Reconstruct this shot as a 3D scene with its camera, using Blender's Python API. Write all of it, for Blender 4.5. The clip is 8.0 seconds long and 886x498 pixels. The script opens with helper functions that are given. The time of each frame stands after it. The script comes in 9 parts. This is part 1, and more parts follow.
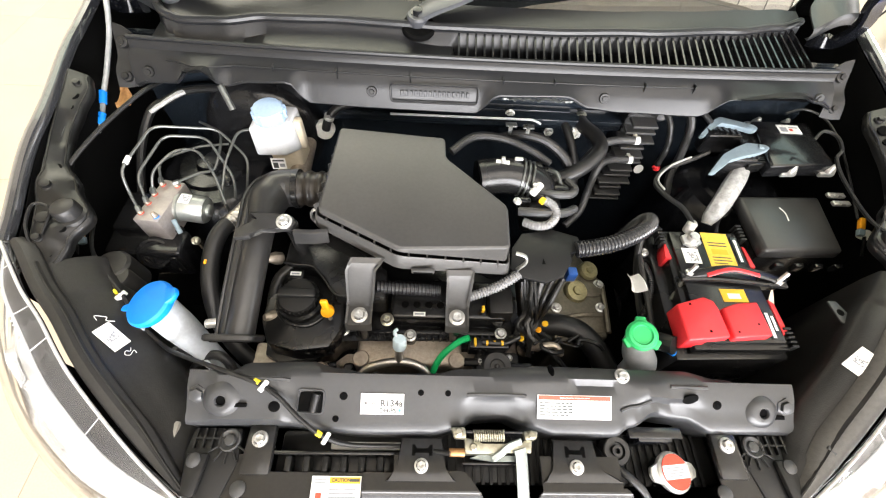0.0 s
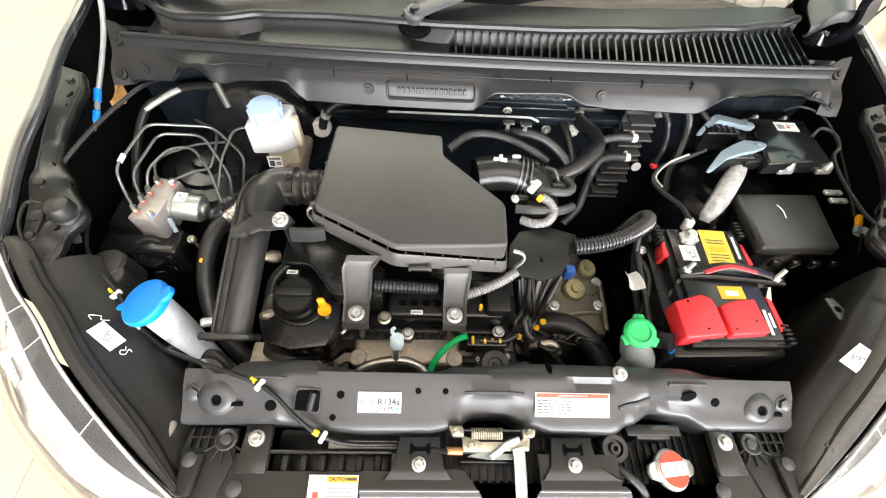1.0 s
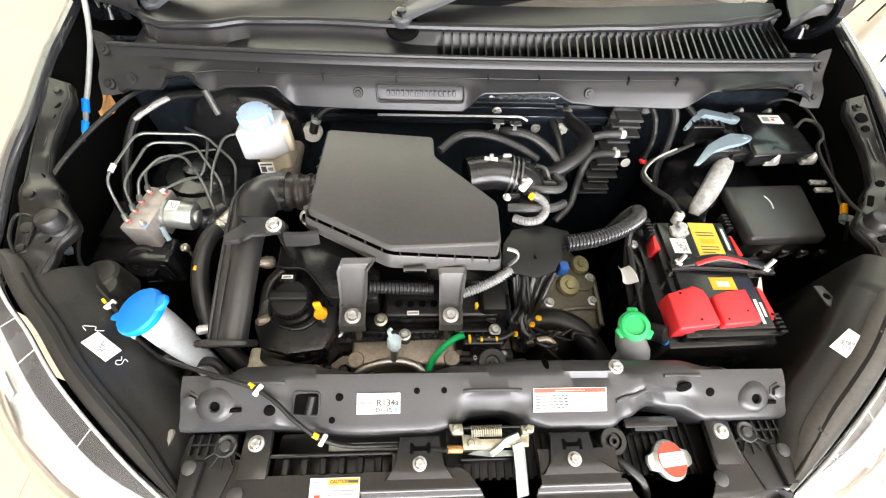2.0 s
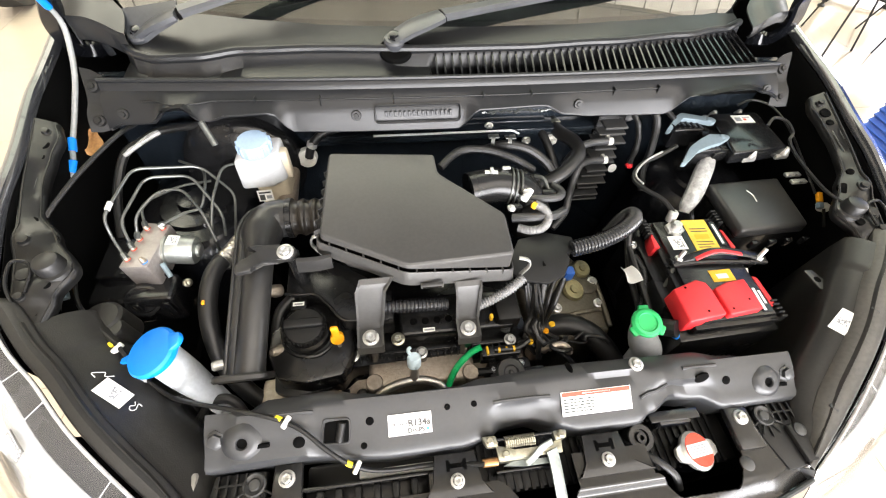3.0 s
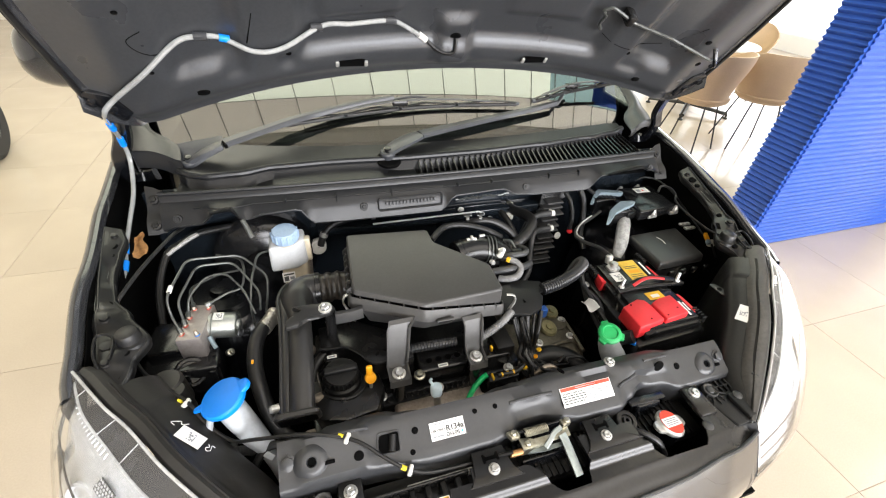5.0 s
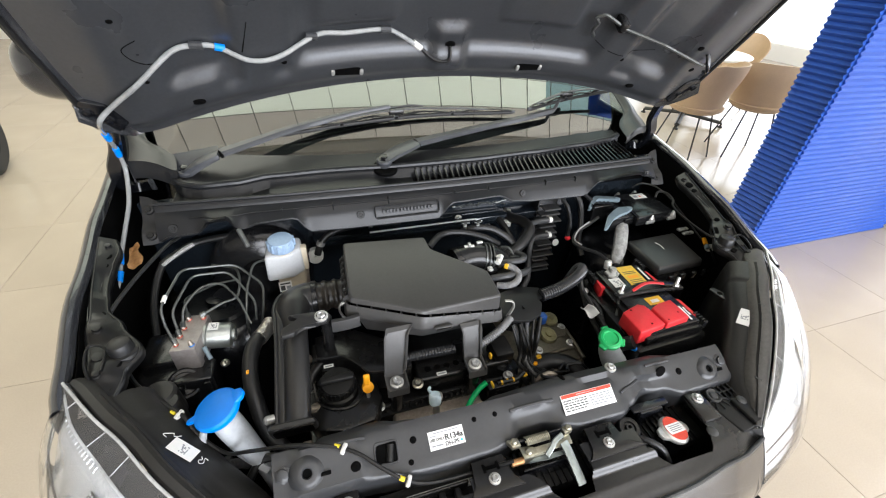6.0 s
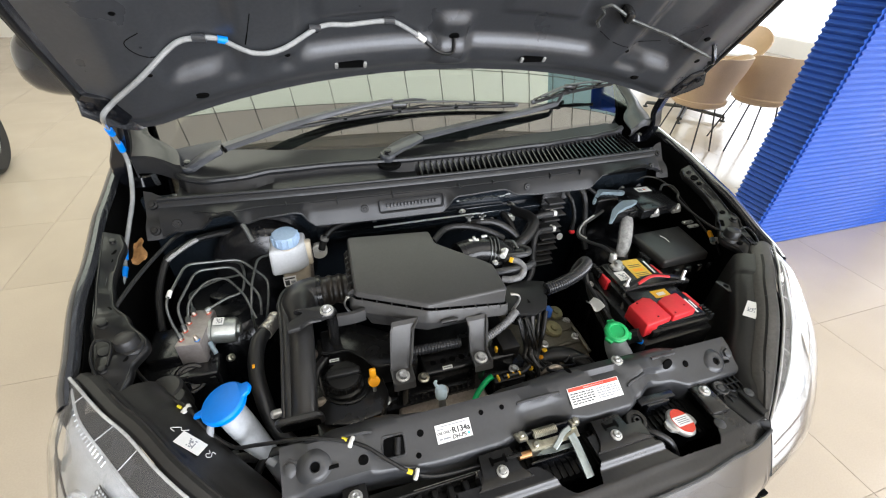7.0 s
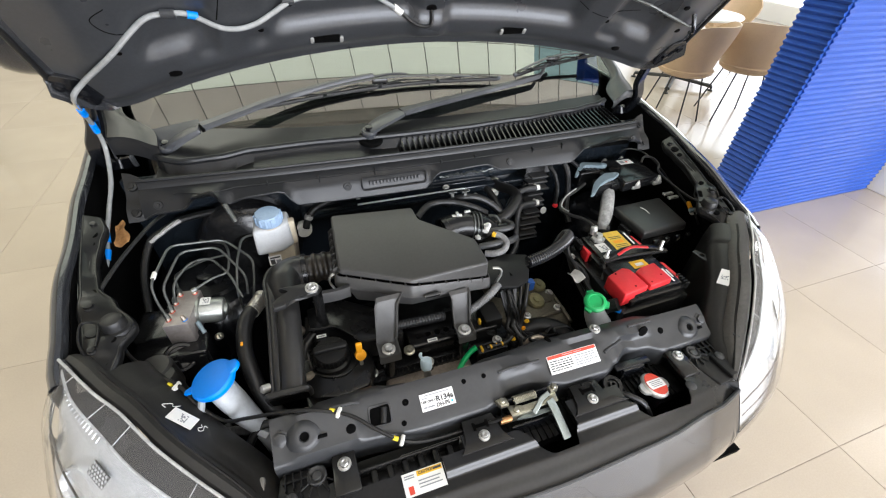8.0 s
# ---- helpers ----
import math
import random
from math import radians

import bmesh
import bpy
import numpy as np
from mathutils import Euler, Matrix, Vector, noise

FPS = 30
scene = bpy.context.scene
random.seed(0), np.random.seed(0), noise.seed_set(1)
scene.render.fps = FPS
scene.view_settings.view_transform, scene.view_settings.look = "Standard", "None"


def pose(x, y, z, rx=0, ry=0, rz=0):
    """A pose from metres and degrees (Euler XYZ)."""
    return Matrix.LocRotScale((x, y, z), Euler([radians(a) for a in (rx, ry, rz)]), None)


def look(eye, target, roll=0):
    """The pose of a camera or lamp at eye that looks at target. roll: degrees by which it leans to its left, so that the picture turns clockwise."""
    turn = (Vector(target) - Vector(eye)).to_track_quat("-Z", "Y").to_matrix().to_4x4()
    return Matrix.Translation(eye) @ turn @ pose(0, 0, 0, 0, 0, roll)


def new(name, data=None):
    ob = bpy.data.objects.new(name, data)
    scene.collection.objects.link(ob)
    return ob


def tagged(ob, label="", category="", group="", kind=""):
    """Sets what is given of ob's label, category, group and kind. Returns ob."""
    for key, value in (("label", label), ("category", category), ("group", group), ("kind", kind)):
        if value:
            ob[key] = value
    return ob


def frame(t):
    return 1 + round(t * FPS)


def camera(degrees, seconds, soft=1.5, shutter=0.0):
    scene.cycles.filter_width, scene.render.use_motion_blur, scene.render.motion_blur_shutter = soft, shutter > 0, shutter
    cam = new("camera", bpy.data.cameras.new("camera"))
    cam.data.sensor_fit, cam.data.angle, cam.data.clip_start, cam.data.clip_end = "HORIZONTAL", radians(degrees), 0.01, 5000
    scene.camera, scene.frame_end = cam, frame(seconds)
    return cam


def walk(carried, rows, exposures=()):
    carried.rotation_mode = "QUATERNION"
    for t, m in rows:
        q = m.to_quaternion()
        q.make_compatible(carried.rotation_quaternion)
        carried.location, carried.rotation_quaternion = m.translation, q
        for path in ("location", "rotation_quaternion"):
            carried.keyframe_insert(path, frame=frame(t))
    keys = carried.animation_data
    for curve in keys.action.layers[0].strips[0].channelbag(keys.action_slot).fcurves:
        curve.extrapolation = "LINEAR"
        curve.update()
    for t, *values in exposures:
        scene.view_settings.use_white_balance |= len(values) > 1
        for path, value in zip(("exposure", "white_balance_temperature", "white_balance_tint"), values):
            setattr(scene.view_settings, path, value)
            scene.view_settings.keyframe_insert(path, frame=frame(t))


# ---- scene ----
cam = camera(94.3, 8.0, soft=1.15)
PATH = [
    (0, (-0.117, 0.048, 1.425), (-0.041, 1.149, -0.243), 5.1),
    (0.5, (-0.117, 0.047, 1.423), (-0.038, 1.148, -0.245), 5.2),
    (1, (-0.115, 0.047, 1.421), (-0.031, 1.146, -0.247), 5.3),
    (1.5, (-0.114, 0.045, 1.424), (-0.027, 1.144, -0.244), 4.9),
    (2.8, (-0.125, 0.037, 1.419), (0.078, 1.189, -0.203), 4.8),
    (3, (-0.181, 0.039, 1.422), (0.055, 1.206, -0.184), 4.9),
    (3.5, (-0.264, 0.028, 1.433), (0.079, 1.27, -0.097), 5.4),
    (4, (-0.304, -0.043, 1.438), (0.114, 1.302, 0.018), 4.6),
    (4.5, (-0.336, -0.124, 1.463), (0.152, 1.31, 0.157), 4.3),
    (5, (-0.337, -0.165, 1.482), (0.196, 1.333, 0.267), 4.1),
    (6.5, (-0.331, -0.169, 1.462), (0.214, 1.362, 0.297), 3.3),
    (7, (-0.341, -0.167, 1.46), (0.196, 1.356, 0.28), 3.0),
    (7.5, (-0.345, -0.168, 1.454), (0.191, 1.33, 0.241), 2.8),
    (8, (-0.326, -0.184, 1.469), (0.231, 1.257, 0.198), 2.8),
]
EXPOSURES = [(0, 0.54, 6500, 14), (3.2, 0.50, 6500, 14), (4.3, 0.20, 6500, 14), (4.8, 0.02, 6480, 14), (5.2, -0.31, 6300, 13), (6.3, -0.50, 6080, 13), (8, -0.57, 6080, 13)]
walk(cam, [(t, look(eye, target, roll)) for t, eye, target, roll in PATH], EXPOSURES)

# ---- light: daylight through the glazed fronts, luminous ceiling panels, an added overhead fill ----
world = bpy.data.worlds.new("world")
scene.world = world
world.use_nodes = True
sky = world.node_tree.nodes.new("ShaderNodeTexSky")
sky.sky_type, sky.sun_disc, sky.sun_elevation, sky.sun_rotation = "NISHITA", False, radians(50), radians(150)
world.node_tree.links.new(sky.outputs[0], world.node_tree.nodes["Background"].inputs[0])
world.node_tree.nodes["Background"].inputs[1].default_value = 0.12


def area_lamp(name, eye, target, w, h, watts, colour):
    data = bpy.data.lights.new(name, "AREA")
    data.shape, data.size, data.size_y, data.energy, data.color = "RECTANGLE", w, h, watts, colour
    ob = new(name, data)
    ob.matrix_world = look(eye, target)
    return ob


area_lamp("front_window_light", (2.5, -4.75, 1.75), (2.5, 0, 1.5), 7.4, 2.6, 940, (0.97, 0.98, 0.98))
area_lamp("side_window_light", (8.75, 3.0, 1.7), (0, 2.5, 1.0), 9.0, 2.8, 260, (0.95, 0.98, 1.0))
# added fill lamp; the ceiling has no luminous panel here
area_lamp("overhead_fill", (1.2, -1.6, 4.1), (1.2, -1.6, 0), 4.8, 2.4, 80, (1.0, 0.97, 0.93))
area_lamp("rear_panel_light", (-2.6, 4.4, 4.1), (-2.6, 4.4, 0), 3.6, 3.0, 75, (1.0, 0.89, 0.76))


# ---- materials ----
def make(name, colour, rough=0.5, metal=0.0, mottle=(8, 0.12), grain=(400, 0.05), dust=0.0, coat=0.0, spec=0.5, clear=0.0, ior=1.45, vary=0.0):
    """A surface with stains at one scale, grain relief at another, and settled dust."""
    m = bpy.data.materials.new(name)
    m.use_nodes = True
    n, link = m.node_tree.nodes, m.node_tree.links.new
    b = n["Principled BSDF"]
    at = n.new("ShaderNodeTexCoord").outputs["Object"]
    big = n.new("ShaderNodeTexNoise")
    big.inputs["Scale"].default_value, big.inputs["Detail"].default_value = mottle[0], 5
    link(at, big.inputs["Vector"])
    ramp = n.new("ShaderNodeMapRange")
    ramp.inputs["From Min"].default_value, ramp.inputs["From Max"].default_value = 0.3, 0.7
    ramp.inputs["To Min"].default_value, ramp.inputs["To Max"].default_value = 1 - mottle[1], 1 + mottle[1]
    link(big.outputs["Fac"], ramp.inputs["Value"])
    speck, fleck = n.new("ShaderNodeTexNoise"), n.new("ShaderNodeMapRange")
    speck.inputs["Scale"].default_value, speck.inputs["Detail"].default_value = 170, 3
    link(at, speck.inputs["Vector"]), link(speck.outputs["Fac"], fleck.inputs["Value"])
    fleck.inputs["From Min"].default_value, fleck.inputs["From Max"].default_value = 0.35, 0.65
    fleck.inputs["To Min"].default_value, fleck.inputs["To Max"].default_value = 1 - mottle[1] * 0.55, 1 + mottle[1] * 0.55
    tone = n.new("ShaderNodeMath")
    tone.operation = "MULTIPLY"
    link(ramp.outputs[0], tone.inputs[0]), link(fleck.outputs[0], tone.inputs[1])
    hue = n.new("ShaderNodeHueSaturation")
    hue.inputs["Color"].default_value = (*colour, 1)
    if vary:
        info, mul = n.new("ShaderNodeObjectInfo"), n.new("ShaderNodeMath")
        mul.operation = "MULTIPLY_ADD"
        mul.inputs[1].default_value, mul.inputs[2].default_value = vary, 1 - vary / 2
        link(info.outputs["Random"], mul.inputs[0])
        both = n.new("ShaderNodeMath")
        both.operation = "MULTIPLY"
        link(mul.outputs[0], both.inputs[0]), link(tone.outputs[0], both.inputs[1])
        link(both.outputs[0], hue.inputs["Value"])
    else:
        link(tone.outputs[0], hue.inputs["Value"])
    out = hue.outputs["Color"]
    if dust:
        geo, sep = n.new("ShaderNodeNewGeometry"), n.new("ShaderNodeSeparateXYZ")
        link(geo.outputs["Normal"], sep.inputs[0])
        fine = n.new("ShaderNodeTexNoise")
        fine.inputs["Scale"].default_value, fine.inputs["Detail"].default_value = 45, 6
        link(at, fine.inputs["Vector"])
        up = n.new("ShaderNodeMapRange")
        up.inputs["From Min"].default_value, up.inputs["To Max"].default_value = 0.3, dust
        link(sep.outputs["Z"], up.inputs["Value"])
        amount = n.new("ShaderNodeMath")
        amount.operation = "MULTIPLY"
        link(up.outputs[0], amount.inputs[0]), link(fine.outputs["Fac"], amount.inputs[1])
        mix = n.new("ShaderNodeMix")
        mix.data_type = "RGBA"
        link(amount.outputs[0], mix.inputs["Factor"]), link(out, mix.inputs["A"])
        mix.inputs["B"].default_value = (0.30, 0.28, 0.25, 1)
        out = mix.outputs["Result"]
    link(out, b.inputs["Base Color"])
    rr = n.new("ShaderNodeMapRange")
    rr.inputs["To Min"].default_value, rr.inputs["To Max"].default_value = max(0.02, rough - 0.1), min(1, rough + 0.1)
    link(big.outputs["Fac"], rr.inputs["Value"])
    if rough > 0.05:
        link(rr.outputs[0], b.inputs["Roughness"])
    else:
        b.inputs["Roughness"].default_value = rough
    if grain[1]:
        tex, bump = n.new("ShaderNodeTexNoise"), n.new("ShaderNodeBump")
        tex.inputs["Scale"].default_value = grain[0]
        bump.inputs["Strength"].default_value, bump.inputs["Distance"].default_value = grain[1], 0.002
        link(at, tex.inputs["Vector"]), link(tex.outputs["Fac"], bump.inputs["Height"])
        link(bump.outputs["Normal"], b.inputs["Normal"])
    b.inputs["Metallic"].default_value, b.inputs["Coat Weight"].default_value = metal, coat
    b.inputs["Specular IOR Level"].default_value, b.inputs["IOR"].default_value = spec, ior
    b.inputs["Transmission Weight"].default_value = clear
    return m


def glow(name, colour, strength):
    m = bpy.data.materials.new(name)
    m.use_nodes = True
    b = m.node_tree.nodes["Principled BSDF"]
    b.inputs["Base Color"].default_value = (*colour, 1)
    b.inputs["Emission Color"].default_value, b.inputs["Emission Strength"].default_value = (*colour, 1), strength
    return m


PLASTIC = make("textured black plastic", (0.008, 0.008, 0.008), 0.45, grain=(900, 0.12), dust=0.012, spec=0.35)
PLASTIC_GREY = make("weathered grey-black plastic", (0.034, 0.035, 0.036), 0.42, grain=(900, 0.1), dust=0.05)
PLASTIC_SMOOTH = make("smooth black plastic", (0.008, 0.008, 0.008), 0.26, grain=(300, 0.02), dust=0.006)
RUBBER = make("black rubber", (0.010, 0.010, 0.010), 0.42, grain=(500, 0.06), dust=0.012)
CABLE = make("black cable sleeve", (0.008, 0.008, 0.008), 0.40, grain=(700, 0.1))
BLACKMETAL = make("black painted steel", (0.005, 0.0055, 0.007), 0.24, mottle=(5, 0.2), grain=(60, 0.02), dust=0.012, coat=0.2)
CROSSPAINT = make("grey-black painted steel", (0.031, 0.0322, 0.0345), 0.37, mottle=(14, 0.07), grain=(90, 0.015), dust=0.02, coat=0.06)
CARPAINT = make("dark grey metallic paint", (0.046, 0.048, 0.053), 0.15, metal=0.55, mottle=(3, 0.06), grain=(1500, 0.02), coat=0.9)
HOODPAINT = make("dark grey undercoat paint", (0.050, 0.0525, 0.057), 0.30, metal=0.35, mottle=(6, 0.10), grain=(120, 0.015), coat=0.15)
SCUTTLE = make("grey moulded scuttle plastic", (0.0112, 0.0117, 0.0128), 0.32, mottle=(9, 0.10), grain=(700, 0.06), dust=0.010, spec=0.36)
WIPERGREY = make("grey painted wiper arm", (0.042, 0.0445, 0.050), 0.36, mottle=(20, 0.12), grain=(900, 0.05), dust=0.03)
HOUSING = make("lamp housing plastic", (0.015, 0.0145, 0.0136), 0.42, mottle=(7, 0.22), grain=(500, 0.15), dust=0.02)
RAILBLACK = make("oily black rail steel", (0.006, 0.006, 0.006), 0.34, mottle=(12, 0.3), grain=(70, 0.06), dust=0.01, coat=0.05, spec=0.4)
DUCTBLACK = make("semi-gloss black duct plastic", (0.020, 0.0198, 0.0195), 0.33, mottle=(12, 0.12), grain=(600, 0.06), dust=0.02)
GLOSSBLACK = make("glossy black plastic", (0.009, 0.0092, 0.010), 0.18, mottle=(15, 0.2), grain=(200, 0.03), dust=0.008)
AIRBOX = make("satin black moulded plastic", (0.054, 0.0530, 0.0515), 0.40, mottle=(8, 0.10), grain=(800, 0.10), dust=0.012)
GREYTAPE = make("grey cloth tape", (0.10, 0.10, 0.102), 0.6, mottle=(60, 0.25), grain=(220, 0.3))
SHIELDBLACK = make("semi-gloss grille shield plastic", (0.016, 0.0157, 0.0154), 0.19, mottle=(9, 0.14), grain=(500, 0.02), dust=0.012)
STRIPGREY = make("brown-grey lamp rim plastic", (0.060, 0.057, 0.052), 0.48, mottle=(10, 0.2), grain=(500, 0.1), dust=0.02)
GOLD = make("faded gold label", (0.72, 0.48, 0.05), 0.45, mottle=(60, 0.12))
STEEL = make("bright zinc steel", (0.50, 0.50, 0.48), 0.30, metal=0.55, mottle=(40, 0.15), grain=(200, 0.04))
ZINC = make("yellow-passivated zinc", (0.40, 0.385, 0.31), 0.34, metal=0.9, mottle=(30, 0.25), grain=(200, 0.05))
ALU = make("cast aluminium", (0.40, 0.345, 0.285), 0.5, metal=0.8, mottle=(25, 0.2), grain=(350, 0.25))
PIPE = make("coated brake pipe", (0.10, 0.105, 0.10), 0.30, metal=0.6, mottle=(30, 0.15), grain=(300, 0.02))
ALUPIPE = make("drawn aluminium pipe", (0.55, 0.52, 0.47), 0.35, metal=0.9, mottle=(20, 0.12), grain=(300, 0.03))
CASTGREY = make("abs block alloy", (0.36, 0.33, 0.315), 0.45, metal=0.6, mottle=(30, 0.12), grain=(300, 0.1))
MOTOR = make("zinc motor can", (0.40, 0.42, 0.40), 0.35, metal=0.8, mottle=(15, 0.1))
WHITE_TANK = make("milky translucent plastic", (0.52, 0.46, 0.35), 0.4, mottle=(20, 0.06), grain=(200, 0.03))
TANK_GREY = make("frosted reservoir plastic", (0.40, 0.425, 0.45), 0.40, mottle=(20, 0.1), grain=(200, 0.03))
TANK_BLUE = make("bluish milky plastic", (0.47, 0.485, 0.50), 0.38, mottle=(20, 0.06), grain=(200, 0.03))
BLUECAP = make("bright blue plastic", (0.0, 0.20, 0.78), 0.4, mottle=(20, 0.04), grain=(300, 0.02))
GREYBLUE = make("pale blue-grey cap plastic", (0.26, 0.36, 0.50), 0.5, mottle=(20, 0.06))
GREEN = make("green plastic", (0.015, 0.36, 0.10), 0.35, mottle=(20, 0.06))
RED = make("red plastic", (0.62, 0.025, 0.030), 0.42, mottle=(20, 0.06), grain=(600, 0.06))
YELLOW = make("yellow print", (0.80, 0.46, 0.02), 0.5, mottle=(50, 0.06))
ORANGE = make("orange-yellow plastic", (0.85, 0.36, 0.01), 0.4, mottle=(20, 0.05))
WHITE = make("white paper label", (0.78, 0.78, 0.76), 0.5, mottle=(20, 0.03), grain=(300, 0.0))
WHITEPLASTIC = make("white clip plastic", (0.68, 0.68, 0.64), 0.45, mottle=(20, 0.06))
INK = make("black print", (0.05, 0.05, 0.05), 0.6, grain=(300, 0.0))
GREYINK = make("grey print", (0.25, 0.26, 0.28), 0.6, grain=(300, 0.0))
REDINK = make("red print", (0.62, 0.06, 0.03), 0.5, grain=(300, 0.0))
CYAN = make("cyan print", (0.05, 0.45, 0.60), 0.5, grain=(300, 0.0))
LIGHTBLUE = make("pale blue translucent cap", (0.62, 0.76, 0.84), 0.30, mottle=(30, 0.05))
CONNECTOR = make("blue-grey connector plastic", (0.20, 0.26, 0.30), 0.35, mottle=(20, 0.08))
TAPEWRAP = make("silver-grey wrapped loom", (0.30, 0.30, 0.295), 0.45, mottle=(60, 0.3), grain=(150, 0.3))
CLEARTUBE = make("clear drain hose", (0.24, 0.25, 0.25), 0.13, mottle=(40, 0.12), grain=(100, 0.05), coat=0.8)
BLUETAPE = make("blue tape", (0.0, 0.22, 0.80), 0.45, mottle=(30, 0.05))
LEAF = make("dry brown paper tag", (0.34, 0.17, 0.06), 0.7, mottle=(40, 0.25))
# near-black that paints the shade in holes, gaps and the deep bay
DARK = make("near-black of shade and gaps", (0.002, 0.002, 0.002), 0.8, grain=(100, 0.0), spec=0.05)
FIREWALL = make("blue-black painted bulkhead", (0.010, 0.0135, 0.018), 0.20, mottle=(5, 0.2), grain=(60, 0.02), coat=0.3)
CHROME = make("headlamp reflector", (0.66, 0.67, 0.68), 0.22, metal=0.6, mottle=(11, 0.16), grain=(90, 0.10))
LAMPBEZEL = make("grey lamp bezel", (0.042, 0.042, 0.043), 0.25, mottle=(15, 0.1), grain=(300, 0.0))
LENS = make("clear polycarbonate", (0.95, 0.96, 0.97), 0.04, clear=1.0, ior=1.5, mottle=(5, 0.01), grain=(300, 0.0))
LENSRIM = make("pale lens edge", (0.42, 0.42, 0.41), 0.2, mottle=(30, 0.2), coat=0.6)
GLASS = make("tinted windscreen glass", (0.30, 0.34, 0.31), 0.0, clear=1.0, ior=2.1, mottle=(3, 0.02), grain=(300, 0.0))
TILE = make("polished beige floor tile", (0.475, 0.405, 0.328), 0.17, mottle=(2.2, 0.05), grain=(60, 0.004), vary=0.04)
GROUT = make("beige tile joint", (0.34, 0.29, 0.235), 0.8)
BLUEWALL = make("blue painted fluted cladding", (0.020, 0.075, 0.36), 0.42, mottle=(2, 0.06), grain=(200, 0.03))
PAINTWALL = make("warm white wall paint", (0.74, 0.71, 0.65), 0.7, mottle=(1.5, 0.03), grain=(150, 0.05))
CEILTILE = make("pale ceiling tile", (0.55, 0.52, 0.44), 0.7, mottle=(4, 0.05), grain=(150, 0.05))
CEILPANEL = glow("luminous ceiling panel", (0.92, 0.97, 0.78), 3.1)
# emission stands in for room light on plain ceiling tiles
CEILTILE_GLOW = glow("ceiling tile with added glow", (0.86, 0.80, 0.68), 1.15)
# added glow that colours a patch reflected in the glass, no known lamp
TEAL_GLOW = glow("added teal ceiling glow", (0.42, 0.62, 0.60), 1.3)
DOWNLIGHT = glow("bright ceiling lamp", (1.0, 0.96, 0.88), 7.0)
CEILGRID = make("grey ceiling grid", (0.34, 0.33, 0.30), 0.6)
DAYGLOW = glow("bright daylight outside", (0.95, 0.98, 1.0), 2.5)
BEIGE = make("beige moulded chair shell", (0.56, 0.40, 0.26), 0.5, mottle=(6, 0.06), grain=(300, 0.03))
LEGMETAL = make("dark powder-coated legs", (0.03, 0.03, 0.03), 0.4)
TABLETOP = make("white laminate", (0.78, 0.78, 0.76), 0.3)
TYRE = make("tyre rubber", (0.02, 0.02, 0.02), 0.6, grain=(200, 0.1))

# ---- building helpers ----
V = Vector
BASE = {}


def thing(name, at, label, category, group="", kind=""):
    ob = new(name)
    ob.empty_display_size = 0.02
    ob.location = at
    BASE[ob.name] = V(at)
    return tagged(ob, label, category, group, kind)


def finish(bm, name, material, shift, sharp=32):
    bmesh.ops.recalc_face_normals(bm, faces=bm.faces)
    bmesh.ops.translate(bm, verts=bm.verts, vec=-shift)
    mesh = bpy.data.meshes.new(name)
    bm.to_mesh(mesh)
    bm.free()
    mesh.materials.append(material)
    mesh.polygons.foreach_set("use_smooth", [True] * len(mesh.polygons))
    mesh.set_sharp_from_angle(angle=radians(sharp))
    return mesh


def part(name, bm, material, parent, label="", m=None, sharp=32):
    """One mesh under a thing or a part; bm is in world metres, or in the frame m."""
    if m is not None:
        bmesh.ops.transform(bm, matrix=m, verts=bm.verts)
    shift = BASE[parent.name]
    ob = new(name, finish(bm, name, material, shift, sharp))
    ob.parent = parent
    BASE[ob.name] = shift
    return tagged(ob, label)


def solo(name, bm, material, label, category="", kind="", group="", m=None, sharp=32):
    """A thing of one mesh, with its origin amid its base."""
    if m is not None:
        bmesh.ops.transform(bm, matrix=m, verts=bm.verts)
    co = [v.co for v in bm.verts]
    at = V((sum(c.x for c in co) / len(co), sum(c.y for c in co) / len(co), min(c.z for c in co)))
    ob = new(name, finish(bm, name, material, at, sharp))
    ob.location = at
    BASE[ob.name] = at
    return tagged(ob, label, category, group, kind)


def basis(o, x, y):
    """The frame at o whose x runs along x and whose y lies towards y."""
    x = V(x).normalized()
    z = x.cross(V(y)).normalized()
    y = z.cross(x)
    return Matrix(((x.x, y.x, z.x, o[0]), (x.y, y.y, z.y, o[1]), (x.z, y.z, z.z, o[2]), (0, 0, 0, 1)))


def box(bm, lo, hi, bevel=0.0, seg=2, m=None):
    c = [(a + b) / 2 for a, b in zip(lo, hi)]
    s = [abs(b - a) for a, b in zip(lo, hi)]
    mm = Matrix.LocRotScale(c, None, s)
    vs = bmesh.ops.create_cube(bm, size=1, matrix=mm)["verts"]
    if bevel:
        es = list({e for v in vs for e in v.link_edges})
        r = bmesh.ops.bevel(bm, geom=es, offset=min(bevel, min(s) * 0.45), segments=seg, profile=0.5, affect="EDGES")
        vs = list({v for f in r["faces"] for v in f.verts})
    if m is not None:
        bmesh.ops.transform(bm, matrix=m, verts=vs)
    return bm


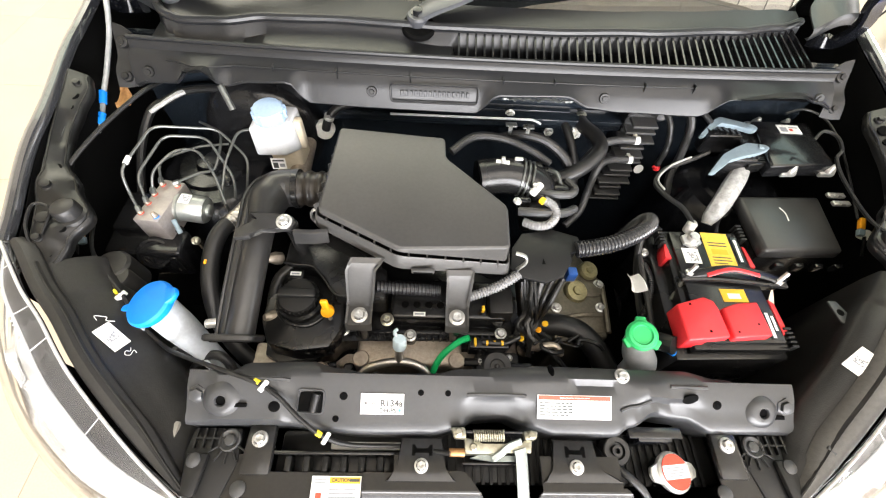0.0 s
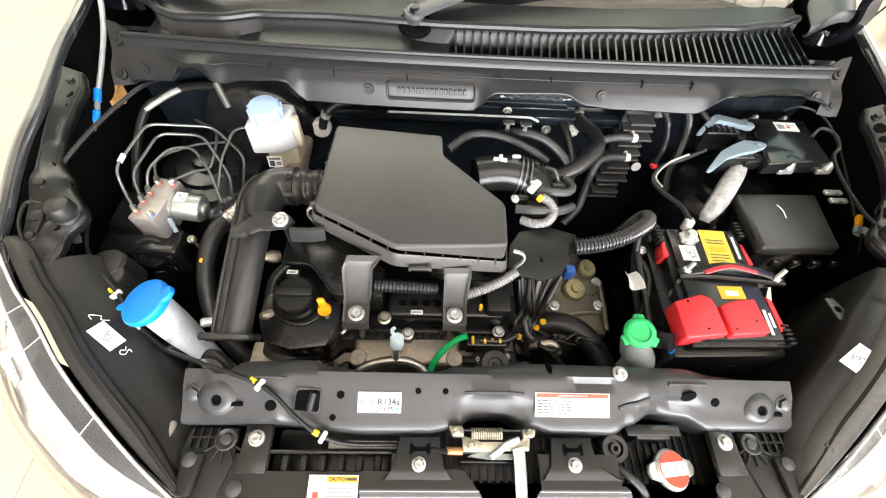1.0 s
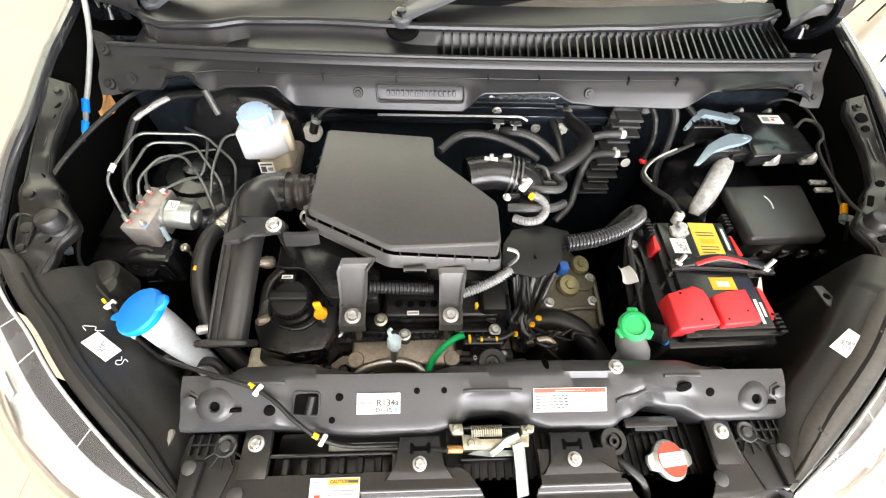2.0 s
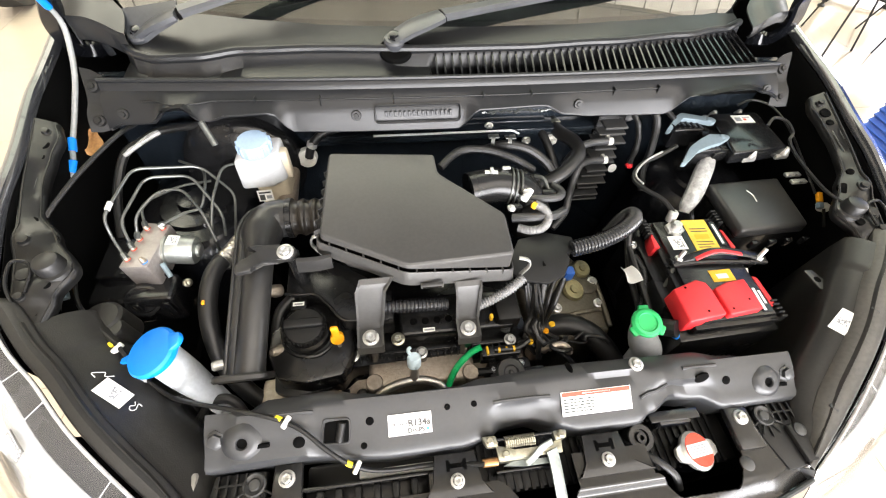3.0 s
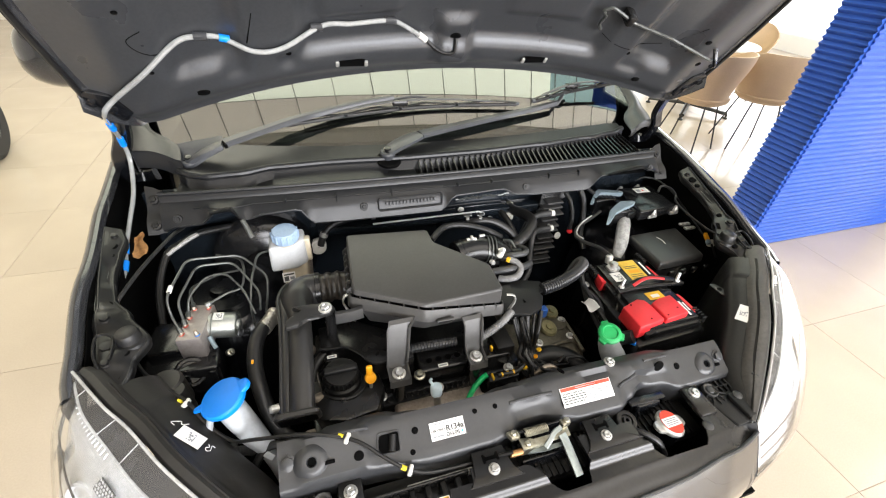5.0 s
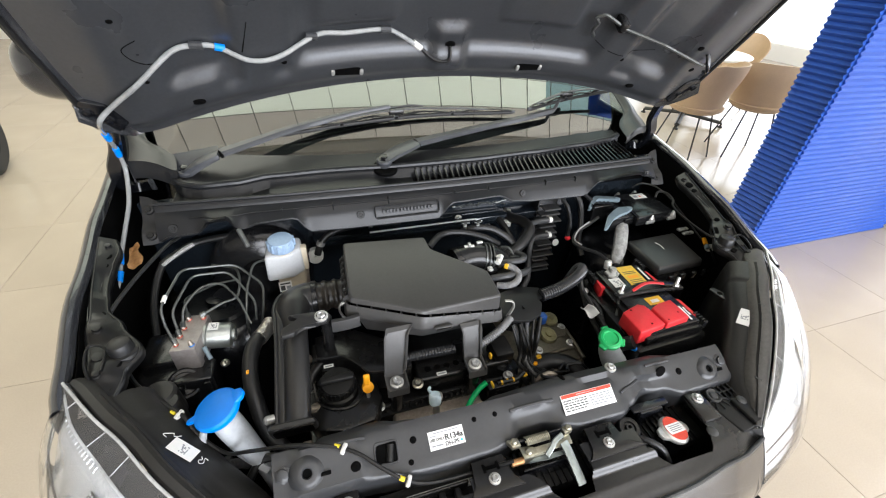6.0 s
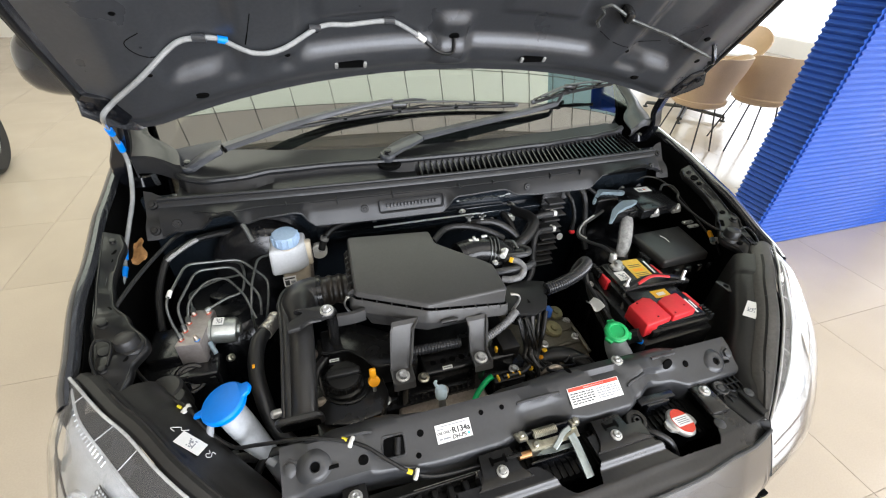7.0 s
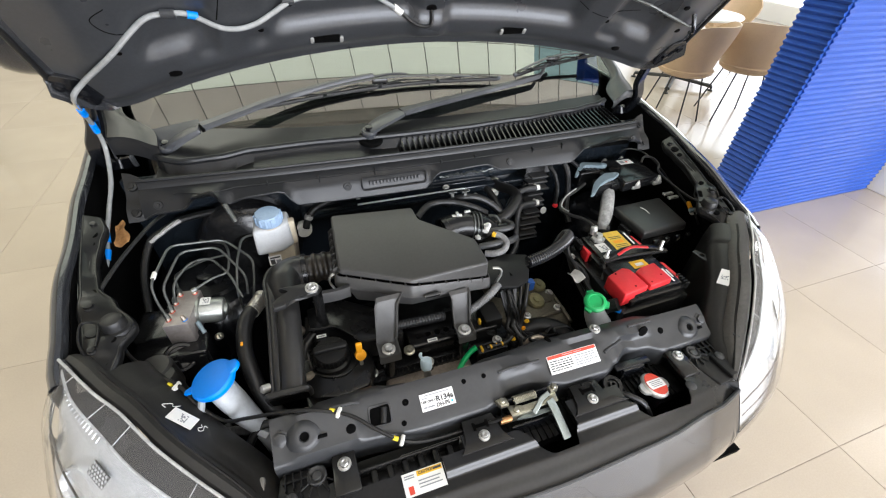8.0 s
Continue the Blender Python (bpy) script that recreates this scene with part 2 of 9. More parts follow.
def prism(bm, outline, z0, z1, bevel=0.0, seg=2, scale=1.0, m=None):
    """An upright prism; z1 may be a function of x, y; scale shrinks its top about its middle."""
    cx, cy = sum(p[0] for p in outline) / len(outline), sum(p[1] for p in outline) / len(outline)
    tops = [(cx + (p[0] - cx) * scale, cy + (p[1] - cy) * scale) for p in outline]
    f0 = z0 if callable(z0) else (lambda x, y: z0)
    f1 = z1 if callable(z1) else (lambda x, y: z1)
    a = [bm.verts.new((x, y, f0(x, y))) for x, y in outline]
    b = [bm.verts.new((x, y, f1(x, y))) for x, y in tops]
    faces = [bm.faces.new(a[::-1]), bm.faces.new(b)]
    for i in range(len(a)):
        j = (i + 1) % len(a)
        faces.append(bm.faces.new((a[i], a[j], b[j], b[i])))
    vs = a + b
    if bevel:
        es = list({e for f in faces for e in f.edges})
        r = bmesh.ops.bevel(bm, geom=es, offset=bevel, segments=seg, profile=0.5, affect="EDGES")
        vs = list({v for f in r["faces"] for v in f.verts} | {v for v in vs if v.is_valid})
    if m is not None:
        bmesh.ops.transform(bm, matrix=m, verts=vs)
    return bm


def ring_frame(d):
    d = d.normalized()
    a = V((0, 0, 1)) if abs(d.z) < 0.9 else V((1, 0, 0))
    x = d.cross(a).normalized()
    return x, d.cross(x).normalized()


def lathe(bm, at, axis, profile, seg=24, phase=0.0):
    """Turns (radius, height) pairs round the axis through at."""
    at, axis = V(at), V(axis).normalized()
    x, y = ring_frame(axis)
    rings = []
    for r, h in profile:
        if r < 1e-5:
            rings.append([bm.verts.new(at + axis * h)])
        else:
            rings.append([bm.verts.new(at + axis * h + (x * math.cos(phase + 2 * math.pi * i / seg) + y * math.sin(phase + 2 * math.pi * i / seg)) * r) for i in range(seg)])
    for a, b in zip(rings, rings[1:]):
        for i in range(seg):
            j = (i + 1) % seg
            if len(a) == 1 and len(b) == 1:
                continue
            if len(a) == 1:
                bm.faces.new((a[0], b[i], b[j]))
            elif len(b) == 1:
                bm.faces.new((a[i], a[j], b[0]))
            else:
                bm.faces.new((a[i], a[j], b[j], b[i]))
    return bm


def cyl(bm, p0, p1, r, r1=None, seg=20, edge=0.0):
    p0, p1 = V(p0), V(p1)
    h, r1 = (p1 - p0).length, r if r1 is None else r1
    prof = [(0, 0), (r - edge, 0), (r, edge), (r1, h - edge), (r1 - edge, h), (0, h)] if edge else [(0, 0), (r, 0), (r1, h), (0, h)]
    return lathe(bm, p0, p1 - p0, prof, seg)


def smooth_path(pts, n=6):
    """Points of a smooth line through pts."""
    p = [V(q) for q in pts]
    if len(p) < 3:
        return [p[0].lerp(p[-1], i / n) for i in range(n + 1)]
    out = []
    for i in range(len(p) - 1):
        a, b, c, d = p[max(i - 1, 0)], p[i], p[i + 1], p[min(i + 2, len(p) - 1)]
        for k in range(n):
            t = k / n
            out.append(0.5 * (2 * b + (c - a) * t + (2 * a - 5 * b + 4 * c - d) * t * t + (3 * b - a - 3 * c + d) * t ** 3))
    return out + [p[-1]]


def tube(bm, pts, r, seg=10, n=6, soft=True, flat=1.0):
    """A round bar along pts; r may be a function of the way 0..1; flat squeezes it."""
    path = smooth_path(pts, n) if soft else [V(q) for q in pts]
    if len(path) < 2:
        return bm
    x = None
    rings, last = [], len(path) - 1
    for i, p in enumerate(path):
        d = (path[min(i + 1, last)] - path[max(i - 1, 0)]).normalized()
        if x is None:
            x, y = ring_frame(d)
        else:
            x = (x - d * x.dot(d)).normalized()
            y = d.cross(x)
        rr = r(i / last) if callable(r) else r
        rings.append([bm.verts.new(p + (x * math.cos(2 * math.pi * k / seg) + y * math.sin(2 * math.pi * k / seg) * flat) * rr) for k in range(seg)])
    for a, b in zip(rings, rings[1:]):
        for k in range(seg):
            bm.faces.new((a[k], a[(k + 1) % seg], b[(k + 1) % seg], b[k]))
    bm.faces.new(rings[0][::-1]), bm.faces.new(rings[-1])
    return bm


def ribbon(bm, pts, width, thick, up=(0, 0, 1), crown=0.3, n=6, soft=True):
    """A flat bar with a crowned top along pts; width may be a function of the way 0..1."""
    path = smooth_path(pts, n) if soft else [V(q) for q in pts]
    last, rings = len(path) - 1, []
    for i, p in enumerate(path):
        d = (path[min(i + 1, last)] - path[max(i - 1, 0)]).normalized()
        side = d.cross(V(up)).normalized()
        nrm = side.cross(d).normalized()
        w = (width(i / last) if callable(width) else width) / 2
        rings.append([bm.verts.new(p + side * (a * w) + nrm * (b * thick)) for a, b in ((-1, 0), (-1, 1 - crown), (-0.72, 1), (0.72, 1), (1, 1 - crown), (1, 0))])
    for a, b in zip(rings, rings[1:]):
        for k in range(6):
            bm.faces.new((a[k], a[(k + 1) % 6], b[(k + 1) % 6], b[k]))
    bm.faces.new(rings[0][::-1]), bm.faces.new(rings[-1])
    return bm


def bent(pts, radius, n=5):
    """The corners of a bent pipe, each rounded to about that radius."""
    p = [V(q) for q in pts]
    out = [p[0]]
    for a, b, c in zip(p, p[1:], p[2:]):
        u, w = (a - b), (c - b)
        k = min(radius, u.length * 0.45, w.length * 0.45)
        s, e = b + u.normalized() * k, b + w.normalized() * k
        for i in range(n + 1):
            t = i / n
            out.append(s * (1 - t) ** 2 + b * 2 * t * (1 - t) + e * t * t)
    return out + [p[-1]]


def sheet(bm, f, us, vs, thick=0.002, hole=None):
    """A sheet of metal or plastic over f(u, v), with thickness to its back."""
    nu, nv = len(us), len(vs)
    pts = [[V(f(u, v)) for v in vs] for u in us]
    top = [[bm.verts.new(p) for p in row] for row in pts]
    low = []
    for i in range(nu):
        row = []
        for j in range(nv):
            du = pts[min(i + 1, nu - 1)][j] - pts[max(i - 1, 0)][j]
            dv = pts[i][min(j + 1, nv - 1)] - pts[i][max(j - 1, 0)]
            k = du.cross(dv)
            k = k.normalized() if k.length > 1e-12 else V((0, 0, 1))
            row.append(bm.verts.new(pts[i][j] - k * thick))
        low.append(row)
    keep = {(i, j) for i in range(nu - 1) for j in range(nv - 1) if not (hole and hole((us[i] + us[i + 1]) / 2, (vs[j] + vs[j + 1]) / 2))}
    for i, j in keep:
        bm.faces.new((top[i][j], top[i + 1][j], top[i + 1][j + 1], top[i][j + 1]))
        bm.faces.new((low[i][j], low[i][j + 1], low[i + 1][j + 1], low[i + 1][j]))
        for (di, dj), (p, q) in {(-1, 0): ((0, 0), (0, 1)), (1, 0): ((1, 1), (1, 0)), (0, -1): ((1, 0), (0, 0)), (0, 1): ((0, 1), (1, 1))}.items():
            if (i + di, j + dj) not in keep:
                a, b = (i + p[0], j + p[1]), (i + q[0], j + q[1])
                bm.faces.new((top[a[0]][a[1]], top[b[0]][b[1]], low[b[0]][b[1]], low[a[0]][a[1]]))
    loose = [v for v in bm.verts if not v.link_faces]
    if loose:
        bmesh.ops.delete(bm, geom=loose, context="VERTS")
    return bm


def rounded(outline, radius, n=4):
    """A closed outline of (x, y) with its corners rounded."""
    out, m = [], len(outline)
    for i in range(m):
        a, b, c = V((*outline[i - 1], 0)), V((*outline[i], 0)), V((*outline[(i + 1) % m], 0))
        u, w = a - b, c - b
        k = min(radius, u.length * 0.45, w.length * 0.45)
        p, q = b + u.normalized() * k, b + w.normalized() * k
        for j in range(n + 1):
            t = j / n
            r = p * (1 - t) ** 2 + b * 2 * t * (1 - t) + q * t * t
            out.append((r.x, r.y))
    return out


def loft(bm, rings, cap0=True, cap1=True, around=False):
    """A skin over closed rings of points, one after the other."""
    vs = [[bm.verts.new(p) for p in ring] for ring in rings]
    pairs = list(zip(vs, vs[1:])) + ([(vs[-1], vs[0])] if around else [])
    for a, b in pairs:
        for i in range(len(a)):
            j = (i + 1) % len(a)
            bm.faces.new((a[i], a[j], b[j], b[i]))
    if cap0 and not around:
        bm.faces.new(vs[0][::-1])
    if cap1 and not around:
        bm.faces.new(vs[-1])
    return bm


def steps(a, b, n):
    return [a + (b - a) * i / n for i in range(n + 1)]


def curve(table, x):
    """Smooth reading of a table of (x, value)."""
    if x <= table[0][0]:
        return table[0][1]
    for (a, fa), (b, fb) in zip(table, table[1:]):
        if x <= b:
            t = (x - a) / (b - a)
            t = t * t * (3 - 2 * t)
            return fa + (fb - fa) * t
    return table[-1][1]


def line(table, x):
    if x <= table[0][0]:
        return table[0][1]
    for (a, fa), (b, fb) in zip(table, table[1:]):
        if x <= b:
            return fa + (fb - fa) * (x - a) / (b - a)
    return table[-1][1]


def ramp01(x, a, b):
    t = min(1, max(0, (x - a) / (b - a)))
    return t * t * (3 - 2 * t)


def pocket(x, y, x0, x1, y0, y1, s):
    """1 inside a rectangle, 0 outside, with soft flanks s wide."""
    return ramp01(x, x0, x0 + s) * ramp01(-x, -x1, -x1 + s) * ramp01(y, y0, y0 + s) * ramp01(-y, -y1, -y1 + s)


def bolt(parent, at, axis=(0, 0, 1), r=0.009, material=None, name="bolt", washer=1.35):
    """A hex flange bolt; it is a part of what it holds."""
    material = material or STEEL
    bm = bmesh.new()
    lathe(bm, at, axis, [(0, -0.002), (r * washer, -0.002), (r * washer, 0.0015), (r * 0.95, 0.003)], 20)
    lathe(bm, at, axis, [(r * 0.9, 0.002), (r * 0.9, r * 0.75), (r * 0.78, r * 0.9), (r * 0.45, r * 0.9), (r * 0.3, r * 0.72), (0, r * 0.7)], 6)
    return part(name, bm, material, parent)


def sticker(parent, m, w, h, bars=(), base=None, name="label", label="", thick=0.0006):
    """A flat label in the frame m with rows of print: (x, y, w, h, material) in fractions of its size."""
    bm = bmesh.new()
    box(bm, (-w / 2, -h / 2, 0), (w / 2, h / 2, thick))
    lab = part(name, bm, base or WHITE, parent, label, m=m)
    by = {}
    for x, y, bw, bh, material in bars:
        by.setdefault(material.name, (material, bmesh.new()))
        box(by[material.name][1], ((x - 0.5) * w, (y - 0.5) * h, thick), ((x + bw - 0.5) * w, (y + bh - 0.5) * h, thick + 0.0003))
    for material, bm in by.values():
        part("print", bm, material, lab if lab.parent and not lab.parent.parent else parent, m=m)
    return lab


def lettering(parent, text, m, size, material, name="lettering"):
    data = bpy.data.curves.new(name, "FONT")
    data.body, data.size, data.extrude, data.offset, data.align_x, data.align_y = text, size, 0.0002, size * 0.034, "CENTER", "CENTER"
    ob = bpy.data.objects.new(name, data)
    scene.collection.objects.link(ob)
    mesh = bpy.data.meshes.new_from_object(ob.evaluated_get(bpy.context.evaluated_depsgraph_get()))
    bpy.data.objects.remove(ob)
    bm = bmesh.new()
    bm.from_mesh(mesh)
    bpy.data.meshes.remove(mesh)
    return part(name, bm, material, parent, m=m)


def code_bars(w0=0.3, w1=0.7, h0=0.2, h1=0.8, n=7):
    """A square of scattered dark dots that stands for an unreadable code."""
    out, rnd = [], random.Random(5)
    for i in range(n):
        for j in range(n):
            if rnd.random() < 0.5:
                out.append((w0 + (w1 - w0) * i / n, h0 + (h1 - h0) * j / n, (w1 - w0) / n * 0.95, (h1 - h0) / n * 0.95, GREYINK))
    return out

# ---- the showroom ----
def setting(name, bm, material, label, m=None):
    return solo(name, bm, material, label, kind="structure", m=m)


ROOM = (-7.0, 9.0, -5.0, 9.0, 4.2)
bm = bmesh.new()
box(bm, (ROOM[0] - 0.2, ROOM[2] - 0.2, -0.2), (ROOM[1] + 0.2, ROOM[3] + 0.2, -0.004))
floor = setting("floor", bm, GROUT, "showroom floor of polished beige tiles with thin dark joints")
bm = bmesh.new()
box(bm, (ROOM[0] - 0.2, ROOM[2] - 0.2, ROOM[4] + 0.01), (ROOM[1] + 0.2, ROOM[3] + 0.2, ROOM[4] + 0.2))
for i in range(26):
    for j in range(23):
        x, y = -7 + 0.6 * i, -5 + 0.6 * j
        if not (-3.5 < x < 4.5 and 0.9 < y < 6.0):
            box(bm, (x + 0.012, y + 0.012, ROOM[4] - 0.004), (x + 0.588, y + 0.588, ROOM[4] + 0.012))
ceiling = setting("ceiling", bm, CEILTILE, "suspended ceiling of pale square tiles")
# the dim and teal fields glow only to tone the windscreen reflection
for name, outline, material, label in (("lit_ceiling_tiles", [(-3.5, 1.0), (4.8, 1.0), (4.8, 1.418), (-3.5, 1.418)], CEILTILE_GLOW, "ceiling tile field, its lit tone added as a dim glow"), ("ceiling_light_2", [(-3.5, 1.422), (2.848, 1.422), (2.848, 6.1), (-3.5, 6.1)], CEILPANEL, "bright greenish-white luminous ceiling field"), ("teal_ceiling_glow", [(2.852, 1.422), (4.8, 1.422), (4.8, 6.1), (2.852, 6.1)], TEAL_GLOW, "ceiling field with an added dim teal glow"), ("ceiling_light_4", [(6.45, 0.0), (7.15, 0.0), (7.15, 0.6), (6.45, 0.6)], DOWNLIGHT, "bright square ceiling light")):
    bm = bmesh.new()
    prism(bm, outline, ROOM[4] - 0.014, ROOM[4] - 0.006)
    setting(name, bm, material, label)
bm = bmesh.new()
for i in range(19):
    box(bm, (-3.5 + 0.46 * i - 0.004, 1.0, ROOM[4] - 0.03), (-3.5 + 0.46 * i + 0.004, 6.1, ROOM[4] - 0.016))
for j in range(12):
    box(bm, (-3.5, 0.96 + 0.46 * j - 0.004, ROOM[4] - 0.031), (4.9, 0.96 + 0.46 * j + 0.004, ROOM[4] - 0.017))
setting("ceiling_grid", bm, CEILGRID, "grey metal grid below the luminous ceiling")


def wall(name, lo, hi, openings, axis, label):
    """A wall along x or y with rectangular openings (a0, a1, z0, z1) through it."""
    bm = bmesh.new()
    a0, a1 = (lo[0], hi[0]) if axis == "x" else (lo[1], hi[1])

    def piece(s, e, z0, z1):
        if e - s > 1e-4 and z1 - z0 > 1e-4:
            box(bm, (s, lo[1], z0) if axis == "x" else (lo[0], s, z0), (e, hi[1], z1) if axis == "x" else (hi[0], e, z1))
    at = a0
    for s, e, z0, z1 in openings:
        piece(at, s, lo[2], hi[2]), piece(s, e, lo[2], z0), piece(s, e, z1, hi[2])
        at = e
    piece(at, a1, lo[2], hi[2])
    return setting(name, bm, PAINTWALL, label)


wall("wall_south", (-7, -5.2, -0.003), (9, -5, 4.2), [(-1.2, 6.2, 0.45, 3.05)], "x", "white wall with a wide shop window")
wall("wall_north", (-7, 9, -0.012), (9, 9.2, 4.2), [(2.5, 8.5, 0.1, 3.0)], "x", "white wall with a glazed front")
wall("wall_east", (9, -5.2, -0.012), (9.2, 9.2, 4.2), [(-1.5, 7.5, 0.3, 3.1)], "y", "white wall with a glazed front")
wall("wall_west", (-7.2, -5.2, -0.012), (-7, 9.2, 4.2), [], "y", "plain warm white wall")
for name, lo, hi in (("backdrop_south", (-3.8, -5.8, 0), (6.2, -5.75, 3.4)), ("backdrop_north", (2, 9.8, 0), (9.2, 9.85, 3.4)), ("backdrop_east", (9.8, -2.5, 0), (9.85, 8.5, 3.4))):
    bm = bmesh.new()
    box(bm, lo, hi)
    setting(name, bm, DAYGLOW, "bright overexposed daylight beyond the glass")

# fluted blue partition
part_wall = thing("partition", (2.8, 1.34, 0), "royal blue partition clad in horizontally fluted panels", "partition")
bm = bmesh.new()
box(bm, (2.20, 1.25, 0), (3.52, 1.44, 2.6))
part("core", bm, BLUEWALL, part_wall)
PITCH = 0.030
for face in ("front", "side"):
    bm = bmesh.new()
    n = int(2.6 / PITCH)
    zs = [PITCH * (i + k) for i in range(n) for k in (0.0, 0.25, 0.5, 0.62, 0.8)] + [PITCH * n]
    prof = [d * (1.0 if face == "front" else 1.9) for d in (0.0, 0.006, 0.009, 0.006, 0.0015)] * n + [0.0]
    ends = (2.17, 3.54) if face == "front" else (1.232, 1.46)
    rows = []
    for z, d in zip(zs, prof):
        rows.append([bm.verts.new((a, 1.245 - d, z) if face == "front" else (2.195 - d, a, z)) for a in ends])
    for a, b in zip(rows, rows[1:]):
        bm.faces.new((a[0], a[1], b[1], b[0]))
    back = [bm.verts.new((a, 1.255, z) if face == "front" else (2.21, a, z)) for z in (0, zs[-1]) for a in ends]
    bm.faces.new((rows[0][0], rows[0][1], back[1], back[0]))
    bm.faces.new((rows[-1][0], rows[-1][1], back[3], back[2]))
    part("fluted_panel", bm, BLUEWALL, part_wall, sharp=60)
bm = bmesh.new()
box(bm, (3.56, 1.10, 0), (4.3, 1.40, 0.9), 0.01)
solo("display_plinth", bm, PAINTWALL, "cream plinth beside the blue partition", "plinth")


# tub chairs and the pedestal table
def tub_chair(at, turn, label):
    ch = thing("tub_chair", (0, 0, 0), label, "chair", "chairs round the table")
    bm = bmesh.new()

    def shell(u, v):
        a = radians(-125 + 250 * u)
        r = 0.20 + 0.075 * ramp01(v, 0, 1)
        top = 0.80 - 0.13 * ramp01(abs(u - 0.5), 0.18, 0.5)
        z = 0.43 + (top - 0.43) * v
        return (math.sin(a) * r, -math.cos(a) * r * 0.95, z)
    sheet(bm, shell, steps(0, 1, 28), steps(0, 1, 8), 0.012)
    part("backrest", bm, BEIGE, ch)
    bm = bmesh.new()
    lathe(bm, (0, 0, 0.405), (0, 0, 1), [(0, 0), (0.17, 0.0), (0.205, 0.025), (0.21, 0.05), (0.19, 0.062), (0, 0.055)], 32)
    part("seat", bm, BEIGE, ch)
    for sx in (-1, 1):
        for sy in (-1, 1):
            bm = bmesh.new()
            tube(bm, [(sx * 0.11, sy * 0.11, 0.41), (sx * 0.185, sy * 0.185, 0.0)], 0.0065, 8, 2)
            part("leg", bm, LEGMETAL, ch)
    ch.location, ch.rotation_euler, ch.scale = at, (0, 0, radians(turn)), (1.1, 1.1, 1.06)
    return ch


tub_chair((3.02, 2.72, 0), 20, "beige moulded tub chair on thin dark metal legs")
tub_chair((3.69, 2.66, 0), -25, "beige moulded tub chair beside the pedestal table")
tub_chair((4.95, 4.05, 0), 150, "beige moulded tub chair across the table")
tab = thing("pedestal_table", (3.9, 3.6, 0), "white round table on a dark four-foot pedestal", "table")
bm = bmesh.new()
lathe(bm, (3.9, 3.6, 0.715), (0, 0, 1), [(0, 0), (0.43, 0), (0.45, 0.008), (0.45, 0.02), (0.44, 0.028), (0, 0.028)], 40)
part("tabletop", bm, TABLETOP, tab)
bm = bmesh.new()
cyl(bm, (3.9, 3.6, 0.06), (3.9, 3.6, 0.715), 0.035)
part("column", bm, LEGMETAL, tab)
for k in range(4):
    a = radians(-50 + 90 * k)
    bm = bmesh.new()
    e = V((3.9 + math.cos(a) * 0.42, 3.6 + math.sin(a) * 0.42, 0.05))
    tube(bm, [(3.9, 3.6, 0.085), e], 0.028, 8, 3, flat=0.7)
    lathe(bm, (e.x, e.y, 0.0), (0, 0, 1), [(0, 0), (0.028, 0), (0.028, 0.012), (0.012, 0.02), (0.012, 0.05), (0, 0.05)], 12)
    part("foot", bm, LEGMETAL, tab)

# wheel of the neighbouring vehicle
bm = bmesh.new()
WH = thing("wheel", (-2.58, 3.45, 0), "black tyre with a silver rim of a neighbouring vehicle", "wheel")
lathe(bm, (-2.58, 3.45, 0.31), (1, 0.15, 0), [(0.20, -0.08), (0.28, -0.09), (0.31, -0.07), (0.31, 0.07), (0.28, 0.09), (0.20, 0.08), (0.20, -0.08)], 48)
tyre = part("tyre", bm, TYRE, WH)
bm = bmesh.new()
lathe(bm, (-2.58, 3.45, 0.31), (1, 0.15, 0), [(0, 0.03), (0.05, 0.05), (0.06, 0.03), (0.17, 0.045), (0.205, 0.075), (0.205, -0.07), (0, -0.05)], 40)
part("rim", bm, STEEL, WH)

# ---- the car ----
car = thing("car", (0, 0.6, 0), "small dark grey hatchback front with its bonnet open", "car")
EDGE_X = [(0.36, 0.765), (0.40, 0.775), (0.60, 0.80), (0.80, 0.817), (1.05, 0.828), (1.9, 0.835)]
EDGE_Z = [(0.36, 0.86), (0.40, 0.873), (0.60, 0.925), (0.80, 0.965), (1.05, 1.0), (1.9, 1.03)]


def fender_side(s):
    def f(u, v):
        x, z = curve(EDGE_X, u) - 0.012 * (s < 0) * ramp01(u, 0.45, 0.75), line(EDGE_Z, u)
        drop = ramp01(0.62 - abs(u - 0.78), 0.28, 0.34)
        prof = [(-0.010, -0.014), (-0.009, -0.008), (-0.005, -0.002), (0.0, 0.0), (0.010, -0.002), (0.020, -0.009), (0.029, -0.030), (0.036, -0.10), (0.040, -0.25)]
        if v < len(prof):
            dx, dz = prof[v]
            return (s * (x + (dx if s > 0 or dx < 0 else dx * 0.7)), u, z + dz)
        low = 0.22 + drop * 0.43
        k = (v - len(prof) + 1) / 3
        top = z - 0.25
        return (s * (x + (0.040 if s > 0 else 0.028) - 0.01 * k), u, top + (min(low, top - 0.01) - top) * k)
    bm = bmesh.new()
    sheet(bm, f, steps(0.36, 1.9, 60), list(range(12)), 0.0015 * s)
    return bm


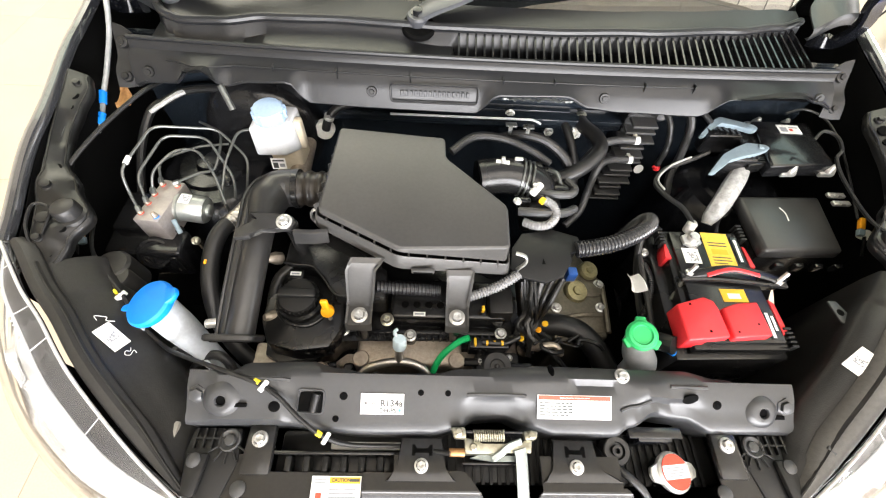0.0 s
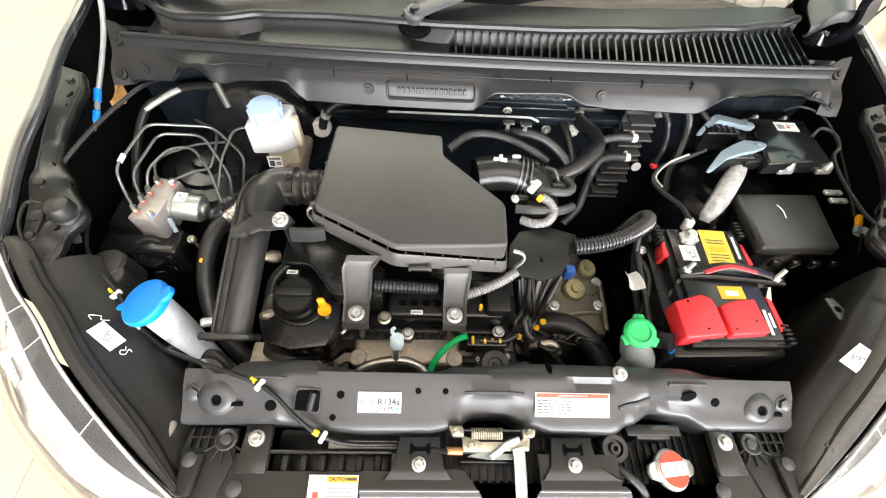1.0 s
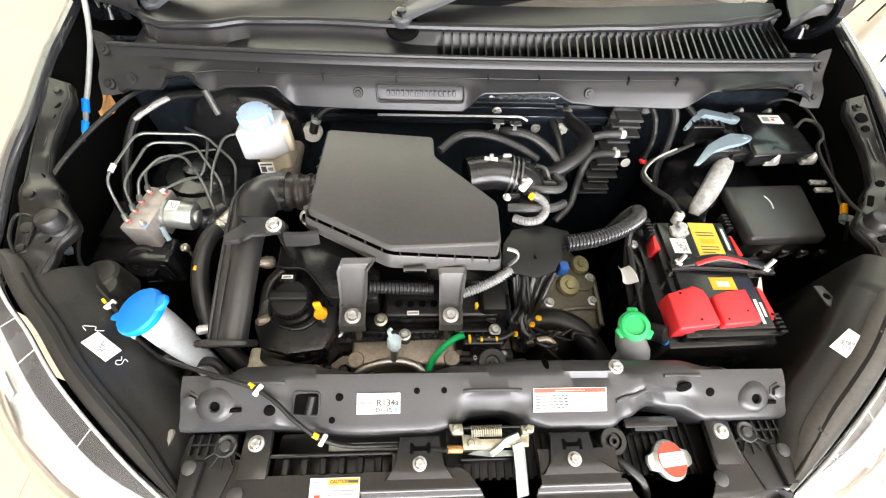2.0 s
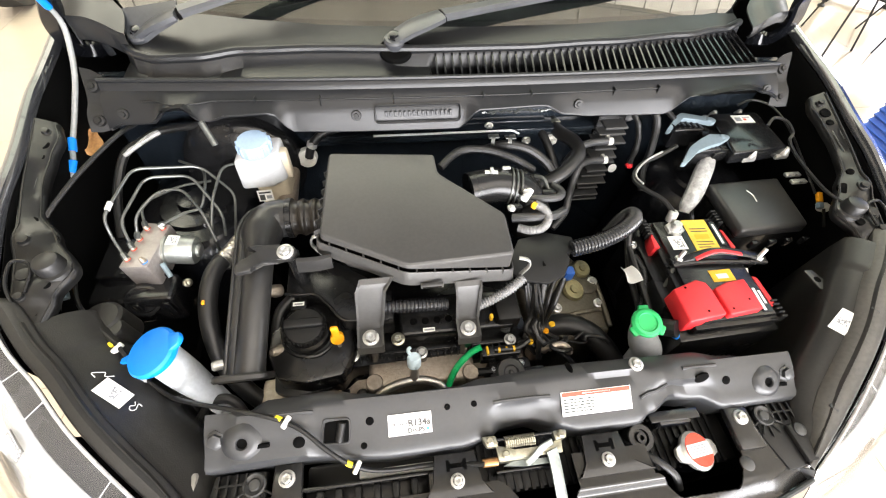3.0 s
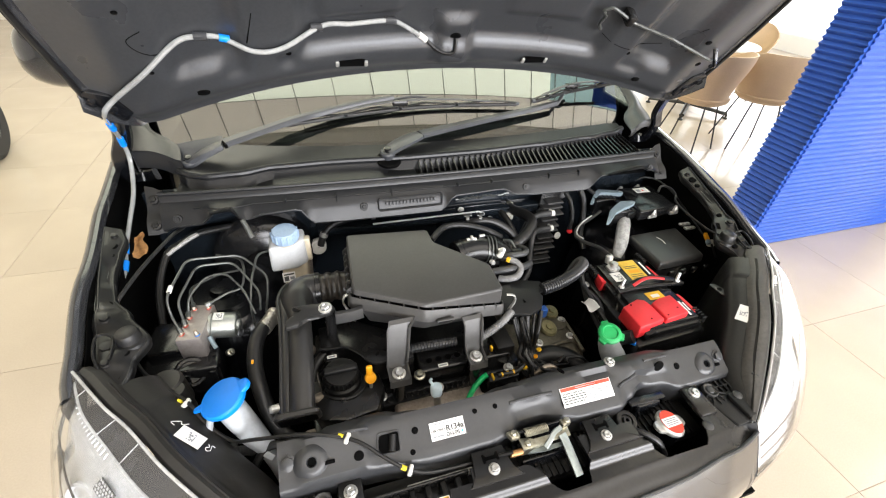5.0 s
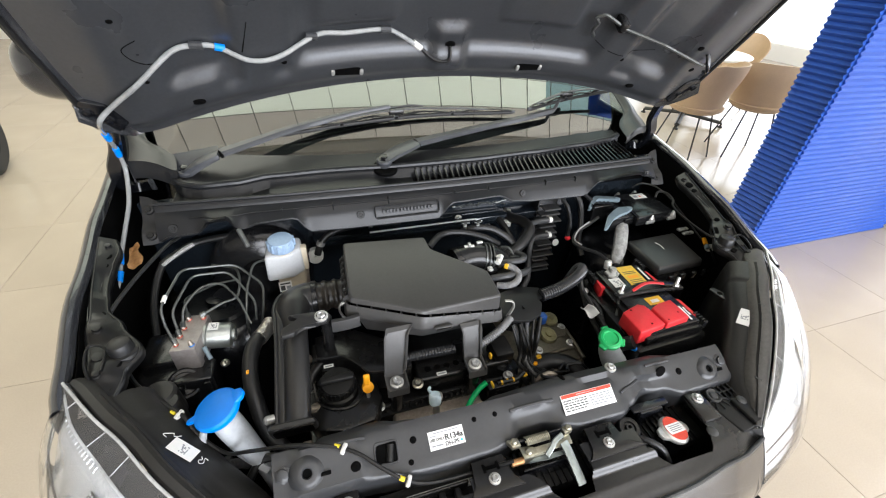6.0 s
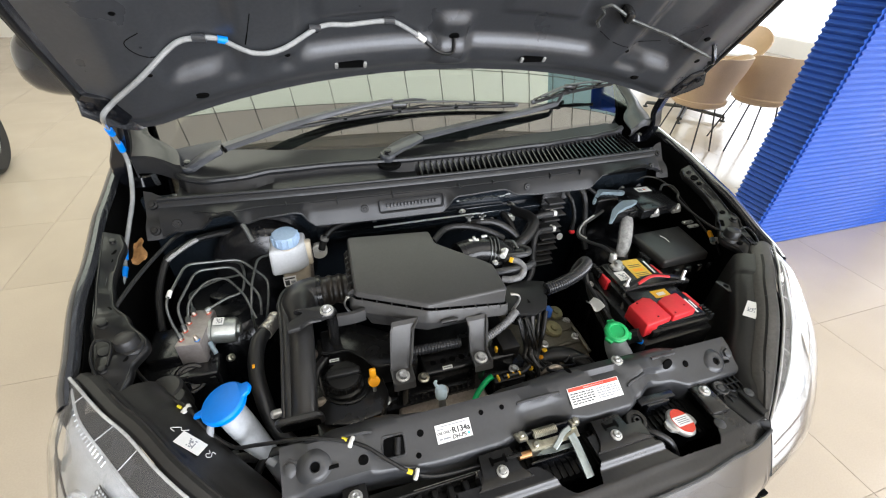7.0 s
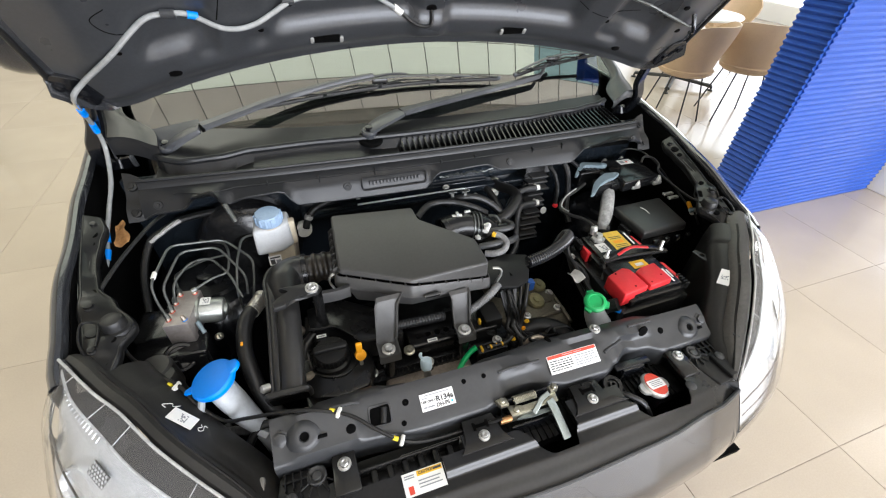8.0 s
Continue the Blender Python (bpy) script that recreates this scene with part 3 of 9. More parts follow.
for s in (-1, 1):
    fen = part("fender", fender_side(s), CARPAINT, car)
    # gutter and rail inside the bay; near-black paints the gutter's deep shade
    bm = bmesh.new()
    prof = [(-0.013, -0.016), (-0.022, -0.05), (-0.032, -0.14), (-0.040, -0.36)]

    def gutter(u, v, s=s, prof=prof):
        dx, dz = prof[v]
        return (s * (curve(EDGE_X, u) + dx), u, line(EDGE_Z, u) + dz)
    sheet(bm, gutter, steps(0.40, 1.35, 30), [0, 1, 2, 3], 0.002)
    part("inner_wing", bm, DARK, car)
    bm = bmesh.new()
    for k in range(2):
        tube(bm, [(s * (curve(EDGE_X, y) - 0.024 - 0.010 * k), y, line(EDGE_Z, y) - 0.022 - 0.006 * k) for y in steps(0.50, 0.74, 6)], 0.0016, 6, 3)
    part("wing_seal", bm, PIPE, car, "thin pale edges of the wing seal")

# bumper skin below the lamps
BUMP = [(0.0, 0.012), (0.2, 0.018), (0.36, 0.035), (0.462, 0.056), (0.54, 0.075), (0.615, 0.098), (0.70, 0.148), (0.742, 0.18), (0.805, 0.265), (0.826, 0.355)]
BULGE = [(0.20, -0.10), (0.30, -0.045), (0.42, 0.015), (0.50, 0.045), (0.56, 0.056), (0.612, 0.048), (0.67, 0.022), (0.71, 0.005), (0.72, 0.0), (0.76, 0.0)]
SIDE_Z = [(0.436, 0.719), (0.440, 0.716), (0.462, 0.612), (0.615, 0.634), (0.742, 0.669), (0.805, 0.706), (0.826, 0.752)]


def bumper(u, v):
    x = abs(u)
    top = line(SIDE_Z, x)
    z = top + (0.20 - top) * v
    return (u, line(BUMP, x) - line(BULGE, z), z)


bm = bmesh.new()
sheet(bm, bumper, steps(-0.826, 0.826, 200), [0, 0.015, 0.05, 0.10, 0.16, 0.22, 0.30, 0.38, 0.5, 0.65, 0.8, 1.0], 0.003)
part("bumper", bm, CARPAINT, car, sharp=60)
bm = bmesh.new()
tube(bm, [(x, curve(BUMP, abs(x)) - 0.004, 0.722) for x in steps(-0.44, 0.44, 14)], 0.004, 8, 2)
part("bumper_bead", bm, CROSSPAINT, car)
# underside of the bay, its shade put into near-black, and rear closure
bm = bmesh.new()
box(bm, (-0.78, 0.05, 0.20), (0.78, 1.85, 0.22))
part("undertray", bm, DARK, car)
bm = bmesh.new()
box(bm, (-0.74, 0.845, 0.22), (0.74, 0.86, 0.955))
part("bulkhead", bm, FIREWALL, car)
# pale tube paints the highlight along the bulkhead flange edge
bm = bmesh.new()
tube(bm, bent([(-0.208, 0.797, 0.8265), (0.112, 0.797, 0.8265), (0.130, 0.797, 0.816)], 0.01), 0.0026, 8, soft=False)
part("flange_highlight", bm, make("painted flange highlight", (0.66, 0.68, 0.70), 0.3, mottle=(60, 0.1)), car)
bm = bmesh.new()
box(bm, (-0.30, 0.826, 0.822), (0.20, 0.846, 0.830), 0.002)
part("bulkhead_ledge", bm, FIREWALL, car)
bm = bmesh.new()
box(bm, (-0.36, 0.80, 0.80), (0.40, 0.846, 0.826), 0.006)
part("bulkhead_beam", bm, FIREWALL, car)
for x, z in ((-0.11, 0.83), (0.06, 0.845), (0.16, 0.80)):
    bolt(car, (x, 0.815, z - 0.02), (0, -1, 0.3), 0.008)
# wheel-arch liners and inner panels close the bay, near-black to paint its shade
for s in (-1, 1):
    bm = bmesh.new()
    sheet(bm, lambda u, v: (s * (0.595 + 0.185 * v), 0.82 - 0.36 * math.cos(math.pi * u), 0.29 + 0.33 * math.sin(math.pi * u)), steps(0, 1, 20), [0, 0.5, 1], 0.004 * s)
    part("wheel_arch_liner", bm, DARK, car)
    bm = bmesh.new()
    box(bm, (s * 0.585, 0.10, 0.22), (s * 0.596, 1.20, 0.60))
    part("dark_inner_panel", bm, DARK, car)
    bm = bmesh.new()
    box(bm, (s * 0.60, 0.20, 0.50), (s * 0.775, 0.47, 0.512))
    part("dark_side_shelf", bm, DARK, car)
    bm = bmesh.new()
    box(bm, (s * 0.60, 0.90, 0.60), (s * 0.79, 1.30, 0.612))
    part("dark_side_shelf", bm, DARK, car)
# strut towers and aprons
for s in (-1, 1):
    bm = bmesh.new()
    lathe(bm, (s * 0.60, 0.71, 0.40), (0, 0, 1), [(0.16, 0), (0.145, 0.24), (0.13, 0.30), (0.105, 0.325), (0.075, 0.33), (0.07, 0.338), (0.035, 0.34), (0.03, 0.355), (0, 0.36)], 40)
    part("strut_tower", bm, BLACKMETAL, car)
# bonnet rails with stops, raised edges and black discs painting the shade of punched holes
RAIL_X = [(0.37, 0.732), (0.5, 0.758), (0.60, 0.775), (0.74, 0.790)]
RAIL_Z = [(0.37, 0.852), (0.5, 0.880), (0.60, 0.905), (0.74, 0.940)]
RAIL_W = [(0.37, 0.030), (0.42, 0.046), (0.465, 0.074), (0.52, 0.046), (0.56, 0.022), (0.62, 0.020), (0.67, 0.026), (0.71, 0.034), (0.74, 0.026)]


def rail_point(y, k, s, lift=0.0):
    """A point of the rail; k runs from its outer edge 0 to its inner edge 1."""
    w = curve(RAIL_W, y)
    hump = 0.006 * pocket(y, k, 0.40, 0.455, 0.1, 0.9, 0.02) + 0.008 * pocket(y, k, 0.475, 0.54, -0.3, 0.6, 0.03) - 0.004 * pocket(y, k, 0.58, 0.66, 0.15, 0.85, 0.02)
    return V((s * (line(RAIL_X, y) - k * w), y, line(RAIL_Z, y) - 0.012 * k + hump + lift))


for s in (-1, 1):
    bm = bmesh.new()

    def rail(u, v, s=s):
        if v < 3:
            p = rail_point(u, 0, s)
            d = [(0.012, -0.05), (0.008, -0.012), (0.003, -0.002)][v]
        elif v < 8:
            p, d = rail_point(u, [0, 0.25, 0.5, 0.75, 1.0][v - 3], s), (0, 0)
        else:
            p, d = rail_point(u, 1, s), [(-0.002, -0.004), (-0.002, -0.008), (0.0, -0.016)][v - 8]
        return p + V((s * d[0], 0, d[1]))
    sheet(bm, rail, steps(0.37, 0.74, 60), list(range(11)), 0.0025)
    ra = part("bonnet_rail", bm, RAILBLACK, car, sharp=50)
    for k in (0.0, 1.0):
        bm = bmesh.new()
        tube(bm, [rail_point(y, k, s, 0.001) for y in steps(0.375, 0.735, 30)], 0.0022, 6, 1)
        part("rail_edge", bm, RAILBLACK, ra)
    bm = bmesh.new()
    lathe(bm, (s * 0.704, 0.464, 0.866), (0, 0, 1), [(0.027, -0.008), (0.025, -0.001), (0.020, 0.001), (0.0195, 0.014), (0.017, 0.019), (0.012, 0.0215), (0, 0.022)], 26)
    part("bonnet_stop", bm, RUBBER, ra)
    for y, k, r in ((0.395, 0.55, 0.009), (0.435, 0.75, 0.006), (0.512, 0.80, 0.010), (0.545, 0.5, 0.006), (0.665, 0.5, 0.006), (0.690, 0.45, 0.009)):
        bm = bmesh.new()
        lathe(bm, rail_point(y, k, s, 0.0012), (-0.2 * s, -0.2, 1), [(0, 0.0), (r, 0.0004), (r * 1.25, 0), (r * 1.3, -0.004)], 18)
        part("rail_hole_disc", bm, DARK, ra)
    for y, k, r in ((0.505, 0.25, 0.008), (0.45, 0.20, 0.010), (0.415, 0.25, 0.006), (0.715, 0.5, 0.006)):
        bm = bmesh.new()
        lathe(bm, rail_point(y, k, s, 0.0), (-0.2 * s, -0.2, 1), [(r * 1.5, -0.002), (r * 1.3, 0.002), (r, 0.003), (r * 0.9, 0.008), (0, 0.009)], 16)
        part("rail_stud", bm, RAILBLACK, ra)
    # a wire loop and strap beside the rail
    bm = bmesh.new()
    tube(bm, [rail_point(0.40, 0.1, s, 0.004), rail_point(0.43, -0.05, s, 0.012), rail_point(0.465, 0.05, s, 0.014), rail_point(0.46, 0.35, s, 0.012), rail_point(0.42, 0.4, s, 0.004)], 0.0025, 8, 6)
    part("rail_strap", bm, RAILBLACK, ra)

# windscreen, pillars, dashboard
def screen(u, v):
    half = 0.785 - 0.12 * v
    x = u * half
    yb = 0.955 + 0.085 * u * u
    return (x, yb + 0.80 * v - 0.085 * u * u * v, 1.022 + 0.012 * (1 - u * u) + 0.54 * v - 0.10 * v * v)


bm = bmesh.new()
sheet(bm, screen, steps(-1, 1, 32), steps(-0.06, 1, 20), 0.004)
ws = part("windscreen", bm, GLASS, car, sharp=60)
ws.visible_shadow = False
for s in (-1, 1):
    bm = bmesh.new()
    tube(bm, [V(screen(s * 1.03, v)) + V((s * 0.012, 0, -0.012)) for v in steps(0.12, 1.0, 8)], 0.026, 10, 2, flat=0.8)
    part("pillar", bm, CARPAINT, car)
    # moulded corner between scuttle, screen and wing
    bm = bmesh.new()
    out_edge = [(0.746, 0.915, 1.032), (0.760, 0.950, 1.038), (0.772, 1.00, 1.046), (0.780, 1.05, 1.064), (0.770, 1.15, 1.110)]
    in_edge = [(0.642, 0.872, 1.018), (0.652, 0.925, 1.030), (0.680, 0.965, 1.038), (0.728, 1.02, 1.054), (0.740, 1.15, 1.106)]
    oe, ie = smooth_path(out_edge, 5), smooth_path(in_edge, 5)

    def corner(u, v, s=s, oe=oe, ie=ie):
        k = min(int(u), len(oe) - 1)
        a, b = oe[k], ie[k]
        if v < 2:
            p = a + V((0.002 * v, -0.004 * (1 - v), (-0.05 if s < 0 else -0.022) * (1 - v)))
        else:
            q = (v - 2) / 8
            p = a.lerp(b, q) + V((0, 0, 0.009 * math.sin(math.pi * min(1, q * 1.15))))
        return (s * p.x, p.y, p.z)
    sheet(bm, corner, list(range(len(oe))), list(range(11)), 0.003)
    part("screen_corner", bm, SCUTTLE, car, sharp=50)
    bm = bmesh.new()
    front_edge = [V(corner(0, v)) for v in range(1, 11)]
    rows = [[bm.verts.new(p + V((0, dy, dz))) for p in front_edge] for dy, dz in ((0, 0.0005), (-0.004, -0.006), (-0.004, -0.040 if s < 0 else -0.022), (0.004, -0.040 if s < 0 else -0.022))]
    for a, b in zip(rows, rows[1:]):
        for k in range(len(a) - 1):
            bm.faces.new((a[k], a[k + 1], b[k + 1], b[k]))
    part("screen_corner_skirt", bm, SCUTTLE, car)
    bm = bmesh.new()
    sheet(bm, lambda u, v: (s * (0.78 + 0.05 * ramp01(v, 1, 0) - 0.02 * v), 1.2 + 0.9 * u, 0.25 + (0.80 + 0.45 * u) * v), steps(0, 1, 6), steps(0, 1, 6), 0.01)
    part("door_skin", bm, CARPAINT, car)
# dashboard in near-black, the cabin's shade put into its colour
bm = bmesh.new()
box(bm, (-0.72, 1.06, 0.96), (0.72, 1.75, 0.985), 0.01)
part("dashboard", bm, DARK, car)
# added black board that keeps the unseen cabin dark
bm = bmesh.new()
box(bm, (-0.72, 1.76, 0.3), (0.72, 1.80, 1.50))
part("cabin_blackout", bm, DARK, car)
bm = bmesh.new()
sheet(bm, lambda u, v: (u * 0.64, 1.72 + 0.4 * v, 1.50 + 0.03 * (1 - u * u) + 0.01 * v), steps(-1, 1, 12), steps(0, 1, 4), 0.02)
part("roof", bm, CARPAINT, car)
for s in (-1, 1):
    bm = bmesh.new()
    lathe(bm, (s * 0.70, 0.82, 0.29), (s, 0, 0), [(0.19, -0.08), (0.27, -0.085), (0.29, -0.06), (0.29, 0.06), (0.27, 0.085), (0.19, 0.08), (0.19, -0.08)], 40)
    tyre = part("tyre", bm, TYRE, car)
    bm = bmesh.new()
    lathe(bm, (s * 0.70, 0.82, 0.29), (s, 0, 0), [(0, 0.05), (0.05, 0.06), (0.17, 0.05), (0.195, 0.07), (0.195, -0.07), (0, -0.06)], 32)
    part("rim", bm, STEEL, tyre)

# headlamps
LIN = [(0.764, 0.398, 0.876), (0.708, 0.328, 0.862), (0.666, 0.284, 0.849), (0.609, 0.214, 0.822), (0.514, 0.122, 0.776), (0.438, 0.061, 0.742)]
LOUT = [(0.810, 0.425, 0.805), (0.826, 0.335, 0.750), (0.805, 0.235, 0.702), (0.742, 0.142, 0.665), (0.615, 0.050, 0.630), (0.462, 0.004, 0.612)]


def lamp_curve(points, u, s):
    path = smooth_path(points, 8)
    k = u * (len(path) - 1)
    i = min(int(k), len(path) - 2)
    p = path[i].lerp(path[i + 1], k - i)
    return V((s * p.x, p.y, p.z))


def lamp_surface(s, inset, v0=0.0, v1=1.0):
    def f(u, v):
        w = v0 + (v1 - v0) * v
        a, b = lamp_curve(LIN, u, s), lamp_curve(LOUT, u, s)
        p = a.lerp(b, w)
        out = V((s * 0.75, -0.5, 0.65))
        bulge = 0.030 * math.sin(math.pi * min(1, max(0, w)) ** 0.8) * (1 - 0.92 * ramp01(u, 0.72, 1.0)) * (0.3 + 0.7 * ramp01(u, 0.0, 0.2))
        return p + out.normalized() * (bulge - inset)
    return f


BEZEL = {-1: 0.155, 1: 0.10}
for s in (-1, 1):
    lamp = thing("headlamp", (s * 0.65, 0.2, 0.6), "clear headlamp with bright reflector and grey inner bezel", "headlamp", "headlamps of the car")
    bm = bmesh.new()
    sheet(bm, lamp_surface(s, 0.0), steps(0, 1, 36), steps(0, 1, 14), 0.0025 * s)
    lens = part("lens", bm, LENS, lamp, sharp=60)
    lens.visible_shadow = False
    bm = bmesh.new()

    def bowl(u, v, s=s):
        f = lamp_surface(s, 0.012 + 0.012 * math.sin(math.pi * v) + 0.004 * math.sin(u * 22 + 4 * v))
        return f(u, BEZEL[s] + 0.01 + (0.98 - BEZEL[s]) * v)
    sheet(bm, bowl, steps(0, 1, 60), steps(0, 1, 12), 0.002 * s)
    refl = part("reflector", bm, CHROME, lamp, sharp=60)
    bm = bmesh.new()
    sheet(bm, lamp_surface(s, 0.006, 0.02, BEZEL[s]), steps(0.01, 0.99, 36), [0, 0.5, 1], 0.002 * s)
    bez = part("bezel", bm, LAMPBEZEL, lamp)
    for k, u in enumerate((0.10, 0.30, 0.46, 0.70)):
        bm = bmesh.new()
        f = lamp_surface(s, 0.005)
        tube(bm, [f(u, 0.02), f(u + 0.012, BEZEL[s] - 0.008)], 0.0009, 6, 3)
        part("bezel_rib", bm, LENSRIM, bez)
    bm = bmesh.new()
    f = lamp_surface(s, 0.006)
    tube(bm, [f(u, BEZEL[s] + 0.005) for u in steps(0.01, 0.99, 30)], 0.0022, 8, 1)
    part("bezel_trim", bm, LENSRIM, bez)
    for k in range(14):
        f = lamp_surface(s, 0.010)
        u = 0.12 + 0.022 * k
        bm = bmesh.new()
        tube(bm, [f(u, BEZEL[s] + 0.02), f(u + 0.006, BEZEL[s] + 0.07)], 0.0012, 6, 2)
        part("reflector_flute", bm, CHROME, refl)
    # pierced side marker field with bright cells
    bm = bmesh.new()
    sheet(bm, lamp_surface(s, 0.0095, 0.29, 0.39), steps(0.455, 0.53, 8), steps(0, 1, 6), 0.001 * s)
    marker = part("side_marker", bm, PLASTIC_GREY, refl)
    f = lamp_surface(s, 0.0088)
    bm = bmesh.new()
    for i in range(6):
        for j in range(4):
            lathe(bm, f(0.460 + 0.0122 * i + 0.006 * (j % 2), 0.302 + 0.023 * j), (s * 0.6, -0.5, 0.65), [(0.0026, 0), (0.0022, 0.0006), (0, 0.0008)], 6)
    part("marker_cells", bm, CHROME, refl)
    for v, r in ((0.55, 0.0016), (0.78, 0.0012)):
        bm = bmesh.new()
        f = lamp_surface(s, 0.010)
        tube(bm, [f(u, v + 0.05 * math.sin(3 * u)) for u in steps(0.06, 0.95, 24)], r, 6, 1)
        part("reflector_crease", bm, LAMPBEZEL, refl)
    bm = bmesh.new()
    f = lamp_surface(s, -0.001)
    tube(bm, [f(u, 0.0) + V((0, 0, 0.003)) for u in steps(0, 1, 30)], 0.0024, 8, 1)
    part("lens_rim", bm, LENSRIM, lamp)
    for u in (0.0, 1.0):
        bm = bmesh.new()
        sheet(bm, lambda a, b, u=u: lamp_surface(s, 0.0015 + 0.026 * b)(u, a), steps(0.01, 0.99, 12), [0, 0.5, 1], 0.0015)
        part("lamp_end", bm, PLASTIC_GREY, lamp)
    for u0, r in ((0.42, 0.036), (0.70, 0.030)):
        f = lamp_surface(s, 0.026)
        c = f(u0, 0.66)
        bm = bmesh.new()
        lathe(bm, c, (s * 0.5, -0.7, 0.45), [(r, -0.004), (r, 0.006), (r * 0.9, 0.008), (r * 0.6, -0.016), (r * 0.3, -0.026), (0, -0.028)], 28)
        part("lamp_bowl", bm, CHROME, lamp)
        bm = bmesh.new()
        lathe(bm, c, (s * 0.5, -0.7, 0.45), [(0, -0.026), (r * 0.22, -0.026), (r * 0.22, -0.006), (0, 0.0)], 16)
        part("bulb_shield", bm, CHROME, lamp)
    # black mounting strip and rear housing beside the lens
    INB = V((-s * 0.65, 0.76, 0))
    bm = bmesh.new()

    def strip(u, v, s=s, INB=INB):
        w = (0.042 if s > 0 else 0.030) * (1 - 0.75 * ramp01(u, 0.75, 1.0)) * ramp01(u, -0.12, 0.08)
        d, z = [(0.0, -0.012), (0.08, -0.005), (0.15, -0.003), (0.5, -0.001), (0.92, -0.007), (1.0, -0.010), (1.0, -0.018)][v]
        return lamp_curve(LIN, u, s) + INB * (0.003 + w * d) + V((0, 0, z - 0.001))
    sheet(bm, strip, steps(0, 1, 36), list(range(7)), 0.003)
    st = part("mounting_strip", bm, STRIPGREY if s > 0 else HOUSING, lamp, "brown-grey lamp rim strip" if s > 0 else "black lamp rim strip")
    for u in (0.22, 0.50, 0.80) if s > 0 else ():
        c = V(strip(u, 3))
        bm = bmesh.new()
        box(bm, (-0.007, -0.005, -0.002), (0.007, 0.005, 0.004), 0.0015, m=basis(c, INB, (s, 0.8, 0)))
        box(bm, (-0.003, -0.003, 0.003), (0.003, 0.003, 0.006), 0.001, m=basis(c, INB, (s, 0.8, 0)))
        part("clip", bm, PLASTIC_GREY, st)

    def housing(u, q, s=s, INB=INB):
        reach = 0.84 if s < 0 else 0.72
        d = q if q < 0.06 else 0.06 + (q - 0.06) * (1 - (1 - reach) * 2)
        drop = line([(0.026, 0.004), (0.030, 0.012), (0.033, 0.023), (0.045, 0.032), (0.065, 0.0455), (0.09, 0.0645), (0.105, 0.085), (0.112, 0.12), (0.116, 0.2), (0.118, 0.45)], q)
        k = 0.35 + 0.65 * (1 - ramp01(u, 0.72, 1.0))
        pan = 0.004 * pocket(u, d, 0.30, 0.85, 0.036, 0.095, 0.012)
        return lamp_curve(LIN, u, s) + INB * (d * k) + V((0, 0, -min(drop, 0.09) * (0.80 if s < 0 else 0.30) - max(0, drop - 0.09) - pan))
    bm = bmesh.new()
    sheet(bm, housing, steps(0.13, 1.0, 50), [0.026, 0.030, 0.033, 0.038, 0.045, 0.055, 0.065, 0.078, 0.09, 0.098, 0.105, 0.112, 0.116, 0.118], 0.003)
    hs = part("rear_housing", bm, HOUSING, lamp, "textured dark grey lamp housing", sharp=50)
    for u, r in ((0.17, 0.030), (0.245, 0.020)) if s < 0 else ():
        bm = bmesh.new()
        c = V(housing(u, 0.095)) + V((0, 0.012, -0.03))
        lathe(bm, c, (0, 0, 1), [(r * 1.1, -0.05), (r, 0.010), (r * 0.85, 0.016), (0, 0.017)], 24)
        part("housing_boss", bm, HOUSING, hs)
    # code label and chalk marks on the housing
    u, d = (0.535, 0.052) if s < 0 else (0.582, 0.055)
    p = V(housing(u, d))
    du, dd = V(housing(u + 0.02, d)) - p, V(housing(u, d + 0.008)) - p
    axis = V((-s * 0.032, -0.024, -0.021))
    nrm = (du.cross(dd)).normalized()
    nrm = nrm if nrm.z > 0 else -nrm
    m = basis(p + nrm * 0.0035, axis - nrm * axis.dot(nrm), nrm.cross(axis))
    sticker(lamp, m, 0.045, 0.025, code_bars(0.36, 0.66, 0.2, 0.8), name="code_label", label="white code label")
    if s < 0:
        for mark in ([(-0.034, 0.004), (-0.042, 0.006), (-0.036, 0.012), (-0.030, 0.016), (-0.026, 0.012), (-0.018, 0.019)], [(0.030, 0.006), (0.034, 0.002), (0.030, -0.002), (0.034, -0.006), (0.039, -0.002), (0.036, 0.006), (0.042, 0.006)]):
            bm = bmesh.new()
            tube(bm, [m @ V((x, y, -0.0006)) for x, y in mark], 0.0006, 5, 4)
            part("chalk_mark", bm, WHITE, hs)

# door mirror beyond the wing
bm = bmesh.new()


def mirror_shell(u, v):
    a, b = 2 * math.pi * u, math.pi * v
    cx, cz, r = math.cos(a), math.sin(a), math.sin(b) ** 0.75
    wide = 0.096 * (1 - 0.12 * cz)
    return (-0.925 + math.copysign(abs(cx) ** 0.75, cx) * r * wide, 1.235 - 0.075 * math.cos(b) * (1 if b < math.pi / 2 else 0.25), 1.178 + math.copysign(abs(cz) ** 0.8, cz) * r * 0.082 + 0.10 * (-cx * r * wide))


sheet(bm, mirror_shell, steps(0, 1, 40), steps(0.002, 0.998, 18), 0.002)
mirror = part("door_mirror", bm, CARPAINT, car, "rounded grey door mirror housing", sharp=60)
bm = bmesh.new()
ribbon(bm, [(-0.90, 1.25, 1.115), (-0.84, 1.26, 1.085), (-0.775, 1.27, 1.05), (-0.74, 1.27, 1.02)], 0.06, 0.03)
part("mirror_foot", bm, BLACKMETAL, mirror)

# ---- bonnet, propped open ----
HM = basis((0, 0.87, 1.10), (1, 0, 0), (0, -0.571, 0.821)) @ Matrix.Diagonal((1, 1, -1, 1))
hood = thing("bonnet", (0, 0.87, 1.10), "raised dark grey bonnet seen from its ribbed underside", "bonnet")


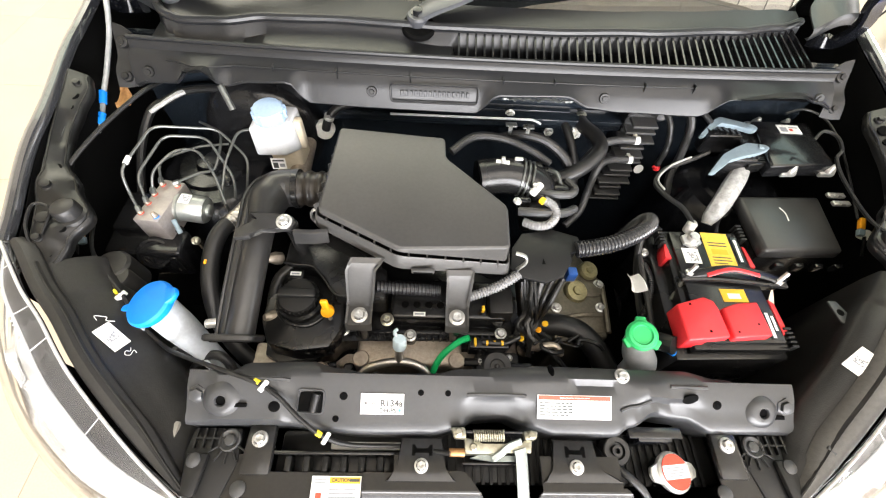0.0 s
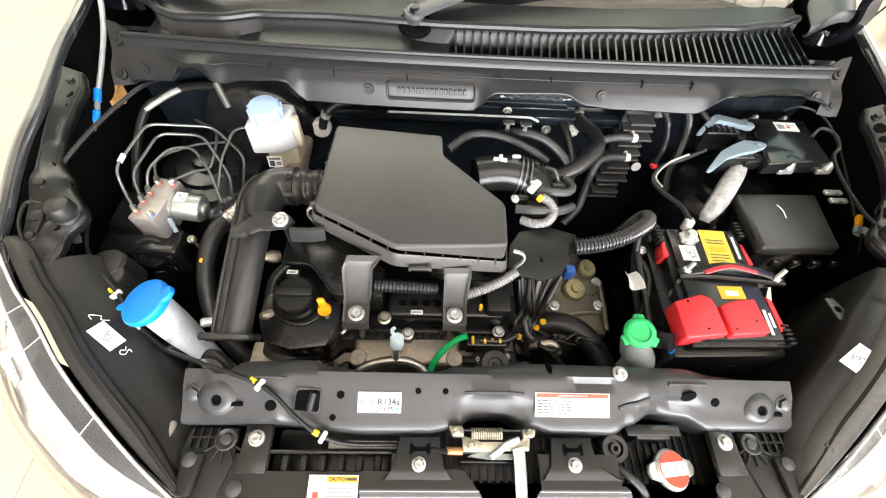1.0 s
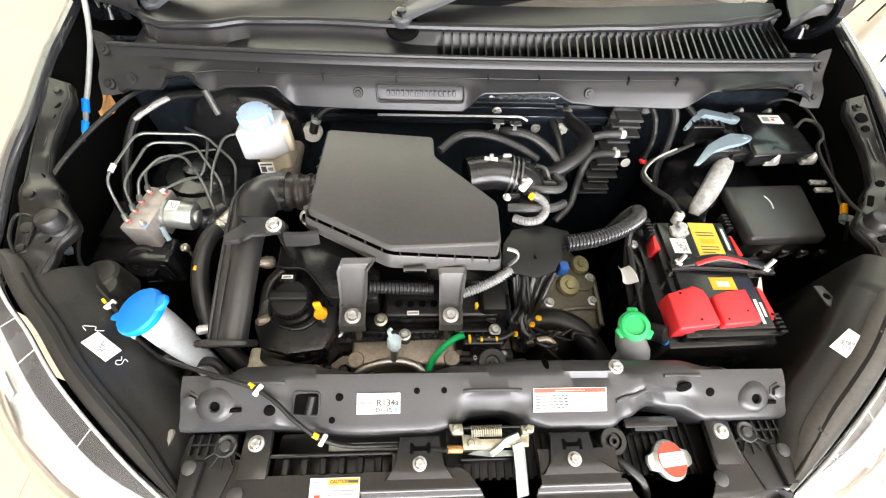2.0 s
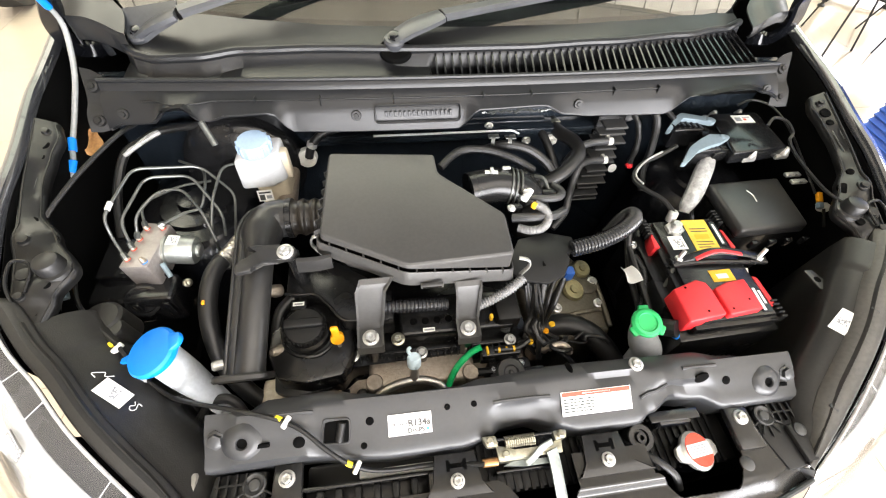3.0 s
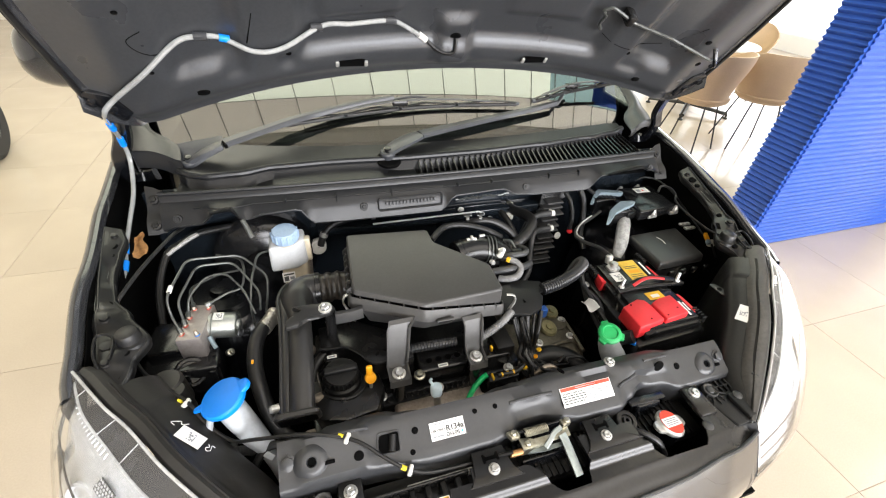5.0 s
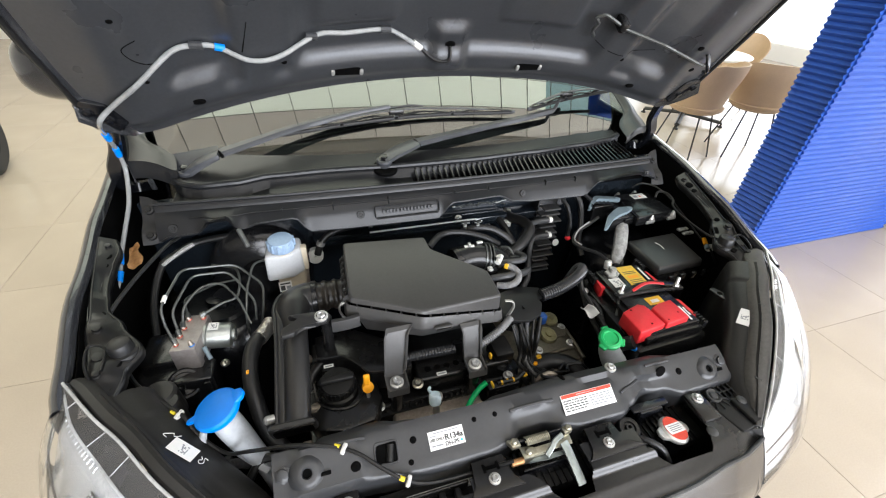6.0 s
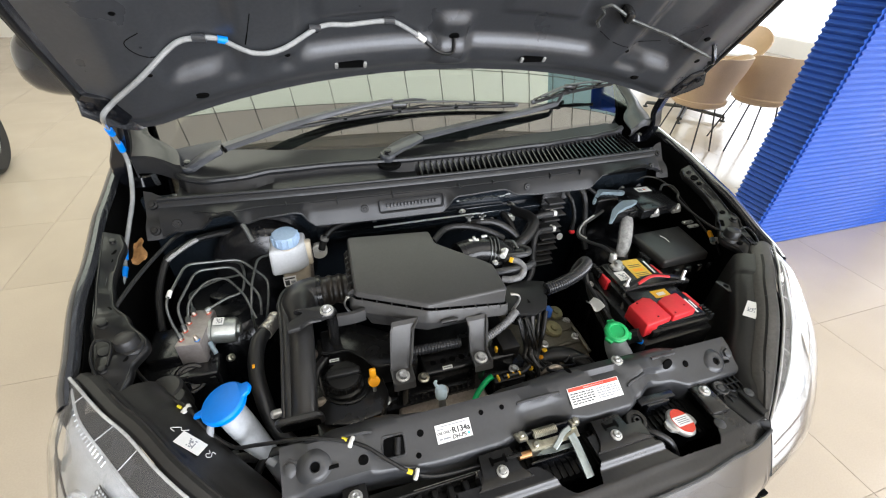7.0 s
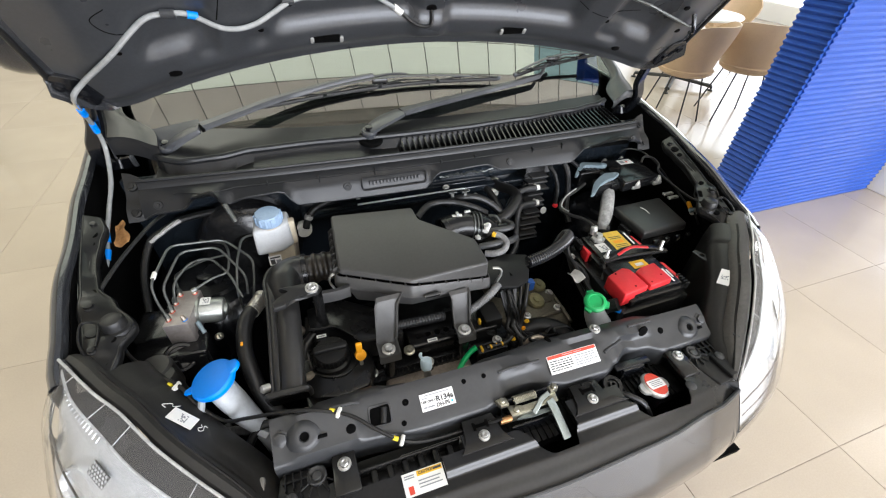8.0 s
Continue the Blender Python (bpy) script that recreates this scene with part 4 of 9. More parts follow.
def rear_edge(x):
    return 0.098 * (1 - min(1, (abs(x) / 0.765)) ** 4) + 0.15 * ramp01(abs(x), 0.67, 0.765)


def crown(x):
    return 0.095 * max(0, 1 - (x / 0.75) ** 2) ** 1.5


def relief(x, v):
    """How far the inner skin stands off towards the viewer."""
    w = v - rear_edge(x)
    h = 0.0
    for x0, x1, v0, v1 in ((-0.60, -0.43, 0.085, 0.80), (-0.365, 0.385, 0.070, 0.8), (0.43, 0.61, 0.085, 0.8)):
        h += pocket(x, w, x0 + 0.06 * w, x1 + 0.04 * w, v0, v1, 0.042)
    rib = 0.40 * pocket(x, w, -0.30, -0.12, 0.155, 0.7, 0.02) + 0.40 * pocket(x, w, 0.10, 0.30, 0.155, 0.7, 0.02) + 0.75 * pocket(x, w, -0.055, 0.055, 0.02, 0.165, 0.035)
    step = ramp01(w, 0.012, 0.05)
    dimple = 0.5 * (pocket(x, w, -0.50, -0.43, 0.055, 0.12, 0.03) + pocket(x, w, -0.40, -0.33, 0.05, 0.11, 0.03) + pocket(x, w, 0.43, 0.53, 0.05, 0.12, 0.03))
    return 0.022 * (1 - h + rib - dimple) + 0.012 * step - 0.024 * ramp01(abs(x), 0.62, 0.735)


def inner_point(x, v, lift=0.0):
    return V((x, v, crown(x) - 0.006 - relief(x, v) - lift))


def inner_skin(u, v):
    x = u * (0.726 - 0.03 * v)
    r = rear_edge(x)
    return inner_point(x, r + (0.92 - r) * v)


def outer_skin(u, v):
    x = u * (0.739 + 0.012 * ramp01(v, 0, 0.25) - 0.04 * v)
    r = rear_edge(x) - 0.006
    vv = r + (0.93 - r) * v
    return (x, vv, crown(x) + 0.012 + 0.01 * v - 0.034 * ramp01(abs(u), 0.88, 1.0) - 0.024 * (1 - ramp01(v, 0, 0.03)))


bm = bmesh.new()
sheet(bm, outer_skin, steps(-1, 1, 80), [0, 0.01, 0.03] + steps(0.06, 1, 16), 0.002)
part("outer_skin", bm, CARPAINT, hood, m=HM, sharp=50)
bm = bmesh.new()
vs = [0, 0.008, 0.016, 0.024, 0.034, 0.044, 0.054] + steps(0.066, 0.5, 56) + steps(0.55, 1, 10)
sheet(bm, inner_skin, steps(-1, 1, 140), vs, 0.0015)
inner = part("inner_skin", bm, HOODPAINT, hood, m=HM, sharp=60)
# slots as near-black patches, the dark inside them painted on
for x in (-0.232, 0.216):
    w = rear_edge(x) + 0.054
    z = crown(x) - 0.006 - relief(x, w) - 0.004
    bm = bmesh.new()
    prism(bm, [(x + (0.024 if math.cos(a) > 0 else -0.024) + 0.008 * math.cos(a), w + 0.008 * math.sin(a)) for a in steps(0, 2 * math.pi * 19 / 20, 19)], z - 0.002, z + 0.004)
    part("slot", bm, DARK, inner, m=HM)
    for e in (-1, 1):
        bm = bmesh.new()
        box(bm, (x + e * 0.031 - 0.004, w - 0.007, z - 0.005), (x + e * 0.031 + 0.004, w + 0.007, z + 0.002), 0.002)
        part("slot_end", bm, STEEL, inner, m=HM)
# near-black discs paint the shade inside the drain holes
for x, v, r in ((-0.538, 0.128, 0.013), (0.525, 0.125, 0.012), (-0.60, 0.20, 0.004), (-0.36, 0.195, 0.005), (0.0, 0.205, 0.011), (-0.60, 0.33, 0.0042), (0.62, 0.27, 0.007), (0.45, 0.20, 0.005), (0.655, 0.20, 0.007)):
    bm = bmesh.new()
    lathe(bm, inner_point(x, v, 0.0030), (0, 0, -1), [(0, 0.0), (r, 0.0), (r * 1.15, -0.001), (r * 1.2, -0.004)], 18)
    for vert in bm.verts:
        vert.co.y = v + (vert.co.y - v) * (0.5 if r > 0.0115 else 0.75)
    part("drain_hole_disc", bm, DARK, inner, m=HM)
# dark lines paint the shade of seams pressed into the inner skin
for pts in ([(-0.5825, 0.29), (-0.608, 0.275), (-0.599, 0.249), (-0.568, 0.229)], [(-0.43, 0.235), (-0.41, 0.30)], [(0.36, 0.235), (0.44, 0.215), (0.53, 0.23)], [(0.56, 0.24), (0.585, 0.27), (0.60, 0.30)]):
    bm = bmesh.new()
    tube(bm, [inner_point(x, v, 0.0008) for x, v, _ in smooth_path([V((a, b, 0)) for a, b in pts], 6)], 0.0013, 6, soft=False)
    part("seam", bm, DARK, inner, m=HM)
for s in (-1, 1):
    bm = bmesh.new()
    tube(bm, [(s * (0.733 + 0.008 * ramp01(v, 0, 0.2) - 0.03 * v), v * 0.76 + 0.15, -0.021 + 0.008 * v) for v in steps(0, 1, 10)], 0.0055, 8, 2)
    part("hem_seal", bm, RUBBER, hood, m=HM)
    bm = bmesh.new()
    ribbon(bm, [(s * 0.712, 0.825, 1.190), (s * 0.728, 0.872, 1.128), (s * 0.752, 0.912, 1.066), (s * 0.778, 0.925, 1.015), (s * 0.786, 0.945, 0.972), (s * 0.778, 0.962, 0.950), (s * 0.755, 0.968, 0.945), (s * 0.725, 0.955, 0.955)], lambda w: 0.040 - 0.010 * w, 0.016, up=(0, -1, 0.3))
    hinge = part("hinge", bm, BLACKMETAL, hood)
    bm = bmesh.new()
    prism(bm, [(s * x, v) for x, v in ((0.672, 0.092), (0.690, 0.070), (0.722, 0.062), (0.738, 0.078), (0.733, 0.100), (0.743, 0.118), (0.742, 0.148), (0.725, 0.160), (0.690, 0.145))], -0.026, -0.012, 0.004, m=HM)
    part("hinge_plate", bm, BLACKMETAL, hinge)
    for x, v in ((0.700, 0.105), (0.725, 0.132)):
        bm = bmesh.new()
        lathe(bm, (s * x, v, -0.026), (0, 0, -1), [(0.011, -0.002), (0.011, 0.001), (0.008, 0.002), (0.008, 0.007), (0, 0.008)], 6)
        part("hinge_bolt", bm, BLACKMETAL, hinge, m=HM)

# drain hose taped under the bonnet
hose = thing("drain_hose", (-0.73, 0.9, 1.0), "clear drain hose held with blue tape from bonnet to wing", "hose")
top = [HM @ inner_point(x, v, 0.010 + (0.022 if x < -0.7 else 0.006 if x < -0.65 else 0)) for x, v in ((-0.706, 0.128), (-0.679, 0.151), (-0.611, 0.207), (-0.544, 0.247), (-0.503, 0.252), (-0.471, 0.243), (-0.42, 0.223), (-0.367, 0.222), (-0.289, 0.243), (-0.232, 0.241), (-0.167, 0.244), (-0.136, 0.239), (-0.074, 0.199))]
low = [(-0.733, 0.826, 1.133), (-0.742, 0.862, 1.098), (-0.749, 0.888, 1.068), (-0.755, 0.903, 1.018), (-0.757, 0.857, 0.960), (-0.772, 0.812, 0.908), (-0.781, 0.757, 0.867), (-0.779, 0.717, 0.846), (-0.784, 0.66, 0.822), (-0.785, 0.608, 0.799)]
bm = bmesh.new()
tube(bm, [V(p) for p in low[::-1]] + top, 0.0049, 10, 8)
part("clear_hose", bm, CLEARTUBE, hose)
bm = bmesh.new()
tube(bm, [HM @ inner_point(x, v, 0.006) for x, v in ((-0.074, 0.199), (-0.037, 0.178), (-0.003, 0.180), (0.0, 0.205))], 0.004, 8, 6)
part("thin_hose", bm, CABLE, hose)
bm = bmesh.new()
tube(bm, [HM @ inner_point(x, v, 0.010) for x, v in ((-0.085, 0.206), (-0.066, 0.194))], 0.0068, 10, 2)
part("joiner", bm, WHITEPLASTIC, hose)
for a, b in ((HM @ inner_point(-0.475, 0.2445, 0.010), HM @ inner_point(-0.459, 0.239, 0.010)), (V((-0.733, 0.826, 1.133)), V((-0.738, 0.846, 1.114))), (V((-0.745, 0.875, 1.083)), V((-0.750, 0.891, 1.060))), (V((-0.782, 0.768, 0.874)), V((-0.780, 0.746, 0.861))), (V((-0.779, 0.728, 0.852)), V((-0.780, 0.706, 0.841)))):
    bm = bmesh.new()
    tube(bm, [a, b], 0.0068, 12, 2)
    part("tape", bm, BLUETAPE, hose)
for x, v in ((-0.503, 0.252), (-0.30, 0.240), (-0.15, 0.243)):
    bm = bmesh.new()
    p = HM @ inner_point(x, v, 0.010)
    tube(bm, [p + V((-0.011, 0, 0)), p + V((0.011, 0, 0))], 0.0078, 10, 2)
    part("clamp", bm, HOODPAINT, hose)
# prop rod clipped to the bonnet's inner skin
rod = thing("prop_rod", (0.5, 0.8, 1.25), "thin steel bonnet prop rod with a hooked end", "prop rod")
bm = bmesh.new()
tube(bm, bent([HM @ inner_point(x, v, h) for x, v, h in ((0.344, 0.251, 0.012), (0.325, 0.270, 0.02), (0.330, 0.293, 0.02), (0.312, 0.306, 0.022), (0.330, 0.318, 0.024), (0.383, 0.304, 0.026), (0.514, 0.269, 0.03), (0.652, 0.233, 0.02), (0.672, 0.228, 0.012))], 0.006), 0.0036, 8, soft=False)
part("rod", bm, PIPE, rod)
bm = bmesh.new()
tube(bm, [HM @ inner_point(0.655, 0.255, 0.004), HM @ inner_point(0.660, 0.238, 0.026), HM @ inner_point(0.672, 0.222, 0.03), HM @ inner_point(0.685, 0.205, 0.018)], 0.005, 8, 5)
part("rod_hook", bm, BLACKMETAL, rod)
bm = bmesh.new()
p = inner_point(0.375, 0.306, 0.0)
box(bm, (p.x - 0.010, p.y - 0.012, p.z - 0.034), (p.x + 0.010, p.y + 0.012, p.z + 0.002), 0.004)
part("rod_clip", bm, PLASTIC_SMOOTH, rod, m=HM)

# ---- scuttle, wipers ----
cowl = thing("scuttle_cover", (0, 0.85, 0.88), "grey-black moulded scuttle cover below the windscreen with a slotted vent", "scuttle cover")
COWL_LOW = [(-0.70, 0.90), (-0.66, 0.915), (-0.61, 0.917), (-0.575, 0.945), (-0.545, 0.953), (-0.514, 0.919), (-0.47, 0.930), (-0.393, 0.934), (-0.36, 0.893), (-0.25, 0.890), (-0.03, 0.889), (0.012, 0.930), (0.144, 0.934), (0.20, 0.911), (0.26, 0.905), (0.43, 0.900), (0.476, 0.940), (0.60, 0.955), (0.66, 0.935), (0.70, 0.92)]
RIDGE = [(-0.69, 0.925), (-0.670, 0.905), (-0.655, 0.875), (-0.630, 0.842), (-0.59, 0.826), (-0.52, 0.830), (-0.44, 0.852), (-0.30, 0.858), (-0.1, 0.850), (0.1, 0.852), (0.3, 0.866), (0.5, 0.888), (0.60, 0.91), (0.70, 0.95)]


def cowl_front(u, v):
    zb = curve(COWL_LOW, u)
    bulge = 0.012 * (pocket(u, 1, -0.60, -0.50, 0, 2, 0.03)) + 0.010 * pocket(u, 1, 0.46, 0.66, 0, 2, 0.05)
    y = [0.742, 0.736, 0.746, 0.760, 0.778, 0.781, 0.788, 0.796, 0.800][v] - (bulge if 1 <= v <= 3 else 0)
    z = [zb, zb + 0.004, zb + (0.948 - zb) * 0.55, 0.950, 0.958, 0.968, 0.974, 0.972, 0.964][v]
    return (u, y + 0.012 * (u / 0.69) ** 2, z - 0.004 * (1 - (u / 0.69) ** 2))


bm = bmesh.new()
sheet(bm, cowl_front, steps(-0.69, 0.69, 150), list(range(9)), 0.003)
front = part("front_panel", bm, SCUTTLE, cowl, sharp=40)
bm = bmesh.new()
tube(bm, [V(cowl_front(x, 0)) + V((0, -0.001, 0)) for x in steps(-0.69, 0.69, 100)], 0.0035, 8, 1)
part("bottom_bead", bm, SCUTTLE, front)
bm = bmesh.new()
tube(bm, [V(cowl_front(x, 6)) + V((0, -0.002, 0.001)) for x in steps(-0.69, 0.69, 60)], 0.0045, 8, 1)
part("lip_bead", bm, SCUTTLE, front)


def cowl_top(u, v):
    r, g = curve(RIDGE, u), 0.955 + 0.10 * (u / 0.74) ** 2
    open_vent = ramp01(u, -0.078, -0.070)
    y = [0.799, 0.806, r - 0.016, r - 0.007, r, r + 0.008, r + (g - r) * 0.4, r + (g - r) * 0.8, g + 0.01][v]
    z = [0.966, 0.962 - 0.03 * open_vent, 0.966 - 0.035 * open_vent, 0.984, 0.9925, 0.994, 1.000, 1.012, 1.024][v]
    swell = 0.006 * pocket(u, v, -0.50, -0.1, 0.5, 2.5, 0.1)
    return (u, y + 0.006 * (u / 0.69) ** 2, z + swell)


bm = bmesh.new()
sheet(bm, cowl_top, steps(-0.660, 0.672, 170), list(range(9)), 0.003)
part("top_panel", bm, SCUTTLE, cowl, sharp=50)
bm = bmesh.new()
tube(bm, [V(cowl_top(x, 4)) + V((0, 0, 0.002)) for x in steps(-0.655, 0.668, 90)], 0.0085, 10, 1)
part("ridge_bead", bm, SCUTTLE, cowl)
n_slat = 44
for i in range(n_slat):
    x = -0.068 + 0.0168 * i
    a, b = V(cowl_top(x, 0)), V(cowl_top(x, 4))
    lean = 0.010 * ramp01(x, 0.25, 0.65)
    bm = bmesh.new()
    vsq = [bm.verts.new(p) for p in (a + V((-0.0019, 0, -0.022)), a + V((0.0019, 0, -0.022)), a + V((0.0019, 0, 0)), a + V((-0.0019, 0, 0)),
                                     b + V((-0.0019 - lean, 0, -0.03)), b + V((0.0019 - lean, 0, -0.03)), b + V((0.0019 - lean, 0, -0.003)), b + V((-0.0019 - lean, 0, -0.003)))]
    for f in ((0, 1, 2, 3), (5, 4, 7, 6), (3, 2, 6, 7), (1, 0, 4, 5), (0, 3, 7, 4), (2, 1, 5, 6)):
        bm.faces.new([vsq[k] for k in f])
    part("slat", bm, GLOSSBLACK, cowl)
# near-black box paints the shade between the vent slats
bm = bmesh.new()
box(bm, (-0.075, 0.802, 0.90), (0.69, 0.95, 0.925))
part("vent_shade", bm, DARK, cowl)
# stamped plate with a raised frame; its number is left as bars
FM = basis((-0.113, 0.7405, 0.922), (1, 0, 0), (0, 0.35, 0.94))
bm = bmesh.new()
ring = [(0.078 * sx + 0.007 * math.cos(a), 0.010 * sy + 0.007 * math.sin(a), 0.0) for sx, sy, a0 in ((1, 1, 0), (-1, 1, 90), (-1, -1, 180), (1, -1, 270)) for a in [radians(a0 + k * 22.5) for k in range(5)]]
tube(bm, ring + ring[:1], 0.0019, 8, soft=False)
part("stamped_frame", bm, SCUTTLE, front, m=FM)
for i in range(15):
    bm = bmesh.new()
    x = -0.066 + 0.0092 * i
    box(bm, (x, -0.005, -0.001), (x + 0.0055, 0.005, 0.0012), 0.0008, 1)
    part("stamped_bar", bm, SCUTTLE, front, m=FM)
for x in (-0.235, 0.223, -0.655, 0.655):
    bm = bmesh.new()
    p = V(cowl_front(x, 2))
    lathe(bm, p + V((0, -0.002, 0)), (0, -0.9, 0.4), [(0, 0.004), (0.004, 0.004), (0.005, 0.002), (0.009, 0.002), (0.010, 0.0), (0.010, -0.003)], 18)
    part("push_clip", bm, PLASTIC, front)
for x in (-0.42, -0.30, -0.16, 0.02, 0.12, 0.30, 0.40):
    bm = bmesh.new()
    p = V(cowl_front(x, 3))
    box(bm, (x - 0.0012, p.y - 0.006, p.z - 0.018), (x + 0.0012, p.y + 0.004, p.z + 0.006))
    part("rib", bm, SCUTTLE, front)
bm = bmesh.new()
tube(bm, [V(cowl_front(x, 3)) + V((0, -0.002, 0.0)) for x in steps(-0.62, 0.40, 40)], 0.0015, 6, 1)
part("moulding_line", bm, SCUTTLE, front)
bm = bmesh.new()
rf = random.Random(3)
tube(bm, [(x, 0.806 + rf.uniform(-0.003, 0.003), 0.872 + rf.uniform(-0.003, 0.003)) for x in steps(0.035, 0.205, 26)], lambda s: 0.0028 + 0.0016 * math.sin(s * 71) * math.sin(s * 33), 7, 2)
part("foil_seam", bm, PIPE, cowl, "crumpled silver foil seam")
for s in (-1, 1):
    bm = bmesh.new()
    foot = [(s * 0.720, 0.742, 0.905), (s * 0.702, 0.744, 0.903), (s * 0.682, 0.750, 0.904)]
    head = [(s * 0.716, 0.815, 0.985), (s * 0.700, 0.812, 0.982), (s * 0.682, 0.805, 0.972)]
    sheet(bm, lambda u, v: V(foot[u]).lerp(V(head[u]), v) + V((0, 0, 0.006 * math.sin(2.5 * math.pi * v))), [0, 1, 2], steps(0, 1, 14), 0.004)
    eb = part("end_bracket", bm, PLASTIC, cowl)
    for v in (0.18, 0.75):
        bm = bmesh.new()
        p = V(foot[1]).lerp(V(head[1]), v)
        lathe(bm, p + V((0, -0.002, 0.004)), (0, -0.7, 0.7), [(0.011, -0.004), (0.010, 0.002), (0.006, 0.003), (0.005, 0.006), (0, 0.006)], 16)
        part("push_clip", bm, PLASTIC, eb)


def shroud(parent, outline, thick=0.009):
    """A folded plate through the given corners."""
    bm = bmesh.new()
    c = sum((V(p) for p in outline), V()) / len(outline)
    top = [bm.verts.new(p) for p in outline]
    low = [bm.verts.new(V(p) + V((0, 0, -thick))) for p in outline]
    a, b = bm.verts.new(c + V((0, 0, 0.003))), bm.verts.new(c + V((0, 0, -thick)))
    for k in range(len(top)):
        n = (k + 1) % len(top)
        bm.faces.new((top[k], top[n], a)), bm.faces.new((low[n], low[k], b)), bm.faces.new((top[n], top[k], low[k], low[n]))
    return part("head_shroud", bm, WIPERGREY, parent)


def wiper(pivot, joint, arm, tip, blade, label):
    w = thing("wiper", pivot, label, "wiper", "windscreen wipers")
    p, q = V(pivot), V(joint)
    # near-black disc paints the shade below the arm head
    bm = bmesh.new()
    lathe(bm, p + V((0.002, -0.010, -0.012)), (0, -0.25, 1), [(0, 0), (0.030, 0), (0.033, -0.003), (0.033, -0.010)], 28)
    part("recess", bm, DARK, w)
    bm = bmesh.new()
    lathe(bm, p + V((0, 0, -0.024)), (0, -0.15, 1), [(0.017, 0), (0.019, 0.012), (0.021, 0.026), (0.018, 0.030), (0.0, 0.030)], 26)
    ribbon(bm, [p + V((0, 0, -0.004)), p.lerp(q, 0.35) + V((0, 0, 0.002)), p.lerp(q, 0.7) + V((0, 0, 0.002)), q], lambda s: 0.038 + 0.012 * math.sin(math.pi * s), 0.011)
    part("arm_head", bm, WIPERGREY, w)
    bm = bmesh.new()
    lathe(bm, p + V((0, -0.001, 0.0065)), (0, -0.2, 1), [(0.0140, -0.004), (0.0140, 0.0015), (0.0100, 0.002), (0.0100, 0.008), (0.006, 0.0095), (0, 0.0095)], 6)
    part("nut", bm, GLOSSBLACK, w)
    a = [V(k) for k in arm]
    bm = bmesh.new()
    ribbon(bm, [q + (a[0] - q).normalized() * 0.003] + a, lambda s: 0.036 - 0.020 * s, 0.012, crown=0.45)
    part("arm", bm, WIPERGREY, w)
    bm = bmesh.new()
    d = (a[0] - q).normalized()
    ribbon(bm, [q - d * 0.002 + V((0, 0, -0.001)), q + d * 0.005 + V((0, 0, -0.001))], 0.038, 0.011, soft=False)
    part("joint_pin", bm, DARK, w)
    bm = bmesh.new()
    ribbon(bm, [a[-1]] + [V(k) for k in tip], 0.011, 0.005)
    part("arm_tip", bm, WIPERGREY, w)
    b = [V(k) for k in blade]
    path = smooth_path(b, 8)
    last = len(path) - 1
    at = lambda t: path[int(round(t * last))]
    bm = bmesh.new()
    tube(bm, path, 0.0055, 8, soft=False)
    rub = part("blade_rubber", bm, RUBBER, w)
    bm = bmesh.new()
    ribbon(bm, [at(0.12) + V((0, 0, 0.010)), at(0.3) + V((0, 0, 0.019)), at(0.5) + V((0, 0, 0.023)), at(0.7) + V((0, 0, 0.019)), at(0.88) + V((0, 0, 0.010))], 0.012, 0.003)
    bl = part("blade_frame", bm, WIPERGREY, w)
    for t in (0.12, 0.36, 0.64, 0.88):
        bm = bmesh.new()
        e0, e1 = max(0.0, t - 0.12), min(1.0, t + 0.12)
        ribbon(bm, [at(e0) + V((0, 0, 0.004)), at(t) + V((0, 0, 0.011)), at(e1) + V((0, 0, 0.004))], 0.010, 0.003)
        part("blade_yoke", bm, PLASTIC_SMOOTH, bl)
        for e in (e0, e1):
            bm = bmesh.new()
            box(bm, (-0.006, -0.006, -0.002), (0.006, 0.006, 0.008), 0.002, m=Matrix.Translation(at(e)))
            part("blade_claw", bm, WIPERGREY, bl)
    bm = bmesh.new()
    box(bm, (-0.022, -0.008, 0.010), (0.022, 0.008, 0.026), 0.004, m=Matrix.Translation(at(0.5)))
    part("blade_clip", bm, PLASTIC_SMOOTH, bl)
    return w


first = wiper((-0.632, 0.903, 1.004), (-0.548, 0.905, 1.038), [(-0.466, 0.938, 1.050), (-0.365, 0.968, 1.068), (-0.21, 1.000, 1.088), (-0.10, 1.013, 1.097)], [(-0.04, 1.02, 1.10), (0.0, 1.015, 1.097)],
      [(-0.40, 0.968, 1.056), (-0.183, 0.990, 1.071), (0.018, 1.000, 1.078), (0.285, 0.996, 1.074)], "dark grey wiper with a jointed blade resting on the windscreen")
shroud(first, [(-0.668, 0.940, 1.034), (-0.655, 0.900, 1.008), (-0.640, 0.882, 1.004), (-0.618, 0.884, 1.006), (-0.590, 0.896, 1.020), (-0.548, 0.890, 1.042), (-0.552, 0.930, 1.054)])
wiper((-0.150, 0.862, 1.008), (-0.050, 0.905, 1.029), [(0.053, 0.928, 1.036), (0.185, 0.950, 1.047), (0.328, 0.975, 1.058), (0.428, 0.995, 1.068)], [(0.448, 1.010, 1.080), (0.472, 1.028, 1.100), (0.530, 1.045, 1.115)],
      [(0.344, 0.999, 1.079), (0.488, 1.026, 1.097), (0.664, 1.047, 1.112)], "dark grey wiper with a cranked tip and short blade")

